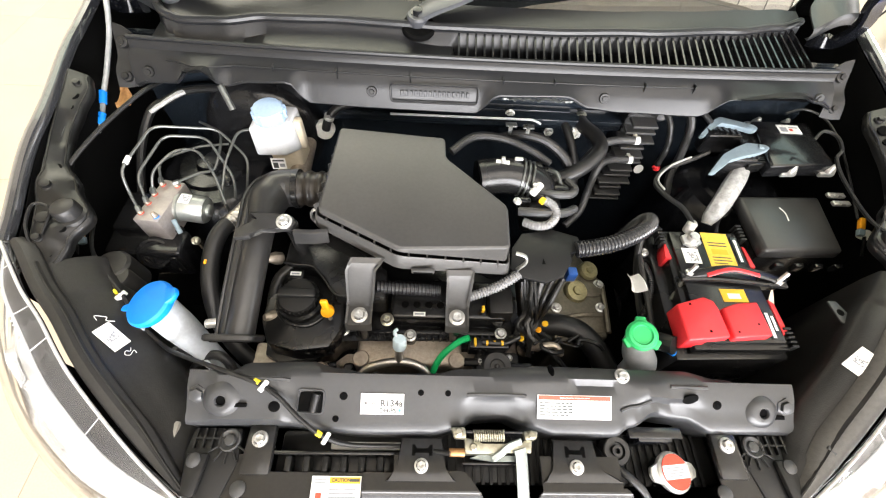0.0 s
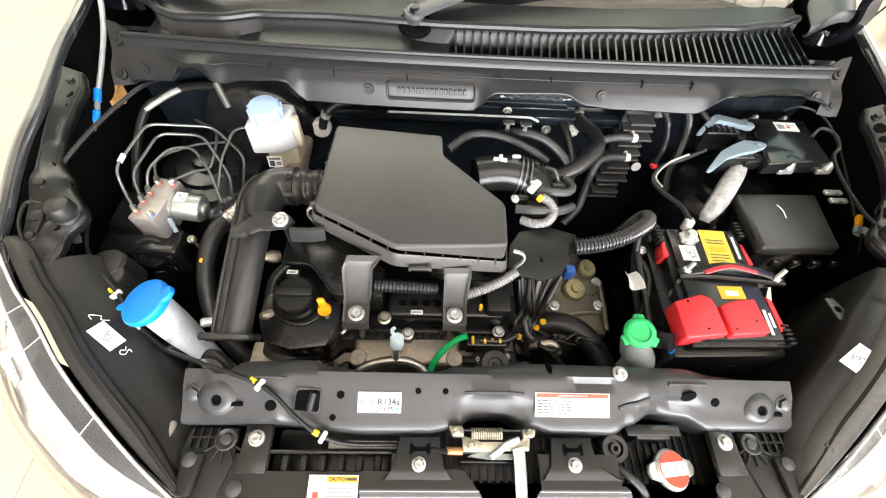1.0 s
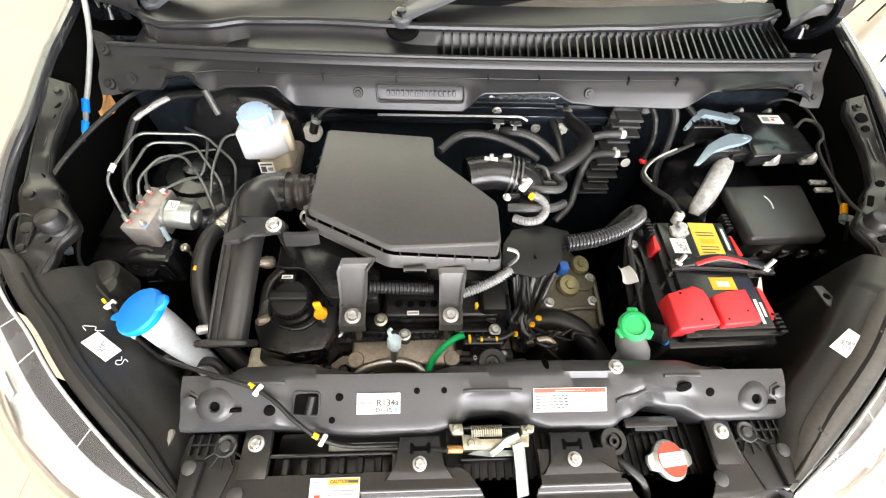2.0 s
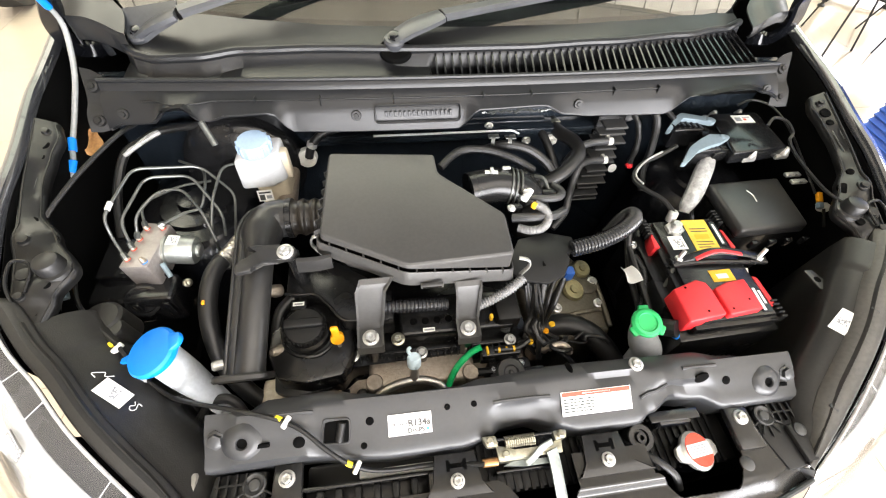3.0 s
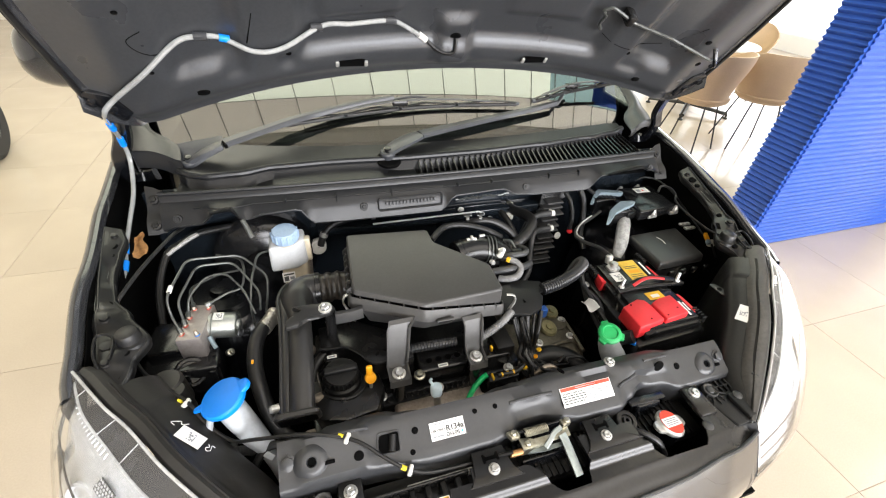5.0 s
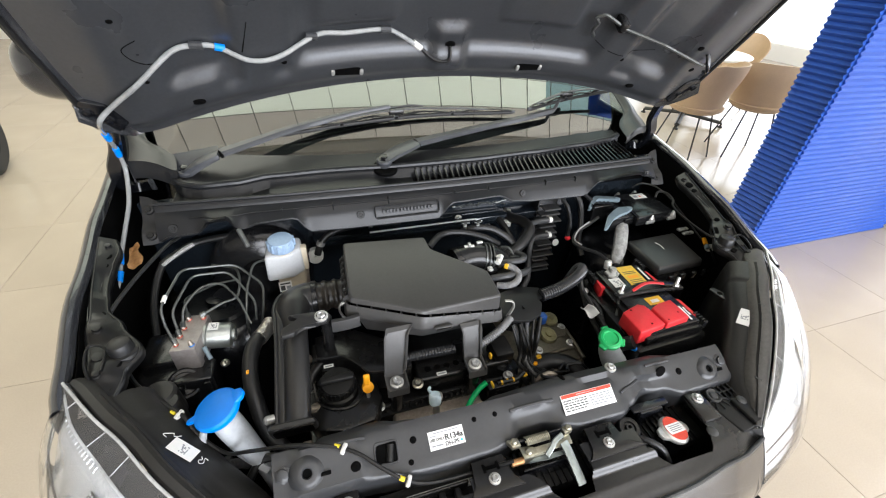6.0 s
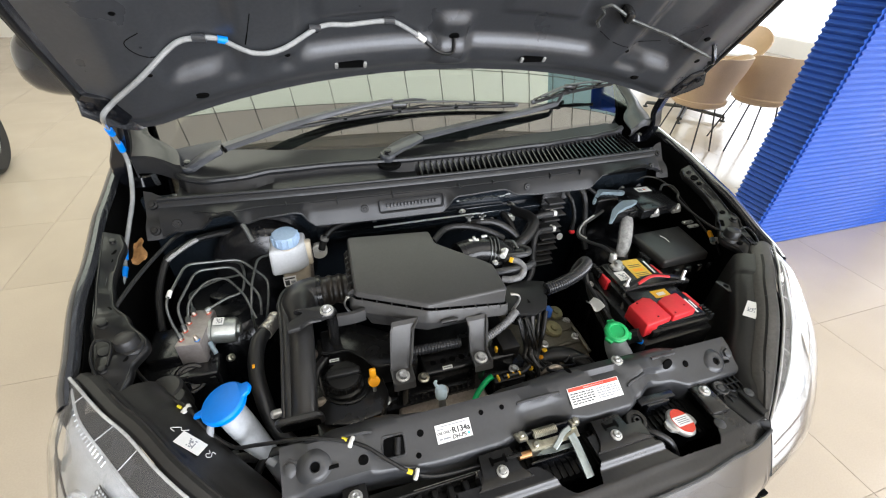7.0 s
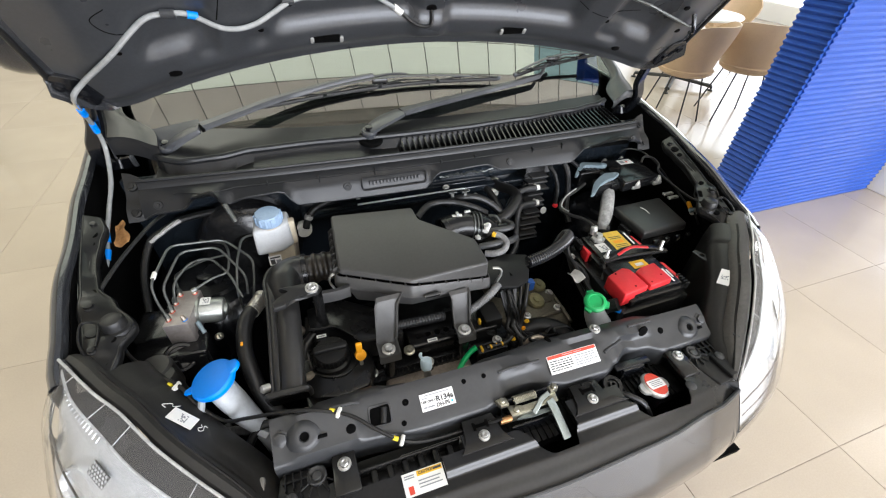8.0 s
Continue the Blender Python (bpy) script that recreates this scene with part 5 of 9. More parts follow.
# ---- radiator support and its fittings ----
XT = Matrix.Translation((0, 0.2, 0.775)) @ pose(0, 0, 0, 0, 1.1, 0) @ Matrix.Translation((0, -0.2, -0.775))
support = thing("radiator_support", (0, 0.2, 0.70), "grey-black pressed steel radiator support panel across the front", "support panel")
X_FRONT = [(-0.47, 0.163), (-0.33, 0.165), (-0.20, 0.154), (-0.10, 0.155), (-0.06, 0.163), (-0.035, 0.177), (0.01, 0.180), (0.045, 0.168), (0.09, 0.156), (0.18, 0.156), (0.21, 0.170), (0.25, 0.187), (0.30, 0.182), (0.34, 0.163), (0.48, 0.163)]
X_BACK = [(-0.47, 0.232), (-0.41, 0.234), (-0.38, 0.248), (-0.29, 0.252), (-0.25, 0.243), (-0.20, 0.236), (-0.10, 0.238), (-0.06, 0.246), (0.07, 0.254), (0.30, 0.252), (0.36, 0.240), (0.42, 0.232), (0.48, 0.229)]


def cross_member(u, v):
    f, b = curve(X_FRONT, u), curve(X_BACK, u)
    fold = 0.228
    up = 0.006 * pocket(u, v, -0.44, -0.31, 2.5, 7.5, 0.02) + 0.004 * pocket(u, v, -0.075, 0.065, 3.2, 6.0, 0.035) + 0.005 * pocket(u, v, 0.20, 0.27, 2.6, 7.5, 0.02) - 0.007 * pocket(u, v, 0.10, 0.205, 2.4, 3.4, 0.02)
    y = [b, b - 0.004, fold + 0.004, fold - 0.004, fold - 0.02, (f + fold) / 2, f + 0.018, f + 0.005, f, f + 0.002, f + 0.004][v]
    z = [0.782, 0.786, 0.7935, 0.7915, 0.785, 0.776, 0.767, 0.762, 0.755, 0.735, 0.70][v]
    return XT @ V((u, y, z + up))


bm = bmesh.new()
sheet(bm, cross_member, steps(-0.462, 0.472, 140), list(range(11)), -0.003)
body = part("pressed_panel", bm, CROSSPAINT, support, sharp=45)


def on_panel(x, v):
    """A point of the panel and its frame, lying flat on it."""
    i = int(min(v, 9))
    a, b = cross_member(x, i), cross_member(x, i + 1)
    p = a.lerp(b, v - i)
    ex = (cross_member(x + 0.004, i).lerp(cross_member(x + 0.004, i + 1), v - i) - p).normalized()
    return basis(p, ex, a - b)


# holes are near-black discs on the uncut panel, painting their inner shade
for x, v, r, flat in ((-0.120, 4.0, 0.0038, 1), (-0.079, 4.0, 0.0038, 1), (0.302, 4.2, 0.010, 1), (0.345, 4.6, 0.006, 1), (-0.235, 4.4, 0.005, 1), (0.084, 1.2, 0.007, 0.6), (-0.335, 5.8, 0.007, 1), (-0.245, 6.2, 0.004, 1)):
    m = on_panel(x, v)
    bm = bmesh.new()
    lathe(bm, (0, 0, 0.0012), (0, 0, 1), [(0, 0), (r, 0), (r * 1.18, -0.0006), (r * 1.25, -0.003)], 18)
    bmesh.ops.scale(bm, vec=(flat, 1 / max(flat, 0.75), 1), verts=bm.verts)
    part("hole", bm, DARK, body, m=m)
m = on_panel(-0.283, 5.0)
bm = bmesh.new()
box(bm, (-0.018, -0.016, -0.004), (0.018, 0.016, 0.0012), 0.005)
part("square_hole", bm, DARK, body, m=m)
bm = bmesh.new()
tube(bm, bent([(-0.019, -0.017, 0.001), (0.019, -0.017, 0.001), (0.019, 0.017, 0.001), (-0.019, 0.017, 0.001), (-0.019, -0.017, 0.001)], 0.006), 0.0016, 6, soft=False)
bm2 = bmesh.new()
cyl(bm2, (0.004, -0.014, 0.0016), (0.008, 0.012, 0.0016), 0.006, seg=12)
part("square_hole_rim", bm, CROSSPAINT, body, m=m)
part("pipe_inside", bm2, PLASTIC, body, m=m)
for x, v in ((-0.447, 4.6), (0.457, 4.6)):
    m = on_panel(x, v)
    bm = bmesh.new()
    lathe(bm, (0, 0, 0), (0, 0, 1), [(0.014, -0.002), (0.014, 0.001), (0.010, 0.002), (0.010, 0.007), (0.008, 0.008), (0, 0.008)], 6)
    part("bolt", bm, CROSSPAINT, body, m=m)
for x in (-0.41, 0.418):
    m = on_panel(x, 5.2)
    bm = bmesh.new()
    lathe(bm, (0, 0, 0), (0, 0, 1), [(0.030, -0.004), (0.025, 0.001), (0.020, 0.0055), (0.014, 0.0075), (0.0085, 0.0070), (0.0072, 0.005), (0.0072, 0.001)], 30)
    boss = part("stop_boss", bm, CROSSPAINT, body, m=m)
    # bore and slot filled with near-black to paint their shade
    bm = bmesh.new()
    lathe(bm, (0, 0, 0.0030), (0, 0, 1), [(0, 0), (0.0071, 0), (0.0071, -0.004)], 18)
    part("boss_bore", bm, DARK, body, m=m)
    bm = bmesh.new()
    box(bm, (0.018, -0.010, -0.001), (0.036, -0.004, 0.004), 0.001)
    part("boss_slot", bm, DARK, body, m=m)
m = on_panel(0.195, 1.6)
bolt(support, m.translation + V((0, 0, 0.002)), (0, 0, 1), 0.0085)
for x0, x1, v in ((-0.375, -0.315, 3.2), (0.27, 0.33, 3.0), (-0.05, 0.04, 4.2), (0.19, 0.24, 5.2)):
    bm = bmesh.new()
    tube(bm, [on_panel(x, v).translation + V((0, 0, 0.0003)) for x in steps(x0, x1, 6)], 0.003, 8, 2)
    part("pressed_bead", bm, CROSSPAINT, body)
# air-conditioning label
m = on_panel(-0.177, 4.9)
lab = sticker(support, m @ Matrix.Translation((0, 0, 0.001)), 0.064, 0.030, [(0.13, 0.85, 0.74, 0.05, GREYINK), (0.05, 0.70, 0.18, 0.05, GREYINK), (0.06, 0.16, 0.10, 0.09, GREYINK), (0.18, 0.16, 0.20, 0.09, GREYINK)], name="refrigerant_label", label="white refrigerant label with black lettering")
for text, x, y, size in (("R134a", 0.0135, 0.0008, 0.0132), ("DH-PS", 0.0085, -0.0096, 0.0092), ("USE ONLY", -0.0170, 0.0005, 0.0058)):
    lettering(lab, text, m @ Matrix.Translation((x, y, 0.0018)), size, INK)
bm = bmesh.new()
cyl(bm, (0.026, -0.009, 0.0016), (0.026, -0.009, 0.0020), 0.0022, seg=14)
part("dot", bm, CYAN, lab, m=m)
# warning label
m = on_panel(0.116, 4.9) @ Matrix.Translation((0, 0, 0.0008))
rl = random.Random(8)
bars = [(0.012, 0.80, 0.976, 0.18, REDINK), (0.30, 0.87, 0.40, 0.04, WHITE)]
for row in range(5):
    for x0, x1, ink in ((0.03, 0.47 - 0.05 * (row == 4), INK), (0.53, 0.96 - 0.12 * (row == 4), GREYINK)):
        while x0 < x1 - 0.02:
            w = min(rl.uniform(0.03, 0.09), x1 - x0)
            bars.append((x0, 0.64 - 0.125 * row, w, 0.06, ink))
            x0 += w + 0.014
sticker(support, m, 0.116, 0.036, bars, name="warning_label", label="white warning label with a red heading band")

# ---- grille shield ----
shield = thing("grille_shield", (0, 0.1, 0.70), "black plastic grille shield with bolted tabs and cut-outs", "shield")


def shield_hole(x, y):
    if -0.092 < x < 0.06 and y > 0.052 + 0.055 * ramp01(0.0 - x, 0.0, 0.06) + 0.03 * ramp01(x, 0.045, 0.06):
        return True
    if 0.178 < x < 0.334 and y > 0.052 + 0.035 * ramp01(abs(x - 0.258), 0.045, 0.078):
        return True
    return -0.335 < x < -0.155 and y > 0.105


def shield_top(u, v):
    yf = curve(BUMP, abs(u)) - 0.001
    y = yf + (0.128 - yf) * v
    lift = 0.012 * ramp01(y, 0.070, 0.082)
    return (u, y, 0.725 + 0.015 * ramp01(v, 0, 0.35) + lift * (abs(u) < 0.2) - 0.010 * ramp01(abs(u), 0.33, 0.45))


bm = bmesh.new()
us = steps(-0.445, 0.445, 520)
vv = steps(0, 1, 100)
sheet(bm, shield_top, us, vv, 0.003, hole=lambda u, v: shield_hole(u, shield_top(u, v)[1]))
top = part("top_panel", bm, SHIELDBLACK, shield, sharp=40)
for s, x0 in ((-1, -0.115), (1, 0.112)):
    bm = bmesh.new()
    prism(bm, [(x0 - 0.032, 0.150), (x0 + 0.030, 0.150), (x0 + 0.032, 0.110), (x0 + 0.05 + 0.02 * (s > 0), 0.093), (x0 - 0.052, 0.093), (x0 - 0.034, 0.110)], 0.742, 0.7575, 0.002)
    tab = part("tab", bm, SHIELDBLACK, shield)
    bolt(shield, (x0 - 0.001, 0.113, 0.7590), (0, 0, 1), 0.0075)
    # slot drawn as a near-black patch, its shade painted on the tab
    bm = bmesh.new()
    prism(bm, [(x0 - 0.015, 0.126), (x0 - 0.010, 0.126), (x0 - 0.010, 0.130), (x0 + 0.010, 0.130), (x0 + 0.010, 0.126), (x0 + 0.015, 0.126), (x0 + 0.015, 0.141), (x0 + 0.011, 0.141), (x0 + 0.008, 0.136), (x0 - 0.008, 0.136), (x0 - 0.011, 0.141), (x0 - 0.015, 0.141)], 0.7570, 0.7581)
    part("tab_slot_shade", bm, DARK, tab)
    # outer mount
    e = s * 0.356
    bm = bmesh.new()
    prism(bm, [(e - 0.02, 0.168), (e + 0.02, 0.168), (e + 0.022, 0.10), (e - 0.022, 0.10)], 0.732, 0.746, 0.004)
    part("mount", bm, SHIELDBLACK, shield)
    bolt(shield, (e, 0.147, 0.748), (0, 0, 1), 0.0085)
    bm = bmesh.new()
    prism(bm, [(s * 0.388, 0.164), (s * 0.460, 0.164), (s * 0.466, 0.128), (s * 0.452, 0.070), (s * 0.40, 0.065), (s * 0.384, 0.115)], 0.712, 0.738, 0.005)
    blk = part("corner_block", bm, PLASTIC, shield)
    for i in range(4):
        bm = bmesh.new()
        x = 0.414 + 0.0125 * i
        box(bm, (s * x - 0.0012, 0.135, 0.738), (s * x + 0.0012, 0.162, 0.744))
        part("block_rib", bm, PLASTIC, blk)
    bm = bmesh.new()
    box(bm, (s * 0.405, 0.147, 0.738), (s * 0.456, 0.1495, 0.7435))
    part("block_rib", bm, PLASTIC, blk)
    bm = bmesh.new()
    lathe(bm, (s * 0.402, 0.146, 0.737), (0, 0, 1), [(0.016, 0), (0.016, 0.006), (0.014, 0.007), (0.009, 0.004), (0.007, 0.007), (0, 0.008)], 20)
    part("screw", bm, PLASTIC_GREY, blk)
    for k in range(5):
        a = radians(-150 + 30 * k)
        bm = bmesh.new()
        tube(bm, [(s * 0.402 + 0.012 * math.cos(a), 0.146 + 0.012 * math.sin(a), 0.741), (s * 0.402 + 0.032 * math.cos(a), 0.146 + 0.032 * math.sin(a), 0.740)], 0.0016, 6, 2)
        part("block_rib", bm, PLASTIC, blk)
    bm = bmesh.new()
    prism(bm, [(s * 0.425, 0.128), (s * 0.458, 0.128), (s * 0.452, 0.072), (s * 0.43, 0.072)], 0.738, 0.748, 0.005)
    part("block_cap", bm, PLASTIC, blk)
    bm = bmesh.new()
    lathe(bm, (s * 0.443, 0.118, 0.747), (0, 0, 1), [(0.010, 0), (0.010, 0.003), (0.007, 0.005), (0, 0.006)], 16)
    part("push_clip", bm, PLASTIC_GREY, blk)
    bm = bmesh.new()
    lathe(bm, (s * 0.335 - 0.04 * (s < 0), 0.083, 0.737), (0, 0, 1), [(0.011, 0), (0.011, 0.003), (0.008, 0.005), (0, 0.006)], 18)
    part("push_clip", bm, PLASTIC_GREY, shield)
bm = bmesh.new()
box(bm, (-0.335, 0.128, 0.715), (-0.155, 0.133, 0.742), 0.002)
box(bm, (-0.335, 0.104, 0.712), (-0.155, 0.130, 0.716), 0.001)
box(bm, (-0.335, 0.101, 0.715), (-0.155, 0.105, 0.738), 0.001)
trough = part("trough", bm, SHIELDBLACK, shield)
for i in range(6):
    x = -0.312 + 0.027 * i
    bm = bmesh.new()
    box(bm, (x - 0.005, 0.105, 0.716), (x + 0.005, 0.127, 0.738), 0.003)
    part("stiffener", bm, PLASTIC, trough)
m = basis((-0.236, 0.082, 0.7435), (1, 0, 0), (0, 1, 0.12))
lab = sticker(shield, m, 0.070, 0.036, [(0.36, 0.74, 0.62, 0.22, YELLOW), (0.36, 0.52, 0.55, 0.05, GREYINK), (0.36, 0.38, 0.5, 0.05, GREYINK), (0.36, 0.24, 0.56, 0.05, GREYINK), (0.05, 0.74, 0.24, 0.05, GREYINK), (0.05, 0.84, 0.24, 0.05, GREYINK), (0.1, 0.08, 0.12, 0.34, REDINK)], name="caution_label", label="white and yellow caution label")
lettering(lab, "CAUTION", m @ Matrix.Translation((0.0065, 0.0128, 0.0012)), 0.0060, INK)
bm = bmesh.new()
box(bm, (0.0185, 0.0110, 0.0009), (0.0325, 0.0146, 0.0012))
part("print", bm, INK, lab, m=m)

# ---- radiator below, with its cap ----
rad = thing("radiator", (0.0, 0.16, 0.30), "black radiator with fine ribs and a capped filler neck", "radiator")
bm = bmesh.new()
box(bm, (-0.34, 0.095, 0.66), (0.36, 0.17, 0.695), 0.008)
part("header_tank", bm, PLASTIC, rad)
# plain core block, its deep shade put into near-black
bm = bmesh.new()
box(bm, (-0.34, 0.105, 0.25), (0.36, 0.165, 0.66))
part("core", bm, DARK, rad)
for i in range(34):
    bm = bmesh.new()
    x = -0.10 + 0.013 * i
    box(bm, (x, 0.094, 0.694), (x + 0.005, 0.171, 0.699))
    part("rib", bm, PLASTIC, rad)
bm = bmesh.new()
box(bm, (-0.26, 0.140, 0.685), (-0.09, 0.152, 0.700), 0.002)
part("label_strip", bm, WHITE, rad)
bm = bmesh.new()
cyl(bm, (0.272, 0.112, 0.68), (0.272, 0.112, 0.722), 0.026)
part("filler_neck", bm, BLACKMETAL, rad)
CM = basis((0.270, 0.111, 0.728), (0.92, 0.1, -0.22), (-0.1, 0.94, 0.02)) @ Matrix.Diagonal((0.87, 0.87, 0.87, 1))
bm = bmesh.new()
lathe(bm, (0, 0, 0), (0, 0, 1), [(0.0, -0.006), (0.032, -0.006), (0.034, 0.0), (0.033, 0.004), (0.029, 0.0075), (0, 0.008)], 36)
for s in (-1, 1):
    prism(bm, [(s * 0.028, 0.017), (s * 0.045, 0.011), (s * 0.049, 0.0), (s * 0.045, -0.011), (s * 0.028, -0.017)], -0.005, 0.003, 0.0015)
cap = part("filler_cap", bm, STEEL, rad, "zinc cap with a red and white warning disc", m=CM)
for name, cut, mat_ in (("disc", None, REDINK), ("white_band", 0.011, WHITE)):
    bm = bmesh.new()
    if cut is None:
        cyl(bm, (0, 0, 0.007), (0, 0, 0.0088), 0.0285, seg=36)
    else:
        arc = [a for a in steps(-math.asin(cut / 0.0275), math.asin(cut / 0.0275), 8)]
        prism(bm, [(0.0275 * math.cos(a), 0.0275 * math.sin(a)) for a in arc] + [(-0.0275 * math.cos(a), 0.0275 * math.sin(a)) for a in arc[::-1]], 0.0088, 0.0092)
    part(name, bm, mat_, cap, m=CM)
bm = bmesh.new()
for k in range(4):
    box(bm, (-0.020 + 0.002 * (k % 2), 0.0055 - 0.0042 * k, 0.0092), (0.020 - 0.003 * (k % 2), 0.0072 - 0.0042 * k, 0.0095))
part("print", bm, GREYINK, cap, m=CM)
# overflow hose by the cap
bm = bmesh.new()
tube(bm, [(0.160, 0.150, 0.70), (0.166, 0.128, 0.728), (0.178, 0.115, 0.741), (0.196, 0.099, 0.745), (0.214, 0.082, 0.738), (0.226, 0.066, 0.715)], 0.0060, 10, 6)
solo("overflow_hose", bm, RUBBER, "black rubber overflow hose beside the radiator cap", "hose")
bm = bmesh.new()
lathe(bm, (0.190, 0.143, 0.712), (0, -0.2, 1), [(0.024, 0), (0.022, 0.014), (0.020, 0.016), (0.013, 0.016), (0.012, 0.010), (0.008, 0.010), (0.008, 0.018), (0.004, 0.018), (0.004, 0.008), (0, 0.008)], 24)
solo("rubber_mount", bm, RUBBER, "round black rubber radiator mount", "mount")
bm = bmesh.new()
box(bm, (0.22, 0.150, 0.70), (0.275, 0.166, 0.745), 0.004)
box(bm, (0.205, 0.155, 0.742), (0.29, 0.172, 0.748), 0.002)
solo("radiator_bracket", bm, BLACKMETAL, "black bracket holding the radiator to its support", "bracket")

# ---- bonnet latch ----
PALEZINC = make("pale blue-green zinc", (0.30, 0.335, 0.325), 0.42, metal=0.8, mottle=(30, 0.12))
latch = thing("bonnet_latch", (-0.01, 0.135, 0.72), "zinc-plated bonnet latch with spring and release lever", "latch")
bm = bmesh.new()
box(bm, (-0.055, 0.117, 0.70), (0.045, 0.121, 0.738), 0.0015)
box(bm, (-0.058, 0.156, 0.725), (0.048, 0.160, 0.768), 0.0015)
part("back_plate", bm, BLACKMETAL, latch)
bm = bmesh.new()
prism(bm, [(-0.052, 0.131), (0.046, 0.131), (0.049, 0.149), (0.039, 0.151), (0.034, 0.142), (-0.026, 0.142), (-0.035, 0.148), (-0.053, 0.151)], 0.7555, 0.7590, 0.001)
box(bm, (-0.052, 0.1295, 0.735), (-0.008, 0.1325, 0.7575), 0.001)
part("front_plate", bm, ZINC, latch)
bm = bmesh.new()
prism(bm, rounded([(-0.046, 0.124), (-0.010, 0.120), (0.038, 0.121), (0.041, 0.1275), (-0.030, 0.1290)], 0.003), 0.7485, 0.7510, 0.0008)
part("lower_lip", bm, PALEZINC, latch)
for ear in ([(-0.074, 0.164), (-0.052, 0.164), (-0.050, 0.148), (-0.068, 0.148)], [(0.034, 0.160), (0.057, 0.160), (0.054, 0.148), (0.036, 0.146)]):
    bm = bmesh.new()
    prism(bm, ear, 0.758, 0.770, 0.003)
    part("mounting_ear", bm, ZINC, latch)
bm = bmesh.new()
helix = [(-0.040 + 0.046 * k / 112, 0.153 + 0.0072 * math.cos(k * math.pi / 4), 0.768 + 0.0072 * math.sin(k * math.pi / 4)) for k in range(113)]
tube(bm, helix, 0.0014, 6, soft=False)
part("spring", bm, ZINC, latch)
bm = bmesh.new()
ribbon(bm, [(-0.012, 0.123, 0.760), (0.000, 0.130, 0.766), (0.012, 0.139, 0.770), (0.030, 0.146, 0.768)], 0.009, 0.003, up=(-0.3, -0.5, 1))
part("pawl", bm, PALEZINC, latch)
bm = bmesh.new()
ribbon(bm, [(0.028, 0.136, 0.762), (0.030, 0.126, 0.758), (0.031, 0.108, 0.752), (0.032, 0.088, 0.744), (0.033, 0.070, 0.736)], 0.019, 0.003, up=(0.35, -0.3, 1))
part("release_lever", bm, PALEZINC, latch)
for x, y in ((-0.062, 0.157), (-0.040, 0.138), (0.046, 0.154)):
    bm = bmesh.new()
    lathe(bm, (x, y, 0.768 if y > 0.15 else 0.757), (0, 0, 1), [(0.006, 0), (0.006, 0.005), (0.004, 0.007), (0, 0.007)], 12)
    part("rivet", bm, ZINC, latch)
bm = bmesh.new()
cyl(bm, (-0.075, 0.132, 0.748), (-0.052, 0.132, 0.748), 0.006, seg=14)
part("cable_stop", bm, make("copper-brown bush", (0.45, 0.24, 0.10), 0.4, metal=0.6), latch)

# bonnet release cable with clips
cable = thing("release_cable", (-0.40, 0.25, 0.78), "thin black bonnet release cable with yellow and white clips", "cable")
bm = bmesh.new()
tube(bm, [(-0.735, 0.50, 0.785), (-0.70, 0.44, 0.80), (-0.66, 0.395, 0.80), (-0.612, 0.352, 0.797), (-0.585, 0.318, 0.775), (-0.545, 0.285, 0.755), (-0.50, 0.262, 0.778), (-0.43, 0.236, 0.806), (-0.385, 0.222, 0.808), (-0.353, 0.211, 0.802), (-0.325, 0.195, 0.797), (-0.295, 0.170, 0.785), (-0.261, 0.149, 0.768), (-0.22, 0.140, 0.752), (-0.14, 0.140, 0.742), (-0.075, 0.128, 0.766)], 0.0034, 8, 8)
part("sheath", bm, CABLE, cable)
for p, d in (((-0.357, 0.214, 0.803), (0.9, -0.5, -0.1)), ((-0.263, 0.150, 0.769), (0.9, -0.45, -0.3)), ((-0.622, 0.356, 0.797), (0.8, -0.5, 0))):
    d = V(d).normalized()
    p = V(p)
    bm = bmesh.new()
    tube(bm, [p - d * 0.008, p + d * 0.001], 0.0042, 8, 2)
    part("yellow_sleeve", bm, make("yellow clip plastic", (0.75, 0.62, 0.03), 0.45), cable)
    bm = bmesh.new()
    box(bm, (-0.003, -0.009, -0.004), (0.004, 0.009, 0.005), 0.002, m=basis(p + d * 0.008, d, d.cross(V((0, 0, 1)))))
    part("white_clip", bm, WHITEPLASTIC, cable)

# ---- engine ----
engine = thing("engine", (-0.15, 0.42, 0.35), "compact petrol engine with black cam cover and cast alloy front", "engine")
bm = bmesh.new()
box(bm, (-0.40, 0.30, 0.32), (0.08, 0.60, 0.60), 0.02)
part("block", bm, ALU, engine)
bm = bmesh.new()
box(bm, (-0.245, 0.288, 0.56), (-0.045, 0.36, 0.662), 0.010, 3)
for x in (-0.235, -0.055):
    cyl(bm, (x, 0.30, 0.55), (x, 0.30, 0.664), 0.016, seg=16, edge=0.002)
part("front_casting", bm, ALU, engine, "bare cast alloy face")
bm = bmesh.new()
prism(bm, [(-0.41, 0.30), (-0.38, 0.285), (-0.31, 0.295), (-0.275, 0.335), (0.055, 0.338), (0.07, 0.36), (0.07, 0.57), (-0.40, 0.57), (-0.42, 0.40)], 0.60, 0.672, 0.006)
part("cam_cover", bm, PLASTIC_SMOOTH, engine)
bm = bmesh.new()
for x0 in steps(-0.26, 0.03, 22):
    box(bm, (x0, 0.3355, 0.655), (x0 + 0.004, 0.345, 0.684), 0.001, 1)
box(bm, (-0.285, 0.343, 0.672), (0.05, 0.352, 0.684), 0.002)
part("cover_ribbing", bm, PLASTIC_SMOOTH, engine)
bm = bmesh.new()
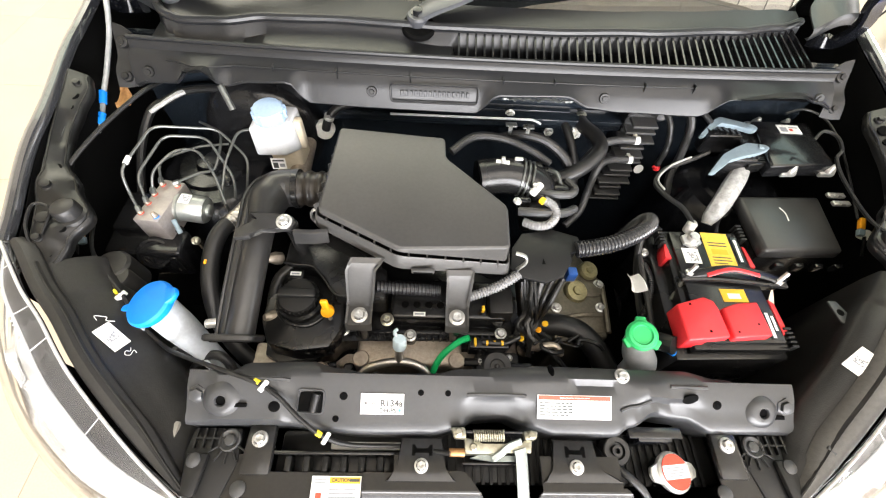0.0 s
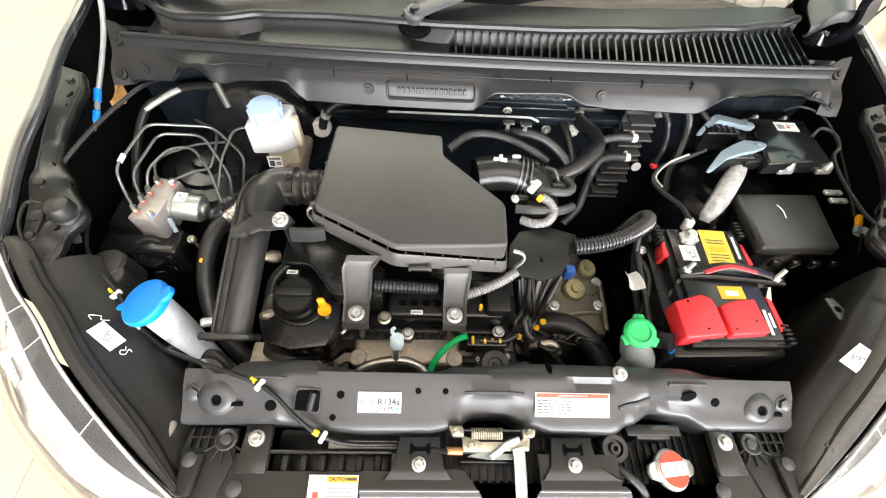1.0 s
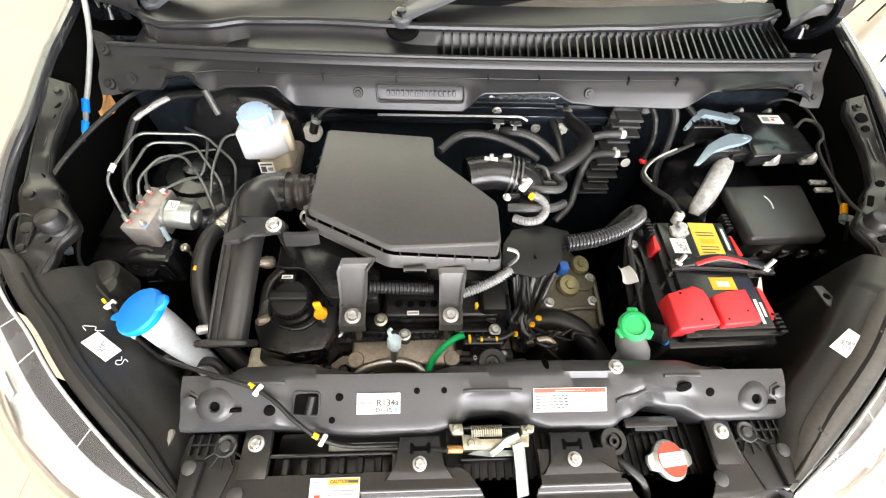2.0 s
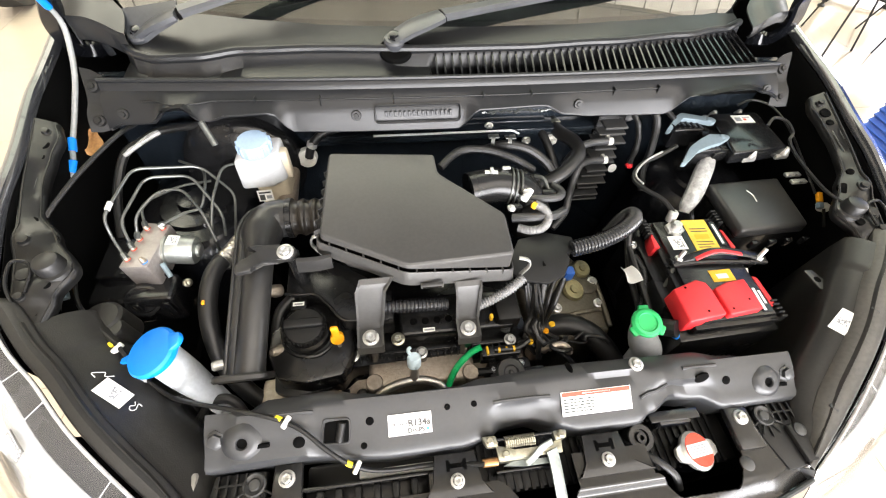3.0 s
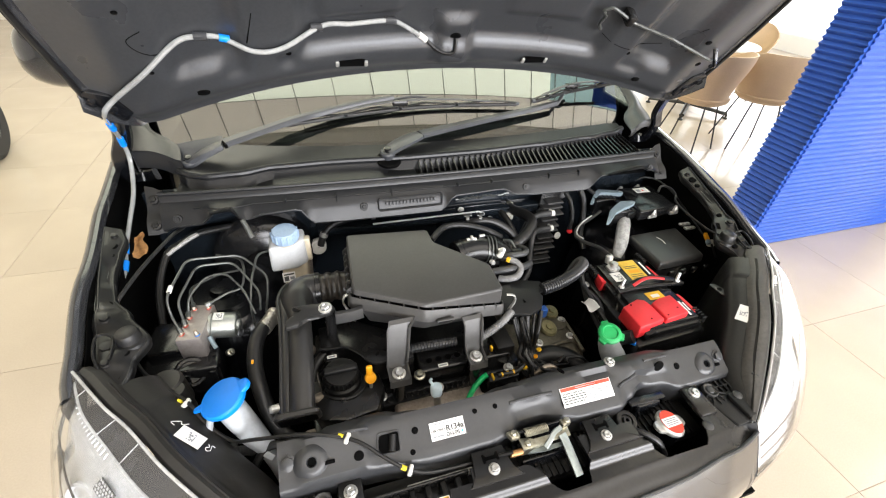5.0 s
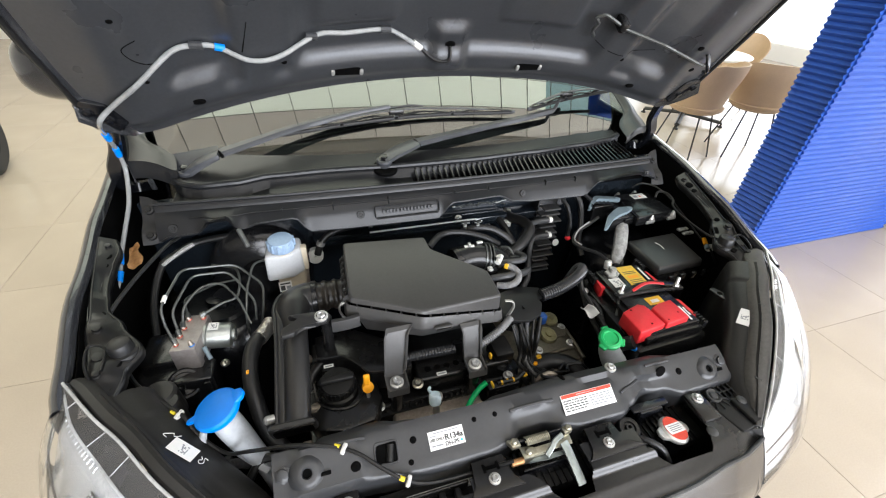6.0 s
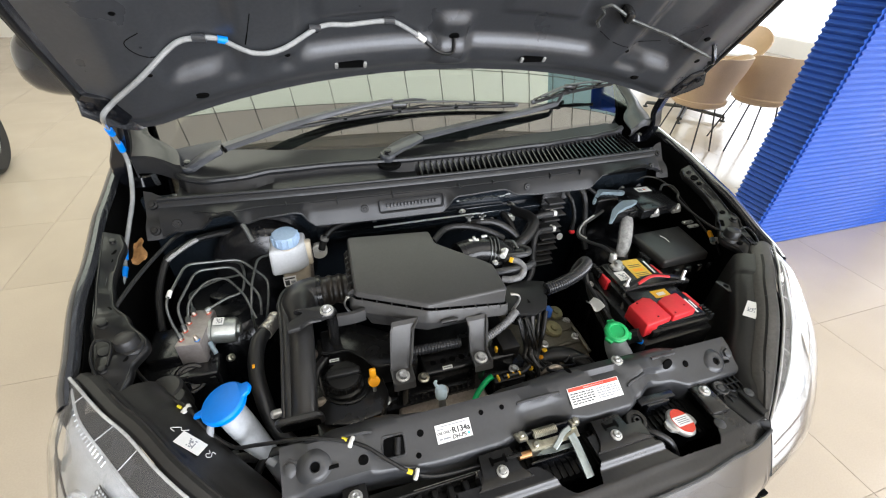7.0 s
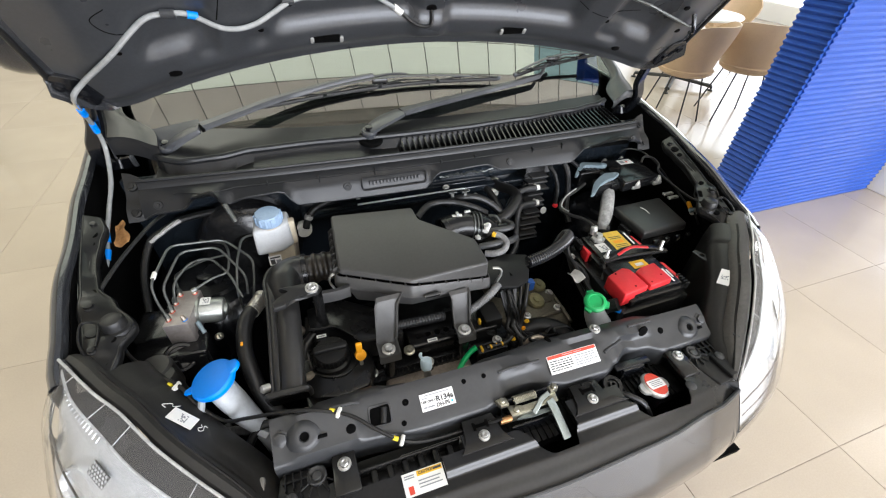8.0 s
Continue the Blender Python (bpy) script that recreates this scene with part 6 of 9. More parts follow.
box(bm, (-0.182, 0.358, 0.675), (0.035, 0.44, 0.722), 0.008, 3)
coil = part("coil_cover", bm, PLASTIC_SMOOTH, engine)
# black discs stand in for the shade inside the coil holes
for i in range(5):
    bm = bmesh.new()
    lathe(bm, (-0.155 + 0.022 * i, 0.385, 0.7222), (0, 0, 1), [(0, 0.0008), (0.006, 0.0008), (0.007, 0)], 14)
    part("coil_hole_disc", bm, DARK, coil)
bm = bmesh.new()
box(bm, (0.0, 0.362, 0.70), (0.045, 0.42, 0.742), 0.006)
part("connector_box", bm, PLASTIC, engine)
bm = bmesh.new()
box(bm, (-0.014, 0.368, 0.728), (-0.008, 0.378, 0.742), 0.002)
part("yellow_lock", bm, YELLOW, engine)
sticker(engine, basis((-0.128, 0.3665, 0.7215), (1, 0, 0), (0, 1, 0.15)), 0.022, 0.008, [(0.1, 0.3, 0.8, 0.4, GREYINK)], name="coil_label")
# timing cover, oil filler
bm = bmesh.new()
prism(bm, [(-0.41, 0.46), (-0.415, 0.35), (-0.395, 0.305), (-0.345, 0.292), (-0.285, 0.30), (-0.262, 0.345), (-0.27, 0.40), (-0.30, 0.44)], 0.665, 0.718, 0.008)
timing = part("timing_cover", bm, PLASTIC_SMOOTH, engine)
bm = bmesh.new()
tube(bm, [(-0.395, 0.42, 0.719), (-0.388, 0.37, 0.719), (-0.365, 0.345, 0.719), (-0.325, 0.34, 0.719), (-0.295, 0.37, 0.719), (-0.29, 0.41, 0.719)], 0.004, 8, 5)
part("cover_bead", bm, PLASTIC_SMOOTH, timing)
filler = part("filler_neck", lathe(bmesh.new(), (-0.347, 0.384, 0.715), (0, 0, 1), [(0.042, 0), (0.040, 0.014), (0.036, 0.018), (0.0, 0.018)], 32), PLASTIC_SMOOTH, engine)
bm = bmesh.new()
lathe(bm, (-0.347, 0.384, 0.733), (0, -0.06, 1), [(0.035, 0), (0.035, 0.016), (0.032, 0.021), (0.028, 0.022), (0.0, 0.021)], 36)
oc = part("oil_cap", bm, PLASTIC, engine, "ribbed black oil filler cap")
bm = bmesh.new()
box(bm, (-0.381, 0.376, 0.752), (-0.313, 0.393, 0.7645), 0.004, 3)
part("cap_grip", bm, PLASTIC, oc)
for i in range(28):
    a = 2 * math.pi * i / 28
    bm = bmesh.new()
    cyl(bm, (-0.347 + 0.0352 * math.cos(a), 0.384 + 0.0352 * math.sin(a), 0.736), (-0.347 + 0.0352 * math.cos(a), 0.384 + 0.0352 * math.sin(a), 0.750), 0.0016, seg=6)
    part("cap_rib", bm, PLASTIC, oc)
bm = bmesh.new()
box(bm, (-0.376, 0.420, 0.70), (-0.346, 0.442, 0.7455), 0.004)
part("label_pad", bm, PLASTIC_SMOOTH, engine)
sticker(engine, basis((-0.361, 0.431, 0.7458), (1, 0, 0), (0, 1, 0)), 0.020, 0.008, [(0.15, 0.25, 0.7, 0.4, GREYINK)], name="cover_label")
bm = bmesh.new()
prism(bm, [(-0.385, 0.515), (-0.384, 0.452), (-0.366, 0.446), (-0.330, 0.446), (-0.306, 0.420), (-0.280, 0.385), (-0.19, 0.380), (-0.19, 0.44), (-0.30, 0.52)], 0.69, 0.753, 0.005)
part("breather_cover", bm, PLASTIC_SMOOTH, engine)
bm = bmesh.new()
tube(bm, bent([(-0.385, 0.451, 0.753), (-0.366, 0.446, 0.753), (-0.330, 0.446, 0.753), (-0.306, 0.420, 0.753), (-0.280, 0.385, 0.753), (-0.20, 0.380, 0.753)], 0.012), 0.003, 8, soft=False)
part("breather_edge", bm, PLASTIC_SMOOTH, engine)
dip = thing("dipstick", (-0.29, 0.354, 0.70), "orange-yellow oil dipstick handle", "dipstick")
bm = bmesh.new()
tube(bm, [(-0.290, 0.352, 0.68), (-0.290, 0.357, 0.750)], 0.004, 8, 2)
part("stem", bm, STEEL, dip)
bm = bmesh.new()
box(bm, (-0.2975, 0.354, 0.742), (-0.2845, 0.362, 0.784), 0.003, 3)
lathe(bm, (-0.290, 0.356, 0.748), (0.2, -1, 0.5), [(0.0115, -0.004), (0.012, 0), (0.0115, 0.005), (0, 0.006)], 16)
part("handle", bm, ORANGE, dip)
for x, y, z in ((-0.374, 0.326, 0.706), (-0.27, 0.346, 0.690), (-0.144, 0.340, 0.686), (0.028, 0.346, 0.690)):
    bolt(engine, (x, y, z - 0.004), (0, -0.1, 1), 0.0085)
    bm = bmesh.new()
    cyl(bm, (x, y, z - 0.05), (x, y, z - 0.006), 0.012, seg=16)
    part("bolt_boss", bm, PLASTIC_SMOOTH, engine)
bm = bmesh.new()
box(bm, (-0.435, 0.27, 0.60), (-0.38, 0.33, 0.66), 0.008)
part("side_casting", bm, ALU, engine)
# small fittings along the front of the engine
for i, (x, y, z, r, h, mat_) in enumerate(((-0.30, 0.285, 0.645, 0.010, 0.035, ALU), (-0.33, 0.280, 0.64, 0.008, 0.03, STEEL), (-0.26, 0.29, 0.63, 0.009, 0.03, PLASTIC), (-0.10, 0.275, 0.63, 0.010, 0.03, STEEL), (-0.06, 0.272, 0.635, 0.007, 0.03, ALU), (-0.205, 0.272, 0.64, 0.008, 0.025, STEEL))):
    bm = bmesh.new()
    lathe(bm, (x, y, z), (0.1 * (i % 3 - 1), -0.25, 1), [(r * 1.3, -0.06), (r * 1.3, 0), (r, 0.004), (r, h), (r * 0.6, h + 0.003), (0, h + 0.003)], 12)
    part("stud", bm, mat_, engine)
for i, (a, b, r, mat_) in enumerate((((-0.36, 0.29, 0.655), (-0.28, 0.29, 0.655), 0.006, PLASTIC_SMOOTH), ((-0.35, 0.278, 0.63), (-0.24, 0.275, 0.63), 0.008, PLASTIC), ((-0.05, 0.30, 0.655), (0.04, 0.31, 0.655), 0.008, PLASTIC))):
    bm = bmesh.new()
    tube(bm, [a, (V(a) + V(b)) / 2 + V((0, -0.006, 0.004)), b], r, 8, 4)
    part("rail", bm, mat_, engine)

# vacuum pump and harness connector
pump = thing("vacuum_pump", (0.02, 0.285, 0.60), "dark cast vacuum pump with a round ribbed cover", "pump")
bm = bmesh.new()
box(bm, (-0.02, 0.265, 0.60), (0.065, 0.32, 0.662), 0.008)
part("housing", bm, PLASTIC, pump)
bm = bmesh.new()
lathe(bm, (0.020, 0.290, 0.655), (0, -0.15, 1), [(0.028, 0), (0.028, 0.014), (0.025, 0.018), (0.014, 0.018), (0.012, 0.015), (0.005, 0.015), (0.003, 0.018), (0, 0.018)], 30)
part("cover", bm, PLASTIC_GREY, pump)
for a in (40, 160, 280):
    bolt(pump, (0.020 + 0.033 * math.cos(radians(a)), 0.290 + 0.026 * math.sin(radians(a)), 0.662), (0, 0, 1), 0.005)
bm = bmesh.new()
box(bm, (0.045, 0.270, 0.655), (0.085, 0.295, 0.672), 0.003)
part("bracket", bm, PLASTIC_SMOOTH, pump)
plug = thing("sensor_plug", (0.0, 0.33, 0.66), "black sensor plug marked with yellow tape", "connector")
bm = bmesh.new()
box(bm, (-0.035, 0.312, 0.66), (0.04, 0.332, 0.700), 0.004)
part("body", bm, PLASTIC_SMOOTH, plug)
bm = bmesh.new()
box(bm, (-0.026, 0.314, 0.695), (-0.021, 0.330, 0.706), 0.002)
part("yellow_clip", bm, YELLOW, plug)
bm = bmesh.new()
tube(bm, [(-0.010, 0.322, 0.702), (0.012, 0.320, 0.704), (0.036, 0.322, 0.702), (0.06, 0.335, 0.70)], 0.005, 8, 4)
part("lead", bm, CABLE, plug)
for t in (-0.004, 0.010, 0.024):
    bm = bmesh.new()
    tube(bm, [(t, 0.3205, 0.7035), (t + 0.004, 0.3205, 0.7035)], 0.0053, 8, 2)
    part("yellow_tape", bm, YELLOW, plug)
bm = bmesh.new()
tube(bm, [(-0.034, 0.330, 0.703), (-0.052, 0.325, 0.695), (-0.078, 0.308, 0.683), (-0.095, 0.288, 0.668), (-0.103, 0.268, 0.65)], 0.0062, 10, 6)
solo("green_lead", bm, make("bright green sleeve", (0.0, 0.42, 0.12), 0.4), "bright green sleeved lead in front of the engine", "lead")

# air-conditioning pipe with its service port
acp = thing("refrigerant_pipe", (-0.16, 0.28, 0.66), "bent aluminium refrigerant pipe with a pale blue port cap", "pipe")
bm = bmesh.new()
tube(bm, [(-0.240, 0.262, 0.655), (-0.222, 0.274, 0.678), (-0.188, 0.284, 0.688), (-0.15, 0.286, 0.690), (-0.122, 0.278, 0.686), (-0.108, 0.264, 0.672), (-0.104, 0.25, 0.64)], 0.0075, 12, 6)
part("pipe", bm, ALUPIPE, acp)
bm = bmesh.new()
cyl(bm, (-0.162, 0.288, 0.690), (-0.161, 0.304, 0.718), 0.008, seg=14)
part("port", bm, ALUPIPE, acp)
bm = bmesh.new()
lathe(bm, (-0.161, 0.305, 0.712), (0.02, 0.35, 1), [(0.011, 0), (0.0125, 0.004), (0.0125, 0.020), (0.010, 0.024), (0, 0.024)], 20)
tube(bm, [(-0.166, 0.316, 0.734), (-0.170, 0.324, 0.736), (-0.166, 0.330, 0.734)], 0.0035, 6, 4)
part("port_cap", bm, LIGHTBLUE, acp)

# ---- air filter housing ----
LID = [(-0.292, 0.676), (-0.089, 0.670), (-0.087, 0.617), (0.022, 0.507), (0.019, 0.419), (-0.162, 0.404), (-0.301, 0.477)]
LID_EDGE = rounded(LID, 0.009)


def grown(outline, d):
    cx, cy = sum(p[0] for p in outline) / len(outline), sum(p[1] for p in outline) / len(outline)
    return [(x + d * (x - cx) / math.hypot(x - cx, y - cy), y + d * (y - cy) / math.hypot(x - cx, y - cy)) for x, y in outline]


def lid_z(x, y):
    return 0.880 - 0.045 * (x + 0.14)


def rim_z(x, y):
    return 0.874 - 0.23 * max(0, x + 0.163) - 0.12 * max(0, y - 0.48)


def lid_ring(d, f):
    return [V((x, y, f(x, y))) for x, y in grown(LID_EDGE, d)]


airbox = thing("air_filter_housing", (-0.14, 0.52, 0.70), "large satin black air filter housing over the engine", "air filter")
bm = bmesh.new()
loft(bm, [lid_ring(0.001, rim_z), lid_ring(0.0, lambda x, y: max(rim_z(x, y) + 0.001, lid_z(x, y) - 0.005)), lid_ring(-0.0015, lambda x, y: lid_z(x, y) - 0.0018), lid_ring(-0.005, lid_z)])
lid = part("lid", bm, AIRBOX, airbox, sharp=15)
# near-black ring paints the shaded gap between lid and tray
bm = bmesh.new()
loft(bm, [lid_ring(-0.002, lambda x, y: rim_z(x, y) - 0.020), lid_ring(-0.002, lambda x, y: rim_z(x, y) + 0.001)])
part("lid_gap_shade", bm, DARK, airbox)
bm = bmesh.new()
loft(bm, [lid_ring(d, lambda x, y, h=h: rim_z(x, y) - h) for d, h in ((0.0050, 0.0035), (0.0068, 0.0025), (0.0084, 0.0042), (0.0130, 0.0310), (0.0110, 0.0335), (-0.006, 0.0335), (0.0040, 0.0200))], around=True)
tray = part("tray_rim", bm, AIRBOX, airbox, sharp=40)
bm = bmesh.new()
loft(bm, [lid_ring(-0.006, lambda x, y: rim_z(x, y) - 0.030), lid_ring(-0.012, lambda x, y: rim_z(x, y) - 0.050), lid_ring(-0.030, lambda x, y: 0.777), lid_ring(-0.050, lambda x, y: 0.768)])
part("tray_bowl", bm, AIRBOX, airbox)
for (a, b), n in (((LID[6], LID[5]), 5), ((LID[5], LID[4]), 6)):
    for k in range(n):
        t = (k + 0.5) / n
        x, y = a[0] + (b[0] - a[0]) * t, a[1] + (b[1] - a[1]) * t
        z = rim_z(x, y)
        bm = bmesh.new()
        box(bm, (x - 0.0013, y - 0.0075, z - 0.012), (x + 0.0013, y + 0.002, z - 0.002))
        part("lid_rib", bm, AIRBOX, lid)
for k in range(7):
    t = (k + 0.6) / 7.4
    x, y = LID[6][0] + (LID[0][0] - LID[6][0]) * t, LID[6][1] + (LID[0][1] - LID[6][1]) * t
    z = rim_z(x, y)
    bm = bmesh.new()
    prism(bm, [(x - 0.012, y - 0.001), (x + 0.002, y - 0.001), (x + 0.002, y + 0.001), (x - 0.012, y + 0.001)], z - 0.010, lambda px, py, x=x, z=z: z + 0.002 + 1.6 * max(0, px - x + 0.010) * 0.5)
    part("side_fin", bm, AIRBOX, lid)
bm = bmesh.new()
box(bm, (-0.142, 0.3845, 0.838), (-0.104, 0.392, 0.8465), 0.002)
part("tray_catch", bm, AIRBOX, tray)
# near-black strip paints the shade in the catch slot
bm = bmesh.new()
box(bm, (-0.139, 0.3835, 0.8405), (-0.107, 0.386, 0.8440), 0.001)
part("catch_slot_shade", bm, DARK, tray)
for x0, x1, y0, ztop, zfoot, w0, w1 in ((-0.213, -0.232, 0.400, 0.849, 0.752, 0.0275, 0.0225), (-0.060, -0.061, 0.396, 0.824, 0.752, 0.0240, 0.0205)):
    bm = bmesh.new()

    def leg(u, v, x0=x0, x1=x1, y0=y0, ztop=ztop, zfoot=zfoot, w0=w0, w1=w1):
        pts = [(y0 + 0.004, ztop + 0.004), (y0 - 0.004, ztop), (y0 - 0.008, ztop - 0.006), (0.376, zfoot + 0.026), (0.3695, zfoot + 0.006), (0.364, zfoot), (0.330, zfoot - 0.002), (0.326, zfoot - 0.012)]
        y, z = pts[v]
        k = min(1, v / 3.5)
        lip = 1.0 if abs(u) > 0.93 else 0.0
        tall = (0.2, 0.7, 1, 1, 1, 1, 0.7, 0.2)[v] * lip
        return (x0 + (x1 - x0) * k + u * (w0 + (w1 - w0) * k), y - 0.008 * tall * (v < 5), z + 0.010 * tall * (v >= 4) + 0.003 * tall * (v < 4))
    sheet(bm, leg, [-1, -0.95, -0.91, 0.91, 0.95, 1], list(range(8)), 0.003)
    part("support_leg", bm, AIRBOX, airbox, sharp=25)
    bolt(airbox, (x1, 0.346, zfoot + 0.004), (0, -0.1, 1), 0.0105)
    bm = bmesh.new()
    cyl(bm, (x1, 0.346, 0.67), (x1, 0.346, zfoot - 0.004), 0.014, seg=16)
    part("leg_post", bm, PLASTIC_SMOOTH, airbox)
bolt(engine, (-0.186, 0.352, 0.726), (0, -0.1, 1), 0.009, ZINC)
for p, d in (((-0.308, 0.498, 0.838), (-1, -0.3, 0)), ((0.040, 0.425, 0.825), (1, -0.3, 0))):
    bm = bmesh.new()
    p, d = V(p), V(d)
    tube(bm, [p + V((0, 0, -0.03)) + d * 0.004, p + d * 0.014, p + V((0, 0, 0.018)) + d * 0.010, p + V((0, 0, 0.020)) - d * 0.006], 0.0045, 8, 5, flat=0.5)
    part("wire_clip", bm, STEEL, airbox)
# side louvres at the left flank
bm = bmesh.new()
SB = [(-0.342, 0.446), (-0.328, 0.4455), (-0.308, 0.446), (-0.285, 0.450)]
loft(bm, [[V((x, y + dy, z)) for x, y in SB] + [V((x, y + dy + 0.003, z)) for x, y in SB[::-1]] for dy, z in ((-0.006, 0.834), (-0.003, 0.846), (0.000, 0.856), (0.004, 0.858))])
part("side_bracket", bm, DUCTBLACK, airbox)

# ---- intake duct ----
duct = thing("intake_duct", (-0.42, 0.45, 0.70), "bent matt black intake duct with a ribbed neck", "duct")
bm = bmesh.new()
tube(bm, [(-0.425, 0.300, 0.758), (-0.420, 0.37, 0.786), (-0.416, 0.44, 0.809), (-0.417, 0.500, 0.814), (-0.420, 0.545, 0.812), (-0.412, 0.575, 0.810), (-0.392, 0.586, 0.808), (-0.374, 0.586, 0.808)], lambda q: 0.0238 + 0.0125 * ramp01(q, 0.36, 0.62), 28, 7)
body = part("duct_body", bm, DUCTBLACK, duct, sharp=60)
bm = bmesh.new()
tube(bm, [(-0.450, 0.300, 0.752), (-0.446, 0.37, 0.781), (-0.443, 0.45, 0.806), (-0.444, 0.510, 0.814), (-0.448, 0.552, 0.814), (-0.438, 0.586, 0.812), (-0.415, 0.606, 0.808)], 0.0135, 14, 7)
part("resonator", bm, DUCTBLACK, duct)
bm = bmesh.new()
tube(bm, [(-0.461, 0.300, 0.762), (-0.457, 0.37, 0.791), (-0.454, 0.45, 0.816), (-0.456, 0.510, 0.824), (-0.459, 0.552, 0.824), (-0.447, 0.592, 0.822), (-0.420, 0.613, 0.818)], 0.0034, 8, 7)
part("resonator_seam", bm, DUCTBLACK, duct)
bm = bmesh.new()
n = 60
tube(bm, [V((-0.275, 0.586, 0.808)).lerp(V((-0.386, 0.586, 0.808)), i / n) for i in range(n + 1)], lambda s: 0.0335 + 0.0022 * max(-0.6, math.sin(s * math.pi * 10)), 26, soft=False)
part("ribbed_neck", bm, make("brown-black rubber", (0.016, 0.013, 0.010), 0.35, mottle=(20, 0.2)), duct)
bm = bmesh.new()
lathe(bm, (-0.372, 0.586, 0.808), (1, 0, 0), [(0.036, -0.006), (0.038, -0.005), (0.038, 0.005), (0.036, 0.006)], 28)
part("neck_clamp", bm, PLASTIC_SMOOTH, duct)
EM = basis((-0.432, 0.299, 0.757), (1, 0, 0), (0, -0.36, 0.93))
bm = bmesh.new()
loft(bm, [[V((x * k, y * k, z)) for x, y in rounded([(-0.042, -0.032), (0.042, -0.032), (0.040, 0.031), (-0.041, 0.037)], 0.016)] for k, z in ((0.93, -0.006), (1.0, -0.003), (1.0, 0.003), (0.94, 0.006))])
rim = part("end_rim", bm, DUCTBLACK, duct, m=EM)
# near-black plate paints the darkness of the open duct end
bm = bmesh.new()
prism(bm, rounded([(-0.034, -0.026), (0.034, -0.026), (0.034, 0.020), (-0.034, 0.022)], 0.010), 0.0055, 0.0075)
part("duct_mouth_shade", bm, DARK, rim, m=EM)
bm = bmesh.new()
prism(bm, [(-0.426, 0.487), (-0.372, 0.483), (-0.348, 0.480), (-0.340, 0.467), (-0.349, 0.455), (-0.372, 0.454), (-0.398, 0.456), (-0.410, 0.448), (-0.412, 0.438), (-0.438, 0.434), (-0.440, 0.450), (-0.428, 0.462), (-0.390, 0.473), (-0.424, 0.480)], lambda x, y: 0.844 + 0.1 * (y - 0.45), lambda x, y: 0.856 + 0.1 * (y - 0.45), 0.004)
arm = part("bracket_arm", bm, DUCTBLACK, duct)
bolt(duct, (-0.360, 0.467, 0.859), (0, -0.2, 1), 0.010)
bm = bmesh.new()
cyl(bm, (-0.355, 0.48, 0.72), (-0.352, 0.47, 0.846), 0.012, seg=14)
part("bracket_post", bm, PLASTIC_SMOOTH, duct)
bm = bmesh.new()
lathe(bm, (-0.474, 0.318, 0.770), (-1, -0.3, 0.3), [(0.008, -0.01), (0.008, 0.004), (0.005, 0.007), (0, 0.007)], 12)
part("drain_plug", bm, STEEL, duct)

# coolant hose beside the duct
lh = thing("coolant_hose", (-0.49, 0.42, 0.6), "thick black coolant hose with a crimped silver sleeve", "hose")
bm = bmesh.new()
tube(bm, [(-0.480, 0.545, 0.774), (-0.504, 0.495, 0.782), (-0.512, 0.44, 0.765), (-0.503, 0.385, 0.74), (-0.485, 0.34, 0.70), (-0.445, 0.30, 0.65), (-0.39, 0.275, 0.59)], 0.0155, 14, 6)
part("rubber_hose", bm, RUBBER, lh)
bm = bmesh.new()
tube(bm, [(-0.474, 0.566, 0.772), (-0.482, 0.542, 0.776), (-0.495, 0.515, 0.780)], lambda s: 0.0165 + 0.001 * math.sin(s * 40), 14, 8)
part("crimp_sleeve", bm, ALUPIPE, lh)
bm = bmesh.new()
box(bm, (-0.516, 0.428, 0.7755), (-0.511, 0.436, 0.7800), 0.001)
part("paint_mark", bm, ORANGE, lh)
bm = bmesh.new()
tube(bm, [(-0.525, 0.26, 0.68), (-0.50, 0.285, 0.70), (-0.47, 0.285, 0.70), (-0.452, 0.265, 0.68), (-0.45, 0.24, 0.65)], 0.008, 10, 6)
solo("return_hose", bm, RUBBER, "small black rubber hose loop behind the support panel", "hose")
bm = bmesh.new()
tube(bm, [(-0.375, 0.455, 0.73), (-0.40, 0.43, 0.72), (-0.405, 0.38, 0.70), (-0.39, 0.33, 0.68), (-0.36, 0.29, 0.64), (-0.35, 0.27, 0.60)], 0.011, 12, 6)
solo("breather_hose", bm, RUBBER, "black breather hose down the timing cover", "hose")
for p in ((-0.395, 0.36, 0.71), (-0.41, 0.47, 0.735)):
    bm = bmesh.new()
    lathe(bm, p, (-0.5, -0.4, 0.6), [(0.012, -0.012), (0.013, 0), (0.009, 0.012), (0.006, 0.02), (0, 0.021)], 10)
    solo("hose_fitting", bm, ALU, "small cast metal hose fitting", "fitting")

# ---- brake hydraulics ----
absu = thing("abs_unit", (-0.62, 0.54, 0.62), "alloy anti-lock brake unit with a zinc motor can and black controller", "brake unit")
bm = bmesh.new()
prism(bm, [(-0.660, 0.505), (-0.612, 0.501), (-0.596, 0.598), (-0.640, 0.606)], 0.735, 0.799, 0.003)
part("valve_block", bm, CASTGREY, absu)
bm = bmesh.new()
lathe(bm, (-0.608, 0.562, 0.770), (1, -0.06, -0.12), [(0.029, 0), (0.030, 0.006), (0.0275, 0.008), (0.0275, 0.048), (0.025, 0.053), (0.013, 0.055), (0.013, 0.060), (0.010, 0.062), (0, 0.062)], 32)
motor = part("motor_can", bm, MOTOR, absu)
sticker(absu, basis((-0.585, 0.560, 0.7960), (1, -0.06, -0.12), (0, 1, 0)), 0.020, 0.022, code_bars(0.2, 0.85, 0.2, 0.85), name="motor_label")
bm = bmesh.new()
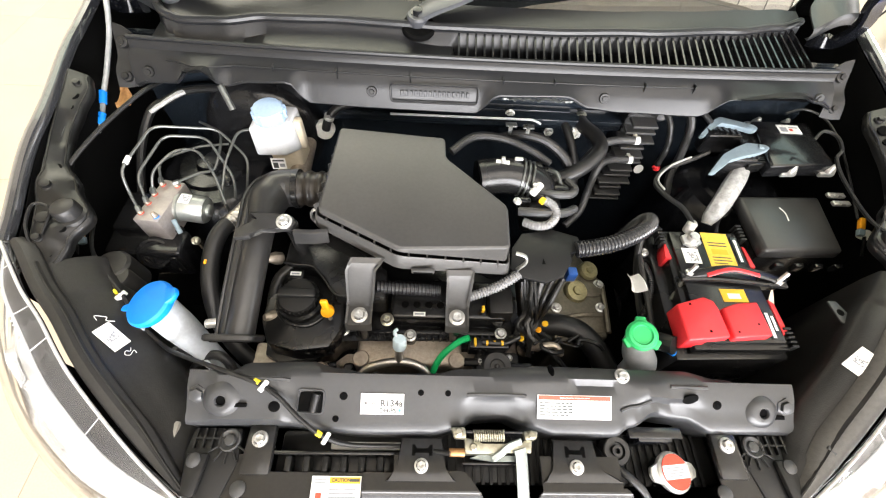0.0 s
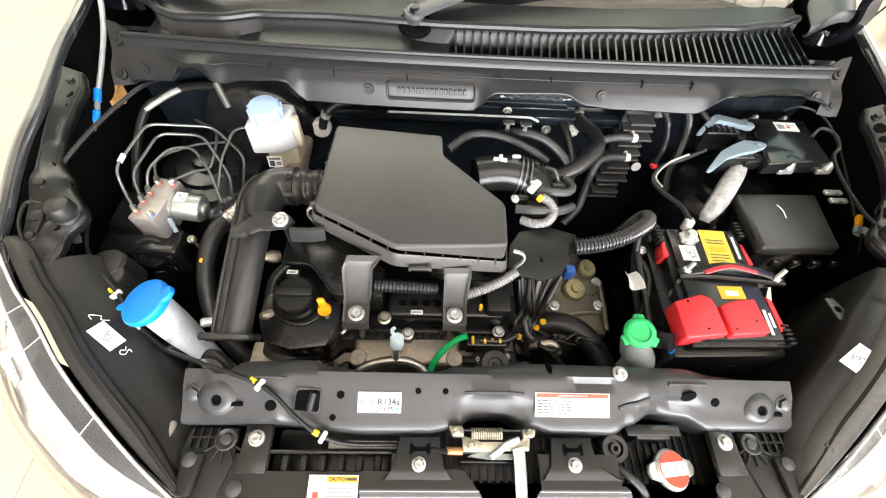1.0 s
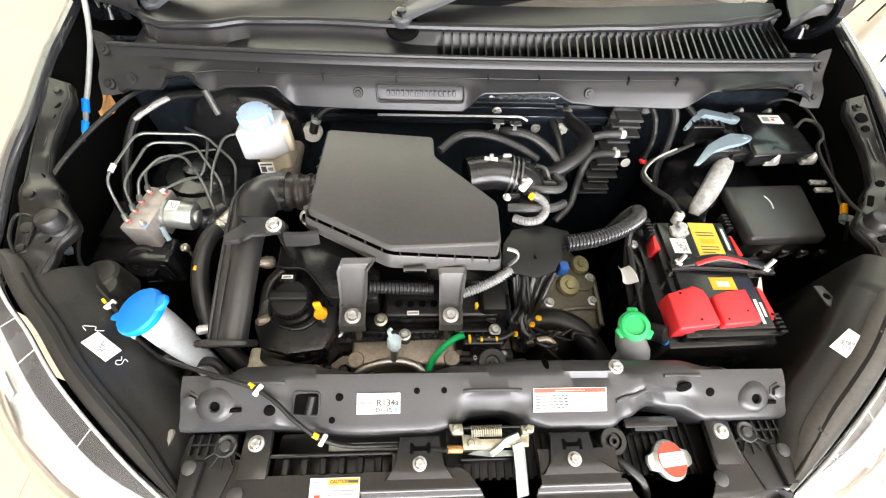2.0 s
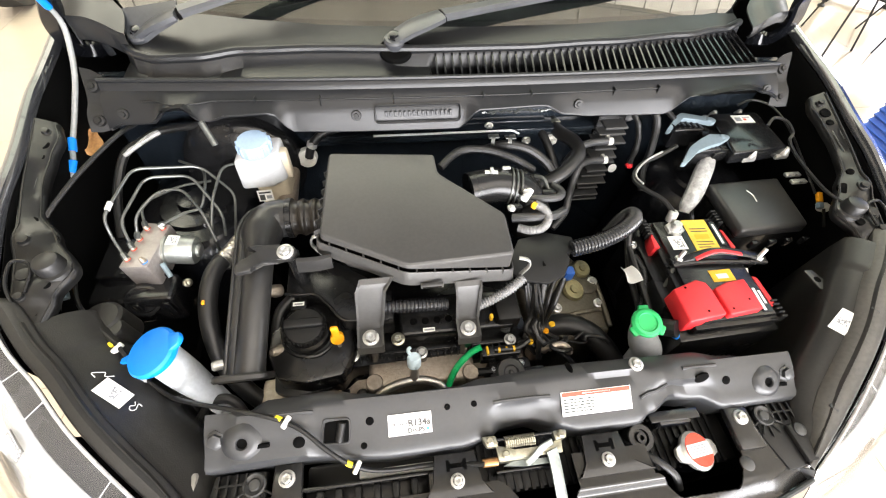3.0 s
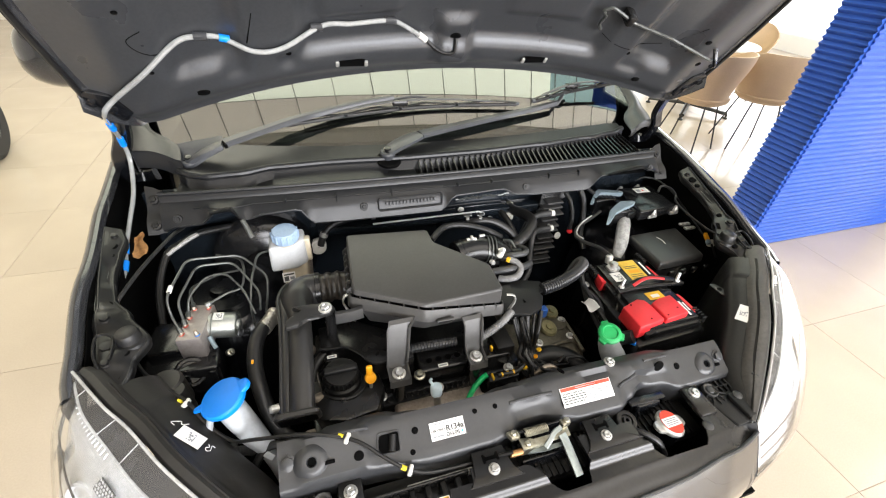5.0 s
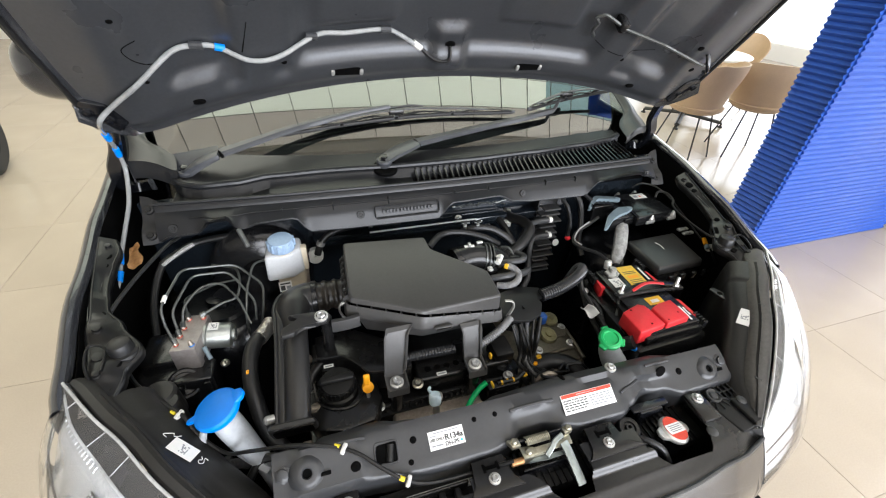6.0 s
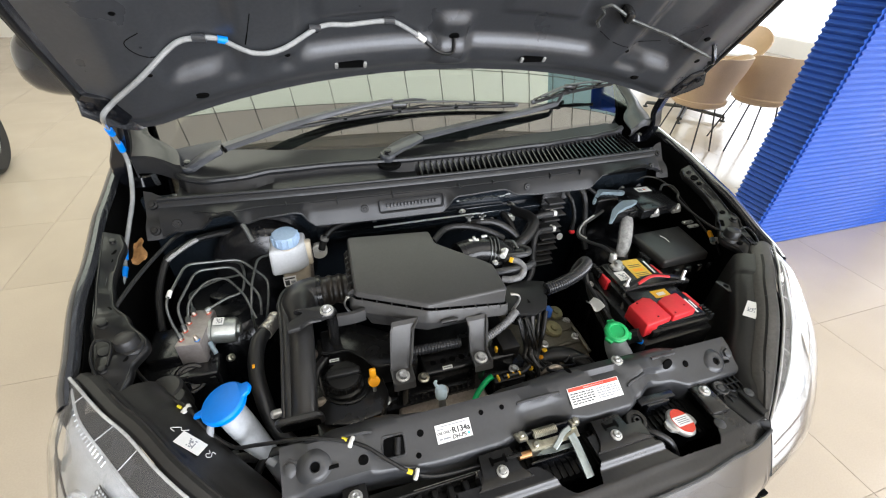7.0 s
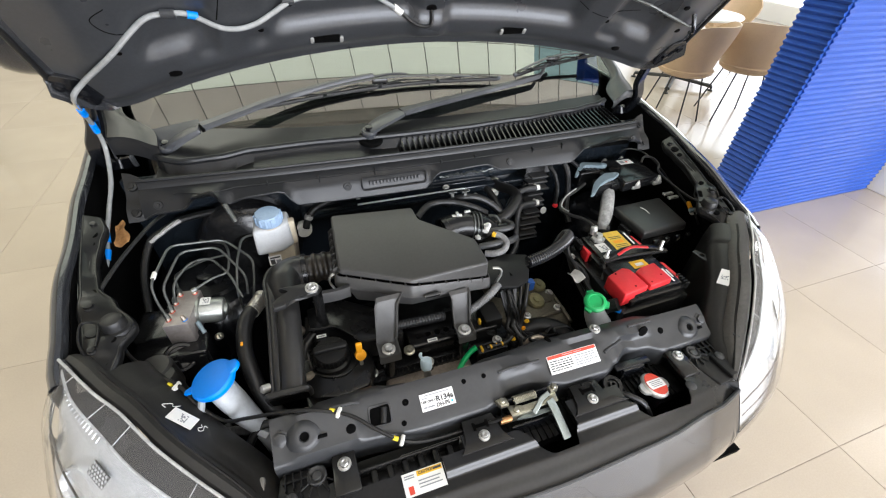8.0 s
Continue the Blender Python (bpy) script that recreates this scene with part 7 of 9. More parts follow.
box(bm, (-0.735, 0.468, 0.66), (-0.590, 0.526, 0.742), 0.008, 3)
box(bm, (-0.728, 0.515, 0.68), (-0.655, 0.606, 0.758), 0.006, 3)
box(bm, (-0.660, 0.516, 0.68), (-0.600, 0.530, 0.752), 0.004)
ctl = part("controller", bm, GLOSSBLACK, absu)
for x in (-0.700, -0.650, -0.600):
    bm = bmesh.new()
    box(bm, (x - 0.006, 0.4595, 0.69), (x + 0.006, 0.464, 0.738), 0.002)
    part("controller_latch", bm, GLOSSBLACK, ctl)
bm = bmesh.new()
lathe(bm, (-0.645, 0.478, 0.728), (0.3, -0.7, 0.7), [(0.032, -0.03), (0.032, 0.002), (0.029, 0.006), (0.024, 0.006), (0.022, 0.003), (0.012, 0.003), (0.010, 0.006), (0, 0.007)], 30)
part("plug_socket", bm, GLOSSBLACK, absu)
for x, y in ((-0.648, 0.520), (-0.644, 0.543), (-0.640, 0.565), (-0.634, 0.590), (-0.606, 0.588), (-0.618, 0.512)):
    bm = bmesh.new()
    lathe(bm, (x, y, 0.798), (-0.2, 0.1, 1), [(0.0052, 0), (0.0052, 0.007), (0.004, 0.010), (0.003, 0.014), (0, 0.014)], 8)
    nip = part("nipple", bm, ALU, absu)
    bm = bmesh.new()
    lathe(bm, (x, y, 0.798), (-0.2, 0.1, 1), [(0.0056, 0.001), (0.0056, 0.003)], 10)
    part("red_mark", bm, REDINK if x != -0.618 else BLUETAPE, nip)
bm = bmesh.new()
tube(bm, [(-0.604, 0.525, 0.775), (-0.599, 0.516, 0.764), (-0.594, 0.508, 0.754)], 0.0045, 10, 4)
part("blue_fitting", bm, CONNECTOR, absu)
bm = bmesh.new()
lathe(bm, (-0.568, 0.500, 0.742), (0.6, -0.4, 0.6), [(0.008, -0.006), (0.008, 0.003), (0.005, 0.005), (0.004, 0.010), (0, 0.011)], 12)
part("bleed_nipple", bm, ZINC, absu)
PIPES = (
    ((-0.648, 0.520, 0.809), (-0.660, 0.540, 0.832), (-0.664, 0.561, 0.868), (-0.637, 0.658, 0.886), (-0.538, 0.689, 0.858), (-0.484, 0.655, 0.814), (-0.490, 0.62, 0.775), (-0.50, 0.605, 0.74)),
    ((-0.644, 0.543, 0.809), (-0.652, 0.570, 0.845), (-0.620, 0.649, 0.872), (-0.549, 0.662, 0.860), (-0.500, 0.606, 0.808), (-0.505, 0.585, 0.77)),
    ((-0.640, 0.565, 0.809), (-0.636, 0.588, 0.838), (-0.605, 0.632, 0.852), (-0.565, 0.640, 0.850), (-0.530, 0.600, 0.826), (-0.512, 0.560, 0.785)),
    ((-0.606, 0.588, 0.809), (-0.565, 0.608, 0.818), (-0.535, 0.612, 0.82), (-0.528, 0.65, 0.84), (-0.54, 0.70, 0.84), (-0.60, 0.74, 0.83)),
    ((-0.520, 0.560, 0.70), (-0.522, 0.575, 0.79), (-0.515, 0.625, 0.83), (-0.50, 0.69, 0.855), (-0.46, 0.71, 0.845), (-0.425, 0.72, 0.80)),
    ((-0.634, 0.590, 0.809), (-0.642, 0.62, 0.825), (-0.645, 0.655, 0.81), (-0.60, 0.70, 0.80), (-0.55, 0.72, 0.79)),
)
for pts in PIPES:
    pipe = thing("brake_pipe", pts[0], "thin bent grey steel brake pipe", "pipe", "brake pipes")
    bm = bmesh.new()
    tube(bm, bent(pts, 0.018), 0.0026, 10, soft=False)
    part("pipe", bm, PIPE, pipe)
    bm = bmesh.new()
    d = (V(pts[1]) - V(pts[0])).normalized()
    lathe(bm, V(pts[0]) - d * 0.004, d, [(0.0052, 0), (0.0052, 0.010), (0.0035, 0.012)], 6)
    part("union_nut", bm, PIPE, pipe)
bm = bmesh.new()
cyl(bm, (-0.660, 0.575, 0.870), (-0.658, 0.590, 0.873), 0.0045, seg=10)
solo("pipe_clip", bm, WHITEPLASTIC, "small white clip on a brake pipe", "clip")
# booster and reservoir
boost = thing("brake_booster", (-0.44, 0.80, 0.65), "glossy black brake booster with a white check valve", "booster")
bm = bmesh.new()
lathe(bm, (-0.50, 0.842, 0.752), (0, -1, 0.08), [(0.128, 0), (0.128, 0.036), (0.131, 0.040), (0.128, 0.046), (0.118, 0.060), (0.092, 0.074), (0.05, 0.080), (0.045, 0.105), (0, 0.106)], 48)
part("shell", bm, GLOSSBLACK, boost)
bm = bmesh.new()
lathe(bm, (-0.362, 0.800, 0.772), (-0.05, -1, 0.25), [(0.022, -0.01), (0.022, 0.006), (0.020, 0.010), (0.015, 0.010), (0.014, 0.012), (0.004, 0.012), (0.003, 0.016), (0, 0.016)], 24)
part("check_valve", bm, WHITEPLASTIC, boost)
vh = thing("vacuum_hose", (-0.28, 0.79, 0.8), "black ribbed vacuum hose along the bulkhead", "hose")
bm = bmesh.new()
tube(bm, [(-0.355, 0.785, 0.785), (-0.345, 0.79, 0.81), (-0.32, 0.80, 0.835), (-0.27, 0.805, 0.848), (-0.20, 0.806, 0.850), (-0.12, 0.806, 0.846)], 0.0095, 12, 6)
part("hose", bm, RUBBER, vh)
for x, y, z, d in ((-0.343, 0.791, 0.815, (0.3, 0.1, 0.8)), (-0.205, 0.806, 0.850, (1, 0, 0))):
    bm = bmesh.new()
    dd = V(d).normalized()
    tube(bm, [V((x, y, z)) - dd * 0.005, V((x, y, z)) + dd * 0.005], 0.0112, 14, 2)
    box(bm, (x - 0.005, y - 0.018, z + 0.004), (x + 0.005, y - 0.008, z + 0.012), 0.001)
    part("hose_clamp", bm, STEEL, vh)
res = thing("brake_fluid_reservoir", (-0.41, 0.72, 0.72), "milky white brake fluid reservoir with a blue-grey screw cap", "reservoir")
bm = bmesh.new()
prism(bm, [(-0.455, 0.690), (-0.392, 0.695), (-0.388, 0.750), (-0.450, 0.750)], 0.735, 0.806, 0.008, 3)
box(bm, (-0.396, 0.705, 0.80), (-0.378, 0.725, 0.868), 0.004)
part("tank", bm, WHITE_TANK, res)
bm = bmesh.new()
prism(bm, [(-0.476, 0.675), (-0.415, 0.678), (-0.388, 0.698), (-0.388, 0.755), (-0.472, 0.760)], 0.80, 0.872, 0.008, 3, 0.94)
part("tank_top", bm, TANK_BLUE, res, "bluish white upper half of the tank")
bm = bmesh.new()
cyl(bm, (-0.432, 0.708, 0.868), (-0.432, 0.708, 0.885), 0.028, seg=28)
part("neck", bm, WHITE_TANK, res)
bm = bmesh.new()
lathe(bm, (-0.432, 0.706, 0.876), (0, -0.06, 1), [(0.0295, 0), (0.0305, 0.003), (0.0300, 0.022), (0.027, 0.027), (0.0, 0.028)], 36)
rc = part("cap", bm, GREYBLUE, res, "knurled pale blue-grey cap")
for i in range(14):
    a = 2 * math.pi * i / 14
    bm = bmesh.new()
    p = V((-0.432 + 0.0295 * math.cos(a), 0.706 + 0.0295 * math.sin(a), 0.879))
    cyl(bm, p, p + V((0, 0, 0.020)), 0.0034, seg=10, edge=0.001)
    part("cap_knurl", bm, GREYBLUE, rc)
sticker(res, basis((-0.440, 0.683, 0.775), (1, 0.06, 0), (0, 0.25, 1)), 0.030, 0.026, [(0.1, 0.1, 0.35, 0.5, INK), (0.1, 0.7, 0.8, 0.15, INK), (0.55, 0.2, 0.35, 0.3, GREYINK)], name="tank_label")
bm = bmesh.new()
cyl(bm, (-0.405, 0.62, 0.735), (-0.405, 0.80, 0.75), 0.022, seg=18, edge=0.003)
solo("master_cylinder", bm, ALU, "cast alloy brake master cylinder under the reservoir", "cylinder")

# ---- washer filler and coolant bottle ----
wash = thing("washer_bottle", (-0.52, 0.30, 0.55), "frosted washer filler neck with a bright blue hinged cap", "washer bottle")
bm = bmesh.new()
tube(bm, [(-0.546, 0.330, 0.812), (-0.538, 0.324, 0.780), (-0.520, 0.311, 0.735), (-0.500, 0.296, 0.690), (-0.485, 0.282, 0.63), (-0.478, 0.275, 0.56)], lambda q: 0.029 - 0.009 * ramp01(q, 0.25, 0.7), 20, 6, flat=0.75)
part("filler_neck", bm, TANK_GREY, wash)
bm = bmesh.new()
tube(bm, [(-0.575, 0.322, 0.785), (-0.578, 0.305, 0.765), (-0.560, 0.292, 0.750)], 0.006, 8, 4)
part("neck_hook", bm, TANK_GREY, wash)
bm = bmesh.new()
ribbon(bm, [(-0.538, 0.306, 0.722), (-0.512, 0.287, 0.705), (-0.487, 0.270, 0.690)], 0.012, 0.004, up=(0, -0.6, 0.8))
part("neck_rib", bm, TANK_GREY, wash)
bm = bmesh.new()
tube(bm, [(-0.572, 0.338, 0.655), (-0.560, 0.300, 0.650), (-0.545, 0.262, 0.635), (-0.533, 0.232, 0.615)], 0.010, 10, 5, flat=0.6)
box(bm, (-0.540, 0.196, 0.585), (-0.508, 0.226, 0.618), 0.006)
solo("wing_strut", bm, PLASTIC_GREY, "dusty grey strut with a square foot behind the lamp", "strut")
WM = basis((-0.546, 0.328, 0.817), (0.94, 0.10, 0.30), (-0.10, 0.99, 0.0))
bm = bmesh.new()
lathe(bm, (0, 0, 0), (0, 0, 1), [(0.036, -0.006), (0.039, 0.0), (0.039, 0.005), (0.036, 0.009), (0.027, 0.011), (0, 0.012)], 40)
prism(bm, [(0.026, 0.020), (0.046, 0.016), (0.050, 0.006), (0.046, -0.004), (0.032, -0.012)], 0.0, 0.010, 0.003)
prism(bm, [(-0.030, 0.010), (-0.050, 0.006), (-0.052, -0.002), (-0.032, -0.006)], 0.0, 0.007, 0.002)
part("cap", bm, BLUECAP, wash, "bright blue cap with a finger tab", m=WM)
cool = thing("coolant_bottle", (0.26, 0.31, 0.55), "frosted coolant bottle neck with a green winged cap", "coolant bottle")
bm = bmesh.new()
tube(bm, [(0.248, 0.308, 0.780), (0.252, 0.306, 0.755), (0.266, 0.300, 0.725), (0.285, 0.292, 0.685), (0.295, 0.288, 0.58)], lambda s: 0.0215 + 0.006 * ramp01(s, 0.1, 0.6), 18, 6)
part("bottle_neck", bm, TANK_GREY, cool)
GM = basis((0.249, 0.310, 0.782), (0.98, 0.05, 0.18), (-0.08, 0.96, 0.22))
bm = bmesh.new()
lathe(bm, (0, 0, 0), (0, 0, 1), [(0.024, -0.008), (0.026, -0.002), (0.026, 0.004), (0.022, 0.008), (0.017, 0.009), (0.015, 0.006), (0, 0.006)], 32)
for a in (80, 200, 320):
    prism(bm, [(0.024 * math.cos(radians(a + d)), 0.024 * math.sin(radians(a + d))) if r == 0 else (r * math.cos(radians(a + d)), r * math.sin(radians(a + d))) for d, r in ((-24, 0), (-14, 0.033), (14, 0.033), (24, 0))], -0.006, 0.003, 0.002)
part("cap", bm, GREEN, cool, "green winged cap", m=GM)
bm = bmesh.new()
tube(bm, [(0.276, 0.316, 0.775), (0.30, 0.33, 0.74), (0.31, 0.36, 0.72), (0.308, 0.41, 0.735), (0.302, 0.45, 0.75), (0.300, 0.52, 0.77)], 0.006, 8, 6)
solo("vent_hose", bm, CABLE, "thin black hose from the coolant bottle", "hose")

# ---- battery ----
batt = thing("battery", (0.43, 0.41, 0.56), "black car battery with yellow labels and red terminal cover", "battery")
bm = bmesh.new()
prism(bm, [(0.332, 0.548), (0.522, 0.546), (0.525, 0.286), (0.320, 0.280)], 0.57, 0.748, 0.006)
part("tray_sleeve", bm, PLASTIC_SMOOTH, batt)
bm = bmesh.new()
prism(bm, [(0.352, 0.540), (0.508, 0.540), (0.511, 0.294), (0.342, 0.291)], 0.74, 0.772, 0.003)
prism(bm, [(0.362, 0.532), (0.498, 0.532), (0.501, 0.302), (0.354, 0.300)], 0.770, 0.783, 0.003)
part("case_lid", bm, PLASTIC_SMOOTH, batt)
for pts in (((0.341, 0.470), (0.354, 0.470), (0.351, 0.510), (0.345, 0.495)), ((0.503, 0.455), (0.514, 0.455), (0.510, 0.500), (0.505, 0.505)), ((0.505, 0.320), (0.516, 0.320), (0.515, 0.380), (0.506, 0.388))):
    bm = bmesh.new()
    prism(bm, list(pts), 0.745, 0.778, 0.002)
    part("red_corner", bm, RED, batt)
for i in range(5):
    for x, y0 in ((0.346, 0.505), (0.514, 0.520), (0.514, 0.298)):
        bm = bmesh.new()
        box(bm, (x - 0.006, y0 + 0.008 * i - 0.002, 0.762), (x + 0.006, y0 + 0.008 * i + 0.002, 0.782), 0.0008, 1)
        part("grip_rib", bm, PLASTIC, batt)
m = basis((0.449, 0.487, 0.7835), (1, -0.05, 0), (0.05, 1, 0))
sticker(batt, m, 0.052, 0.084, [(0.15, 0.62, 0.7, 0.03, INK), (0.15, 0.70, 0.7, 0.03, INK), (0.2, 0.40, 0.6, 0.14, ORANGE), (0.15, 0.30, 0.7, 0.025, INK), (0.15, 0.22, 0.7, 0.025, INK), (0.15, 0.14, 0.5, 0.025, INK)], base=GOLD, name="yellow_label", label="yellow instruction label")
sticker(batt, basis((0.390, 0.474, 0.7835), (1, -0.03, 0), (0.03, 1, 0)), 0.032, 0.034, code_bars(0.25, 0.85, 0.15, 0.75), name="white_label")
sticker(batt, basis((0.487, 0.49, 0.7835), (0.05, 1, 0), (-1, 0.05, 0)), 0.06, 0.012, [(0.05, 0.3, 0.85, 0.4, WHITE)], base=PLASTIC_SMOOTH, name="brand_strip")
sticker(batt, basis((0.487, 0.335, 0.7835), (0.05, 1, 0), (-1, 0.05, 0)), 0.055, 0.018, [(0.05, 0.55, 0.85, 0.3, WHITE), (0.3, 0.12, 0.5, 0.25, WHITE)], base=PLASTIC_SMOOTH, name="brand_strip")
sticker(batt, basis((0.440, 0.390, 0.7835), (1, 0, 0), (0, 1, 0)), 0.046, 0.026, [(0.25, 0.25, 0.5, 0.4, WHITE)], base=YELLOW, name="yellow_label", label="small yellow hazard label")
# hold-down clamp
bm = bmesh.new()
tube(bm, [(0.352, 0.428, 0.786), (0.385, 0.430, 0.794), (0.44, 0.436, 0.800), (0.50, 0.428, 0.797), (0.545, 0.418, 0.788)], 0.009, 8, 6, flat=0.45)
tube(bm, [(0.352, 0.420, 0.785), (0.42, 0.418, 0.792), (0.545, 0.410, 0.786)], 0.005, 8, 6)
hold = part("hold_down", bm, PLASTIC_SMOOTH, batt)
bm = bmesh.new()
tube(bm, [(0.395, 0.424, 0.797), (0.44, 0.432, 0.806), (0.49, 0.424, 0.801)], 0.0045, 8, 6, flat=0.5)
part("red_strap", bm, RED, batt)
for x, y, lean in ((0.366, 0.430, 0.25), (0.530, 0.417, 0.35)):
    bm = bmesh.new()
    tube(bm, [(x - 0.004, y - 0.003, 0.78), (x + 0.02 * lean, y + 0.02 * lean, 0.812)], 0.004, 8, 2)
    lathe(bm, (x, y, 0.787), (0.2, 0.2, 1), [(0.0085, 0), (0.0085, 0.007), (0.006, 0.009)], 6)
    part("j_bolt", bm, STEEL, hold)
bm = bmesh.new()
tube(bm, [(0.362, 0.43, 0.785), (0.345, 0.40, 0.75), (0.305, 0.37, 0.66)], 0.004, 8, 4)
part("j_bolt_shank", bm, PIPE, hold)
# terminals
bm = bmesh.new()
prism(bm, [(0.318, 0.364), (0.372, 0.380), (0.388, 0.372), (0.392, 0.356), (0.394, 0.304), (0.318, 0.296)], 0.758, 0.798, 0.0035, 3, 0.98)
cov = part("terminal_cover", bm, RED, batt, "red plastic terminal cover")
bm = bmesh.new()
prism(bm, [(0.397, 0.358), (0.425, 0.368), (0.466, 0.372), (0.468, 0.308), (0.398, 0.302)], 0.762, 0.799, 0.0035, 3, 0.98)
part("cover_flap", bm, RED, cov)
for x, y in ((0.36, 0.300), (0.408, 0.3), (0.448, 0.315), (0.34, 0.35)):
    bm = bmesh.new()
    box(bm, (x, y + 0.012, 0.797), (x + 0.003, y + 0.015, 0.7998))
    part("cover_notch", bm, DARK, cov)
bm = bmesh.new()
lathe(bm, (0.398, 0.508, 0.781), (0, 0, 1), [(0.017, 0), (0.016, 0.010), (0.010, 0.011), (0.009, 0.022), (0, 0.023)], 20)
box(bm, (0.380, 0.498, 0.783), (0.415, 0.518, 0.791), 0.002)
part("negative_post", bm, STEEL, batt)
bm = bmesh.new()
lathe(bm, (0.396, 0.528, 0.79), (0, 0.2, 1), [(0.010, 0), (0.010, 0.020), (0.007, 0.024), (0, 0.025)], 12)
part("terminal_clamp", bm, STEEL, batt)
neg = thing("battery_lead", (0.39, 0.56, 0.78), "black battery earth lead with a thin silver wire", "lead")
bm = bmesh.new()
tube(bm, [(0.396, 0.530, 0.81), (0.385, 0.565, 0.815), (0.362, 0.60, 0.812), (0.352, 0.635, 0.81), (0.375, 0.665, 0.82), (0.42, 0.68, 0.83), (0.47, 0.70, 0.84)], 0.0048, 8, 6)
part("lead", bm, CABLE, neg)
bm = bmesh.new()
tube(bm, [(0.36, 0.61, 0.818), (0.356, 0.64, 0.817), (0.385, 0.668, 0.828), (0.43, 0.686, 0.838)], 0.0022, 6, 6)
part("bare_wire", bm, STEEL, neg)
bm = bmesh.new()
tube(bm, [(0.348, 0.54, 0.775), (0.315, 0.53, 0.79), (0.30, 0.50, 0.77), (0.305, 0.45, 0.72), (0.315, 0.38, 0.68)], 0.007, 8, 6)
part("heavy_lead", bm, CABLE, neg)
bm = bmesh.new()
tube(bm, [(0.312, 0.300, 0.765), (0.300, 0.315, 0.745), (0.31, 0.34, 0.70)], 0.016, 10, 5)
solo("positive_boot", bm, RUBBER, "black rubber boot on the positive lead", "boot")
bm = bmesh.new()
tube(bm, [(0.304, 0.300, 0.752), (0.318, 0.292, 0.748)], 0.006, 10, 2)
solo("blue_clip", bm, BLUETAPE, "small blue clip beside the terminal cover", "clip")

# ---- fuse box, engine computer ----
fuse = thing("fuse_box", (0.61, 0.55, 0.62), "black fuse box with a plain scuffed lid", "fuse box")
FB = [(0.530, 0.622), (0.712, 0.628), (0.692, 0.484), (0.528, 0.480)]
bm = bmesh.new()
prism(bm, grown(FB, -0.012), 0.62, 0.778, 0.006)
part("box", bm, PLASTIC_SMOOTH, fuse)
bm = bmesh.new()
prism(bm, FB, 0.770, 0.798, 0.008, 3, 0.97)
fl = part("lid", bm, DUCTBLACK, fuse)
bm = bmesh.new()
tube(bm, [(0.606, 0.590, 0.7985), (0.612, 0.575, 0.7985), (0.610, 0.556, 0.7985)], 0.0012, 6, 5)
part("scuff", bm, WHITEPLASTIC, fl)
for x in (0.56, 0.60, 0.64, 0.68):
    bm = bmesh.new()
    box(bm, (x, 0.462, 0.755), (x + 0.018, 0.472, 0.775), 0.003)
    part("catch", bm, PLASTIC_SMOOTH, fuse)
ecu = thing("engine_computer", (0.65, 0.73, 0.78), "black metal engine computer on a silver bracket", "computer")
bm = bmesh.new()
prism(bm, [(0.600, 0.800), (0.728, 0.800), (0.724, 0.668), (0.582, 0.656)], 0.815, 0.850, 0.006, 3)
part("case", bm, GLOSSBLACK, ecu)
bm = bmesh.new()
prism(bm, [(0.560, 0.790), (0.602, 0.795), (0.584, 0.672), (0.545, 0.665)], 0.815, 0.840, 0.004)
hd = part("header", bm, PLASTIC_SMOOTH, ecu)
for i in range(9):
    bm = bmesh.new()
    y = 0.675 + 0.006 * i
    box(bm, (0.552, y, 0.839), (0.585, y + 0.0025, 0.843))
    part("header_rib", bm, PLASTIC_SMOOTH, hd)
sticker(ecu, basis((0.672, 0.772, 0.8505), (1, -0.02, 0), (0.02, 1, 0)), 0.050, 0.028, [(0.1, 0.2, 0.3, 0.5, GREYINK), (0.5, 0.3, 0.15, 0.25, REDINK), (0.5, 0.65, 0.4, 0.1, GREYINK)], name="computer_label")
for x, y in ((0.636, 0.664), (0.722, 0.668), (0.622, 0.812), (0.690, 0.812)):
    bm = bmesh.new()
    prism(bm, [(x - 0.016, y - 0.008), (x + 0.018, y - 0.006), (x + 0.020, y + 0.010), (x - 0.014, y + 0.012)], 0.818, 0.829, 0.003)
    lathe(bm, (x + 0.004, y, 0.829), (0, 0, 1), [(0.010, 0), (0.010, 0.006), (0.007, 0.012), (0.004, 0.018), (0, 0.018)], 12)
    part("bracket_foot", bm, STEEL, ecu)
LEVERS = ([(0.592, 0.760), (0.590, 0.772), (0.548, 0.786), (0.520, 0.796), (0.506, 0.788), (0.472, 0.756), (0.478, 0.750), (0.514, 0.776), (0.545, 0.768), (0.578, 0.754)],
          [(0.592, 0.700), (0.588, 0.710), (0.548, 0.714), (0.520, 0.700), (0.492, 0.686), (0.458, 0.648), (0.466, 0.644), (0.500, 0.668), (0.530, 0.676), (0.560, 0.684)])
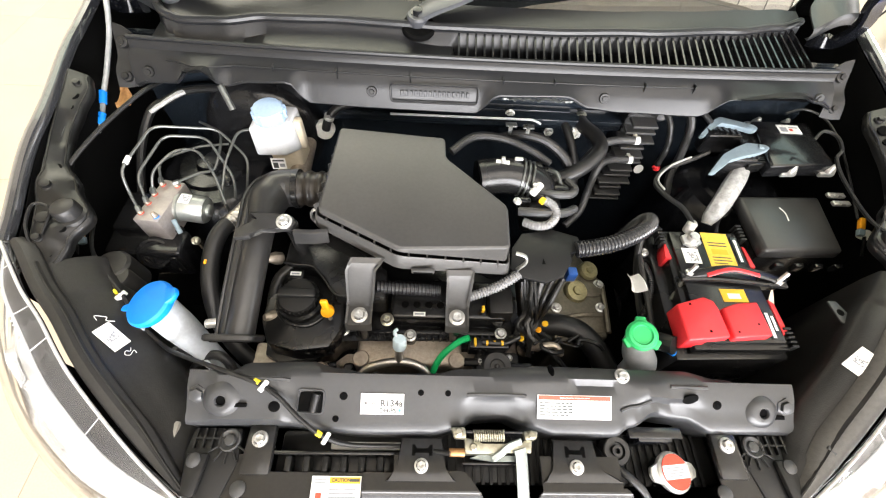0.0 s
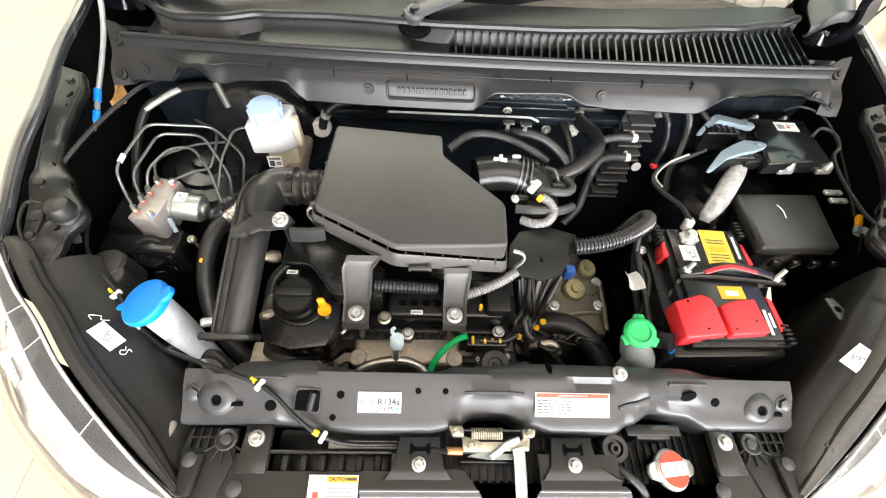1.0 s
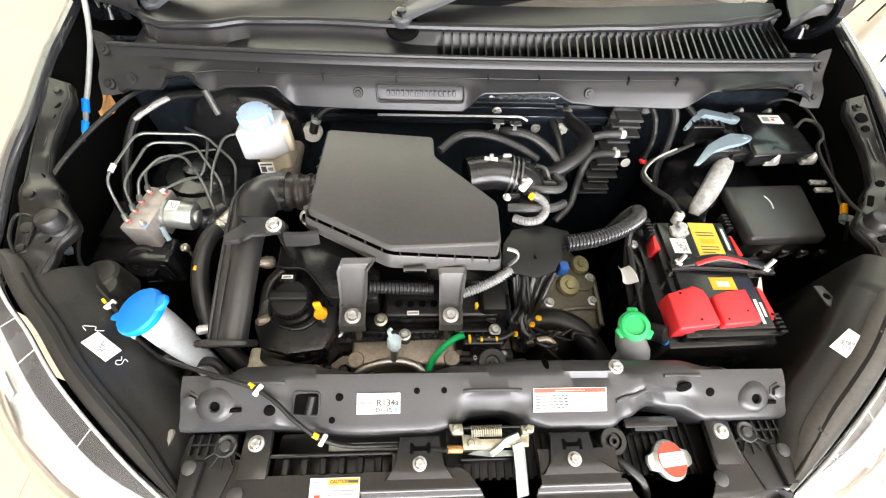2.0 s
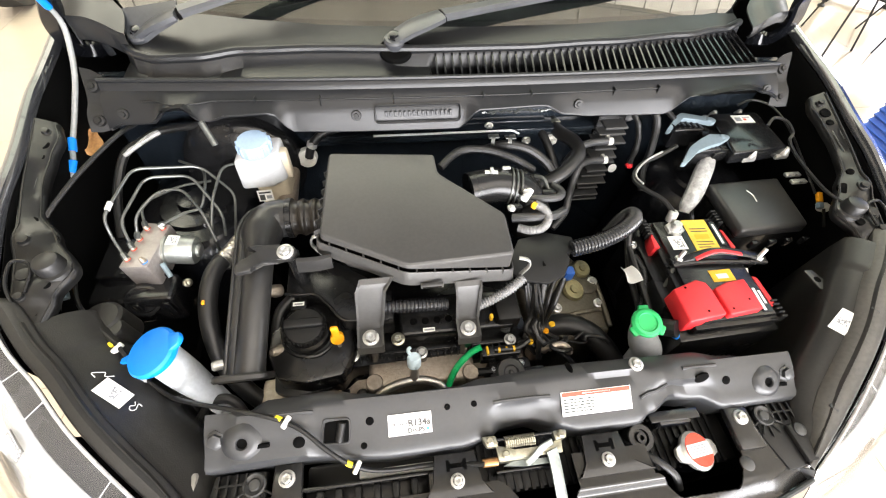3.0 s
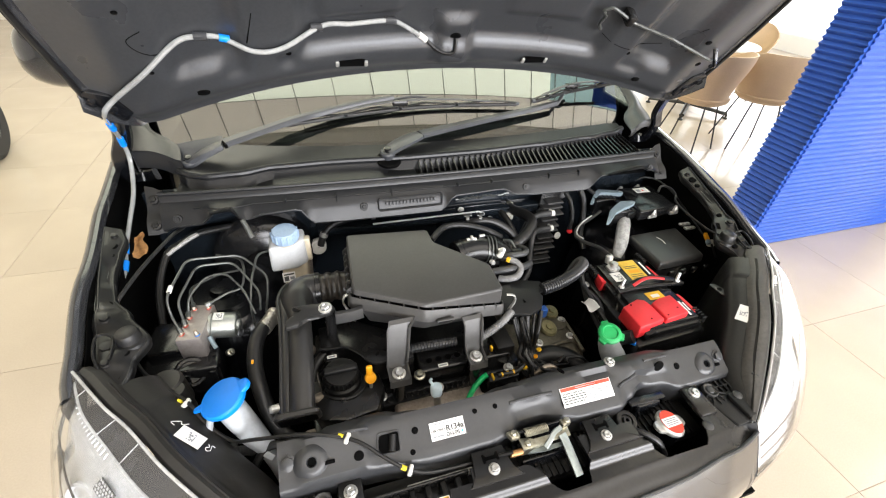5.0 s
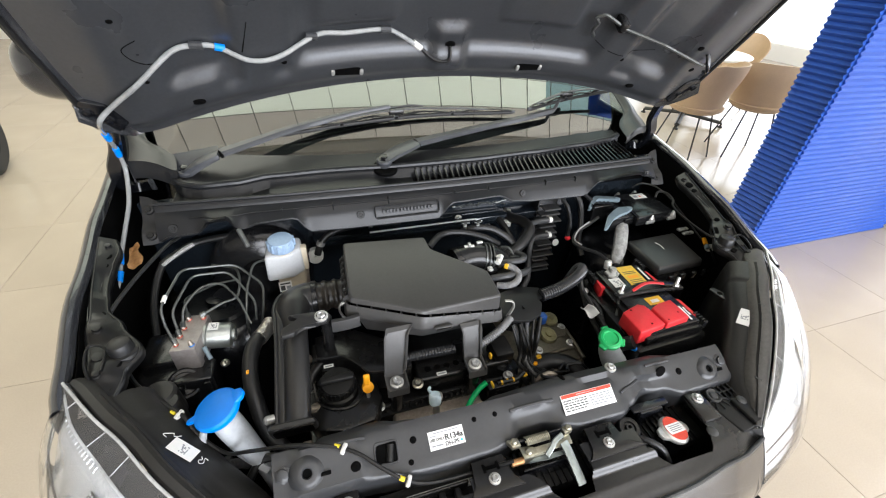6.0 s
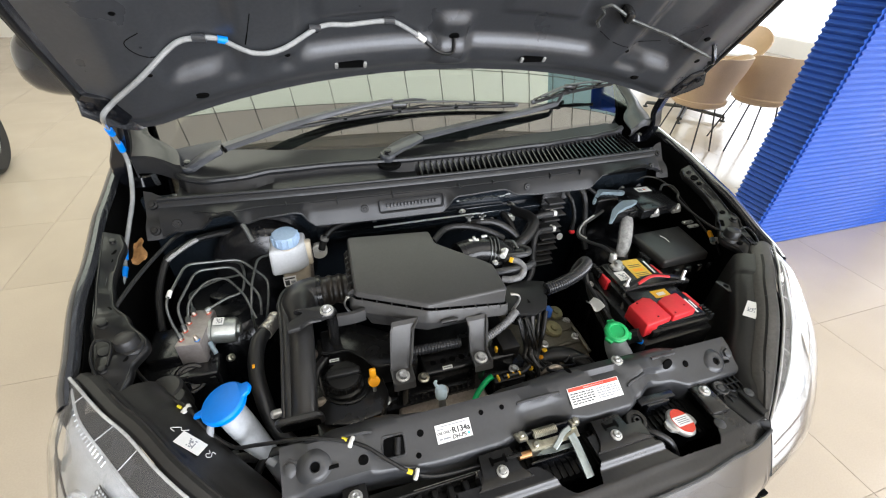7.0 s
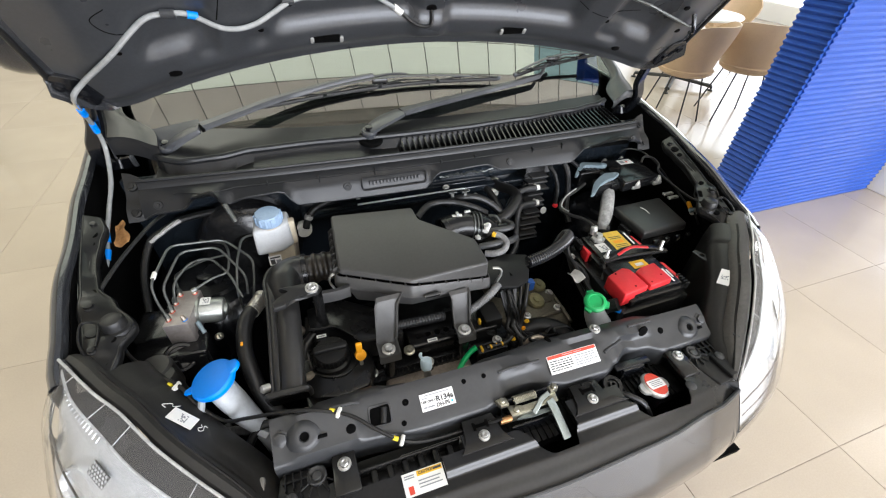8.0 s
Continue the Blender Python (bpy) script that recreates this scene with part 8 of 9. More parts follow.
for outline, block in zip(LEVERS, ((0.486, 0.745, 0.562, 0.778), (0.500, 0.672, 0.566, 0.706))):
    c = thing("wiring_connector", (0.52, 0.73, 0.83), "blue-grey lever connector plugged into the computer", "connector", "computer connectors")
    bm = bmesh.new()
    prism(bm, rounded(outline, 0.003), lambda x, y: 0.826 + 0.022 * ramp01(x, 0.455, 0.52), lambda x, y: 0.836 + 0.022 * ramp01(x, 0.455, 0.52), 0.0012)
    lev = part("lever", bm, CONNECTOR, c)
    bm = bmesh.new()
    lathe(bm, (0.574, outline[0][1] + 0.003, 0.8585), (0, 0, 1), [(0.006, -0.004), (0.006, 0.001), (0.0035, 0.002), (0, 0.001)], 14)
    part("lever_pivot", bm, CONNECTOR, lev)
    bm = bmesh.new()
    box(bm, (block[0], block[1], 0.795), (block[2], block[3], 0.848), 0.005, 3)
    pl = part("plug", bm, GLOSSBLACK, c)
    for k in range(5):
        bm = bmesh.new()
        x = block[0] + 0.010 + 0.013 * k
        box(bm, (x, block[1] + 0.004, 0.847), (x + 0.005, block[3] - 0.004, 0.850), 0.001, 1)
        part("plug_rib", bm, GLOSSBLACK, pl)
loom = thing("wrapped_loom", (0.51, 0.63, 0.75), "silver-grey taped wiring loom with coloured wires", "loom")
bm = bmesh.new()
tube(bm, [(0.556, 0.690, 0.815), (0.543, 0.668, 0.815), (0.522, 0.640, 0.803), (0.497, 0.606, 0.785), (0.478, 0.585, 0.765), (0.472, 0.575, 0.755)], lambda s: 0.011 + 0.009 * math.sin(math.pi * min(1, s * 1.1)) ** 0.7, 12, 6, flat=0.75)
part("wrap", bm, TAPEWRAP, loom)
for k, mat_ in enumerate((YELLOW, REDINK, GREEN, WHITEPLASTIC, ORANGE)):
    bm = bmesh.new()
    tube(bm, [(0.535 + 0.006 * k, 0.705, 0.838), (0.540 + 0.004 * k, 0.694, 0.832), (0.547 + 0.002 * k, 0.682, 0.820)], 0.0022, 6, 4)
    part("wire", bm, mat_, loom)

# ---- hoses and fittings by the bulkhead ----
def hose(name, pts, r, material, label, clamps=(), seg=12):
    h = thing(name, pts[0], label, "hose")
    bm = bmesh.new()
    tube(bm, pts, r, seg, 6)
    part("hose", bm, material, h)
    for p, d, mat_ in clamps:
        d, p = V(d).normalized(), V(p)
        rr = (r(0) if callable(r) else r) * 1.12
        bm = bmesh.new()
        tube(bm, [p - d * 0.005, p + d * 0.005], rr, 14, 2)
        x, y = ring_frame(d)
        box(bm, (-0.004, -0.005, rr - 0.001), (0.004, 0.005, rr + 0.008), 0.001, 1, m=basis(p, d, y))
        part("clamp", bm, mat_, h)
    return h


hose("heater_hose", [(0.180, 0.842, 0.815), (0.188, 0.80, 0.812), (0.200, 0.76, 0.795), (0.212, 0.72, 0.76), (0.214, 0.69, 0.72)], 0.0095, RUBBER, "black heater hose with a silver spring clamp", [((0.182, 0.832, 0.815), (0.05, -1, 0), STEEL)])
hose("bypass_hose", [(0.225, 0.842, 0.812), (0.228, 0.80, 0.815), (0.246, 0.75, 0.825), (0.243, 0.705, 0.825), (0.205, 0.67, 0.81), (0.155, 0.652, 0.792), (0.11, 0.65, 0.775)], 0.0155, RUBBER, "thick black bypass hose bent towards the throttle", [((0.226, 0.825, 0.813), (0.05, -1, 0), ZINC)], 16)
hose("heater_pipe", [(0.345, 0.752, 0.818), (0.30, 0.748, 0.822), (0.262, 0.735, 0.823), (0.240, 0.725, 0.81), (0.225, 0.72, 0.78)], 0.0085, PLASTIC_GREY, "grey-black heater pipe with a white clamp", [((0.338, 0.752, 0.819), (1, 0, 0), WHITEPLASTIC)])
hose("heater_pipe", [(0.352, 0.749, 0.763), (0.31, 0.744, 0.768), (0.275, 0.728, 0.772), (0.258, 0.708, 0.755), (0.252, 0.69, 0.71), (0.240, 0.66, 0.68), (0.205, 0.63, 0.66)], 0.0085, PLASTIC_GREY, "grey-black heater pipe bent down to the engine", [((0.345, 0.749, 0.764), (1, 0, 0), WHITEPLASTIC)])
fins = thing("expansion_valve_block", (0.35, 0.80, 0.55), "black ribbed block fixed to the bulkhead", "block")
bm = bmesh.new()
box(bm, (0.315, 0.795, 0.58), (0.385, 0.846, 0.87), 0.006)
part("core", bm, PLASTIC_SMOOTH, fins)
for i in range(12):
    bm = bmesh.new()
    z = 0.60 + 0.022 * i
    w = 0.04 - 0.006 * (i % 3)
    box(bm, (0.350 - w, 0.768 - 0.006 * (i % 2), z), (0.350 + w, 0.80, z + 0.006), 0.0015, 1)
    part("fin", bm, PLASTIC_GREY, fins)
bm = bmesh.new()
lathe(bm, (0.405, 0.785, 0.70), (0, -1, 0.3), [(0, 0.001), (0.011, 0.001), (0.012, 0)], 20)
solo("round_sticker", bm, WHITE, "small round white sticker on the bulkhead", "sticker")
for pts, r, lab_ in ((((0.40, 0.83, 0.90), (0.43, 0.80, 0.885), (0.452, 0.775, 0.85), (0.455, 0.75, 0.79), (0.448, 0.73, 0.74), (0.45, 0.70, 0.70)), 0.009, "black taped wiring loom on the bulkhead"), (((0.40, 0.815, 0.86), (0.418, 0.79, 0.835), (0.428, 0.77, 0.79), (0.425, 0.76, 0.74)), 0.007, "short black wiring loom with a red end"), (((0.34, 0.83, 0.895), (0.38, 0.815, 0.905), (0.42, 0.80, 0.90), (0.46, 0.79, 0.88), (0.50, 0.785, 0.85)), 0.006, "thin black cable under the scuttle")):
    bm = bmesh.new()
    tube(bm, pts, lambda s, r=r: r + 0.0008 * math.sin(s * 120), 10, 8)
    solo("wiring_loom", bm, CABLE, lab_, "loom")
bm = bmesh.new()
lathe(bm, (0.425, 0.758, 0.735), (0.3, -0.5, -0.3), [(0.008, -0.006), (0.009, 0.004), (0.004, 0.010), (0, 0.010)], 12)
solo("red_plug", bm, RED, "small red plug on a loom end", "plug")
bm = bmesh.new()
lathe(bm, (0.395, 0.82, 0.855), (0.1, -1, 0.2), [(0.026, 0), (0.026, 0.012), (0.020, 0.018), (0.014, 0.016), (0, 0.016)], 22)
solo("grommet", bm, RUBBER, "black rubber grommet in the bulkhead", "grommet")
bm = bmesh.new()
box(bm, (0.205, 0.79, 0.785), (0.228, 0.806, 0.808), 0.003)
lathe(bm, (0.212, 0.79, 0.795), (0, -1, 0), [(0.008, 0), (0.006, 0.008), (0, 0.009)], 10)
solo("white_clip", bm, WHITEPLASTIC, "white plastic clip on the bulkhead", "clip")

# throttle body and its plumbing
throttle = thing("throttle_body", (0.09, 0.63, 0.70), "dark throttle body with silver clamps and small hoses", "throttle")
bm = bmesh.new()
tube(bm, [(-0.02, 0.625, 0.815), (0.04, 0.635, 0.815), (0.095, 0.625, 0.805), (0.115, 0.60, 0.79)], 0.036, 18, 5)
part("outlet", bm, PLASTIC_SMOOTH, throttle)
for t in range(3):
    bm = bmesh.new()
    p = V((0.066 + 0.009 * t, 0.634 - 0.003 * t, 0.813 - 0.001 * t))
    lathe(bm, p, (1, -0.15, -0.1), [(0.036, 0), (0.039, 0.001), (0.039, 0.004), (0.036, 0.005)], 26)
    part("band", bm, PIPE, throttle)
bm = bmesh.new()
box(bm, (0.050, 0.642, 0.848), (0.068, 0.650, 0.855), 0.003)
part("screw_housing", bm, STEEL, throttle)
bm = bmesh.new()
box(bm, (0.075, 0.56, 0.72), (0.15, 0.65, 0.80), 0.012, 3)
part("valve_housing", bm, PLASTIC, throttle)
bm = bmesh.new()
tube(bm, [(-0.075, 0.665, 0.845), (-0.03, 0.70, 0.855), (0.03, 0.705, 0.85), (0.09, 0.69, 0.835), (0.135, 0.68, 0.81)], 0.0085, 10, 6)
part("breather", bm, RUBBER, throttle)
bm = bmesh.new()
tube(bm, [(0.03, 0.74, 0.82), (0.07, 0.725, 0.845), (0.12, 0.71, 0.845), (0.165, 0.69, 0.82), (0.19, 0.665, 0.79)], 0.010, 10, 6)
part("coolant_feed", bm, RUBBER, throttle)
for x, y, z in ((0.05, 0.735, 0.85), (0.085, 0.728, 0.852)):
    bm = bmesh.new()
    lathe(bm, (x, y, z), (1, -0.3, 0), [(0.013, -0.004), (0.013, 0.004)], 18)
    box(bm, (x - 0.012, y - 0.005, z + 0.008), (x + 0.012, y + 0.008, z + 0.012), 0.002)
    part("spring_clamp", bm, PIPE, throttle)
for k, (pts, r, mat_) in enumerate(((((0.125, 0.645, 0.825), (0.14, 0.63, 0.83), (0.15, 0.61, 0.81)), 0.004, PIPE), (((0.08, 0.60, 0.81), (0.12, 0.585, 0.82), (0.16, 0.585, 0.82), (0.175, 0.605, 0.815), (0.165, 0.63, 0.81)), 0.008, PLASTIC_GREY), (((0.06, 0.555, 0.80), (0.10, 0.545, 0.81), (0.145, 0.55, 0.805), (0.175, 0.57, 0.795)), 0.009, PLASTIC_GREY), (((0.098, 0.562, 0.829), (0.103, 0.556, 0.829)), 0.007, YELLOW))):
    bm = bmesh.new()
    tube(bm, pts, r, 10, 6)
    part("small_hose", bm, mat_, throttle)
for x, y, z, s in ((0.118, 0.645, 0.80, 0.018), (0.145, 0.60, 0.80, 0.014), (0.10, 0.66, 0.80, 0.016), (0.165, 0.62, 0.785, 0.015), (0.072, 0.575, 0.79, 0.012)):
    bm = bmesh.new()
    box(bm, (x - s, y - s * 0.6, z), (x + s, y + s * 0.6, z + 0.025), 0.004)
    part("sensor", bm, PLASTIC_SMOOTH, throttle)
bolt(throttle, (0.048, 0.545, 0.842), (0.3, 0, 1), 0.006)
for x, y, z, d in ((0.026, 0.637, 0.846, (1, -0.1, 0)), (0.090, 0.582, 0.836, (0.6, 0.7, 0.2))):
    bm = bmesh.new()
    dd = V(d).normalized()
    tube(bm, [V((x, y, z)) - dd * 0.013, V((x, y, z)) + dd * 0.013], 0.0075, 12, 2)
    part("white_sleeve", bm, WHITEPLASTIC, throttle)
    bm = bmesh.new()
    box(bm, (-0.004, -0.006, 0.004), (0.004, 0.006, 0.014), 0.0015, m=basis((x, y, z), dd, (0, 1, 0)))
    part("sleeve_clip", bm, STEEL, throttle)
bm = bmesh.new()
tube(bm, [(0.104, 0.565, 0.826), (0.122, 0.556, 0.820), (0.128, 0.538, 0.812), (0.114, 0.522, 0.804), (0.090, 0.522, 0.798), (0.070, 0.535, 0.792)], lambda s: 0.0085 + 0.0005 * math.sin(s * 160), 12, 14)
part("grey_loop", bm, make("grey taped hose", (0.16, 0.16, 0.16), 0.4, mottle=(60, 0.3)), throttle)

# cover plate, corrugated tube, branch wiring
plate = thing("harness_cover", (0.10, 0.46, 0.76), "flat black harness cover plate with clipped corners", "cover plate")
PL = [(0.032, 0.425), (0.052, 0.410), (0.095, 0.402), (0.132, 0.418), (0.155, 0.455), (0.150, 0.472), (0.178, 0.478), (0.176, 0.510), (0.125, 0.522), (0.062, 0.505), (0.040, 0.47)]
bm = bmesh.new()
prism(bm, PL, lambda x, y: 0.793 - 0.10 * x, lambda x, y: 0.8005 - 0.10 * x, 0.002)
pp = part("plate", bm, PLASTIC, plate)
bm = bmesh.new()
prism(bm, [(0.094, 0.440), (0.100, 0.440), (0.097, 0.452)], 0.7915, 0.7925)
part("arrow_mark", bm, DARK, pp)
bm = bmesh.new()
prism(bm, grown(PL, -0.012), 0.745, lambda x, y: 0.794 - 0.10 * x, 0.003)
part("skirt", bm, PLASTIC_SMOOTH, plate)


def conduit(name, pts, r, label, pitch=0.0068, mat_=None):
    path = smooth_path(pts, 24)
    length = sum((b - a).length for a, b in zip(path, path[1:]))
    turns = length / pitch
    count, dense, along, k = int(turns * 8), [], 0.0, 0
    for i in range(count + 1):
        want = length * i / count
        while k < len(path) - 2 and along + (path[k + 1] - path[k]).length < want:
            along += (path[k + 1] - path[k]).length
            k += 1
        dense.append(path[k].lerp(path[k + 1], min(1, (want - along) / max(1e-9, (path[k + 1] - path[k]).length))))
    bm = bmesh.new()
    tube(bm, dense, lambda s: r * (1 + 0.11 * max(-1, min(1, 1.8 * math.sin(s * turns * 2 * math.pi)))), 14, soft=False)
    return solo(name, bm, mat_ or CORR, label, "conduit", sharp=75)


CORR = make("ribbed conduit plastic", (0.022, 0.0225, 0.024), 0.12, mottle=(20, 0.1), grain=(300, 0.02), coat=0.3)
conduit("corrugated_conduit", [(0.165, 0.478, 0.786), (0.22, 0.485, 0.792), (0.275, 0.505, 0.795), (0.322, 0.540, 0.785), (0.344, 0.575, 0.762), (0.345, 0.595, 0.72), (0.335, 0.60, 0.67)], 0.0150, "thick ribbed black conduit leading to the battery")
conduit("corrugated_conduit", [(-0.205, 0.405, 0.752), (-0.15, 0.400, 0.757), (-0.09, 0.398, 0.757)], 0.0115, "ribbed grey conduit beneath the air filter housing")
conduit("corrugated_conduit", [(-0.04, 0.378, 0.775), (-0.01, 0.385, 0.785), (0.02, 0.395, 0.797), (0.045, 0.410, 0.805)], 0.0085, "ribbed pale grey conduit beside the support leg", 0.005, make("grey ribbed conduit", (0.16, 0.16, 0.16), 0.25, mottle=(30, 0.2)))
rnd = random.Random(11)
wires = thing("branch_wiring", (0.10, 0.37, 0.62), "bundle of black taped branch wiring with yellow tape", "wiring")
for k in range(14):
    a = V((0.058 + 0.0060 * k, 0.414 + 0.008 * (k % 3), 0.772))
    b = V((0.060 + 0.030 * rnd.random() + 0.0012 * k, 0.362 + 0.02 * rnd.random(), 0.712 - 0.02 * rnd.random()))
    mid = a.lerp(b, 0.5) + V((rnd.uniform(-0.008, 0.004), rnd.uniform(-0.010, 0.002), rnd.uniform(-0.004, 0.012)))
    knee = b + V((rnd.uniform(-0.018, 0.006), rnd.uniform(-0.030, -0.015), rnd.uniform(-0.02, -0.005)))
    end = knee + V((rnd.uniform(-0.01, 0.05), rnd.uniform(-0.03, 0.01), rnd.uniform(-0.05, -0.02)))
    bm = bmesh.new()
    tube(bm, [a, mid, b, knee, end], rnd.choice((0.0036, 0.0050, 0.0064)), 8, 5)
    part("wire", bm, CABLE if k != 6 else GREYTAPE, wires)
for k in range(9):
    x = 0.050 + 0.016 * k
    pts = [V((x, 0.335 + rnd.uniform(-0.008, 0.010), 0.665 + rnd.uniform(-0.01, 0.015)))]
    for j in range(3):
        pts.append(pts[-1] + V((rnd.uniform(-0.012, 0.026), rnd.uniform(-0.014, 0.012), rnd.uniform(-0.006, 0.010) - 0.012 * (j == 2))))
    bm = bmesh.new()
    tube(bm, pts, rnd.choice((0.0022, 0.0030, 0.0042)), 7, 6)
    part("wire", bm, CABLE, wires)
for p, mat_ in (((0.066, 0.338, 0.688), YELLOW), ((0.098, 0.352, 0.70), ORANGE), ((0.108, 0.358, 0.715), YELLOW)):
    bm = bmesh.new()
    tube(bm, [p, V(p) + V((0.001, -0.002, -0.004))], 0.0058, 10, 2)
    part("tape", bm, mat_, wires)
bm = bmesh.new()
tube(bm, [(0.085, 0.33, 0.655), (0.105, 0.325, 0.68), (0.125, 0.327, 0.682), (0.138, 0.322, 0.678), (0.145, 0.315, 0.665)], 0.0065, 10, 5)
cyl(bm, (0.092, 0.345, 0.60), (0.092, 0.345, 0.668), 0.016, seg=18, edge=0.003)
cyl(bm, (0.118, 0.352, 0.60), (0.118, 0.352, 0.660), 0.011, seg=16, edge=0.002)
solo("coolant_pipe", bm, ALU, "short cast coolant pipe elbow", "pipe")
bm = bmesh.new()
tube(bm, [(0.10, 0.37, 0.66), (0.12, 0.33, 0.665), (0.15, 0.30, 0.65), (0.18, 0.28, 0.62)], 0.006, 8, 5)
solo("sensor_lead", bm, CABLE, "black sensor lead in front of the gearbox", "lead")
hose("radiator_hose", [(0.12, 0.39, 0.625), (0.165, 0.385, 0.64), (0.205, 0.365, 0.642), (0.235, 0.33, 0.63), (0.26, 0.28, 0.60), (0.27, 0.24, 0.55)], 0.024, RUBBER, "wide black radiator hose", (), 18)

# gearbox
gear = thing("gearbox", (0.20, 0.46, 0.30), "grey-brown cast gearbox with olive solenoids", "gearbox")
bm = bmesh.new()
prism(bm, [(0.09, 0.39), (0.23, 0.385), (0.262, 0.42), (0.275, 0.54), (0.24, 0.60), (0.09, 0.60)], 0.32, 0.615, 0.012, 3, 0.94)
GEARM = make("oily cast alloy", (0.105, 0.093, 0.070), 0.42, metal=0.5, mottle=(20, 0.25), grain=(300, 0.2))
part("case", bm, GEARM, gear)
bm = bmesh.new()
box(bm, (0.12, 0.40, 0.61), (0.24, 0.47, 0.632), 0.01)
part("case_boss", bm, GEARM, gear)
bm = bmesh.new()
prism(bm, [(0.128, 0.450), (0.180, 0.500), (0.236, 0.533), (0.284, 0.496), (0.276, 0.420), (0.262, 0.362), (0.150, 0.344)], 0.45, lambda x, y: 0.640 - 0.12 * max(0, x - 0.22), 0.008, 3)
part("bell_housing", bm, GEARM, gear)
for a, b in (((0.150, 0.352), (0.255, 0.370)), ((0.262, 0.372), (0.272, 0.480)), ((0.160, 0.400), (0.262, 0.415))):
    bm = bmesh.new()
    tube(bm, [(a[0], a[1], 0.640), ((a[0] + b[0]) / 2, (a[1] + b[1]) / 2 + 0.004, 0.639), (b[0], b[1], 0.633)], 0.006, 8, 5)
    part("case_rib", bm, GEARM, gear)
for x, y, r in ((0.240, 0.527, 0.022), (0.203, 0.474, 0.026)):
    bm = bmesh.new()
    lathe(bm, (x, y, 0.60), (0.15, -0.2, 1), [(r, 0), (r, 0.045), (r * 0.85, 0.05), (r * 0.4, 0.05), (r * 0.35, 0.054), (0, 0.054)], 22)
    part("solenoid", bm, make("olive passivated zinc", (0.30, 0.27, 0.15), 0.4, metal=0.8, mottle=(30, 0.2)), gear)
for x, y, z in ((0.264, 0.486, 0.638), (0.258, 0.430, 0.637), (0.160, 0.425, 0.642)):
    bolt(gear, (x, y, z), (0, -0.1, 1), 0.008)
bm = bmesh.new()
prism(bm, [(0.20, 0.485), (0.25, 0.49), (0.275, 0.47), (0.255, 0.455), (0.21, 0.455)], 0.632, 0.64, 0.002)
part("bracket", bm, GEARM, gear)
bm = bmesh.new()
box(bm, (0.165, 0.455, 0.70), (0.185, 0.475, 0.73), 0.004)
solo("blue_plug", bm, make("deep blue plastic", (0.02, 0.08, 0.30), 0.4), "deep blue plug under the harness cover", "plug")

# bracket with bolt, white flag label
br = thing("conduit_bracket", (0.31, 0.53, 0.60), "black bracket holding the conduit", "bracket")
bm = bmesh.new()
prism(bm, [(0.315, 0.56), (0.34, 0.56), (0.335, 0.495), (0.312, 0.49)], 0.735, 0.742, 0.002)
tube(bm, [(0.325, 0.50, 0.738), (0.322, 0.47, 0.70), (0.32, 0.46, 0.62)], 0.012, 8, 4, flat=0.3)
part("strap", bm, BLACKMETAL, br)
bolt(br, (0.323, 0.505, 0.744), (0, 0, 1), 0.007)
bm = bmesh.new()
sheet(bm, lambda u, v: (0.282 + 0.020 * u * (1 - 0.5 * v), 0.422 + 0.036 * v - 0.010 * u, 0.735 + 0.012 * u + 0.006 * math.sin(3 * v) - 0.008 * math.sin(4 * u)), steps(0, 1, 6), steps(0, 1, 6), 0.001)
solo("flag_label", bm, WHITE, "loose white flag label on a lead", "label")
conduit("loom_conduit", [(0.312, 0.475, 0.748), (0.318, 0.44, 0.745), (0.312, 0.40, 0.725), (0.298, 0.37, 0.69)], 0.006, "thin ribbed conduit by the battery", 0.004, CABLE)

# ---- wing side details ----
bm = bmesh.new()
sheet(bm, lambda u, v: (-0.806 + 0.050 * u - 0.010 * v + 0.004 * math.sin(9 * v), 0.762 + 0.050 * v + 0.020 * u + 0.006 * math.sin(6 * u + 5 * v), 0.836 + 0.035 * (v - 0.3 * u) * (1 - 0.3 * math.sin(3 * u)) + 0.006 * math.sin(8 * u)), steps(0, 1, 12), steps(0, 1, 12), 0.001)
solo("paper_tag", bm, LEAF, "crumpled brown paper tag beside the drain hose", "tag")
bm = bmesh.new()
tube(bm, [(-0.758, 0.50, 0.85), (-0.747, 0.554, 0.874), (-0.722, 0.612, 0.892), (-0.695, 0.67, 0.903), (-0.668, 0.727, 0.909), (-0.655, 0.77, 0.90)], 0.0040, 8, 6)
solo("wing_cable", bm, CABLE, "black cable along the inner wing", "cable")
lw = thing("bulkhead_loom", (-0.6, 0.75, 0.85), "black loom with a white-taped stretch under the scuttle", "loom")
bm = bmesh.new()
tube(bm, [(-0.72, 0.62, 0.74), (-0.728, 0.70, 0.785), (-0.711, 0.766, 0.829), (-0.678, 0.791, 0.842), (-0.646, 0.810, 0.851), (-0.58, 0.812, 0.86), (-0.52, 0.806, 0.862), (-0.46, 0.80, 0.855)], 0.0085, 10, 6)
part("loom", bm, CABLE, lw)
bm = bmesh.new()
tube(bm, [(-0.712, 0.766, 0.831), (-0.678, 0.791, 0.844), (-0.645, 0.810, 0.853)], 0.0098, 10, 6, flat=0.6)
part("white_wrap", bm, TAPEWRAP, lw)
bm = bmesh.new()
cyl(bm, (-0.52, 0.735, 0.925), (-0.505, 0.715, 0.885), 0.006, seg=10)
solo("drain_tube", bm, PIPE, "short grey drain tube below the scuttle", "tube")
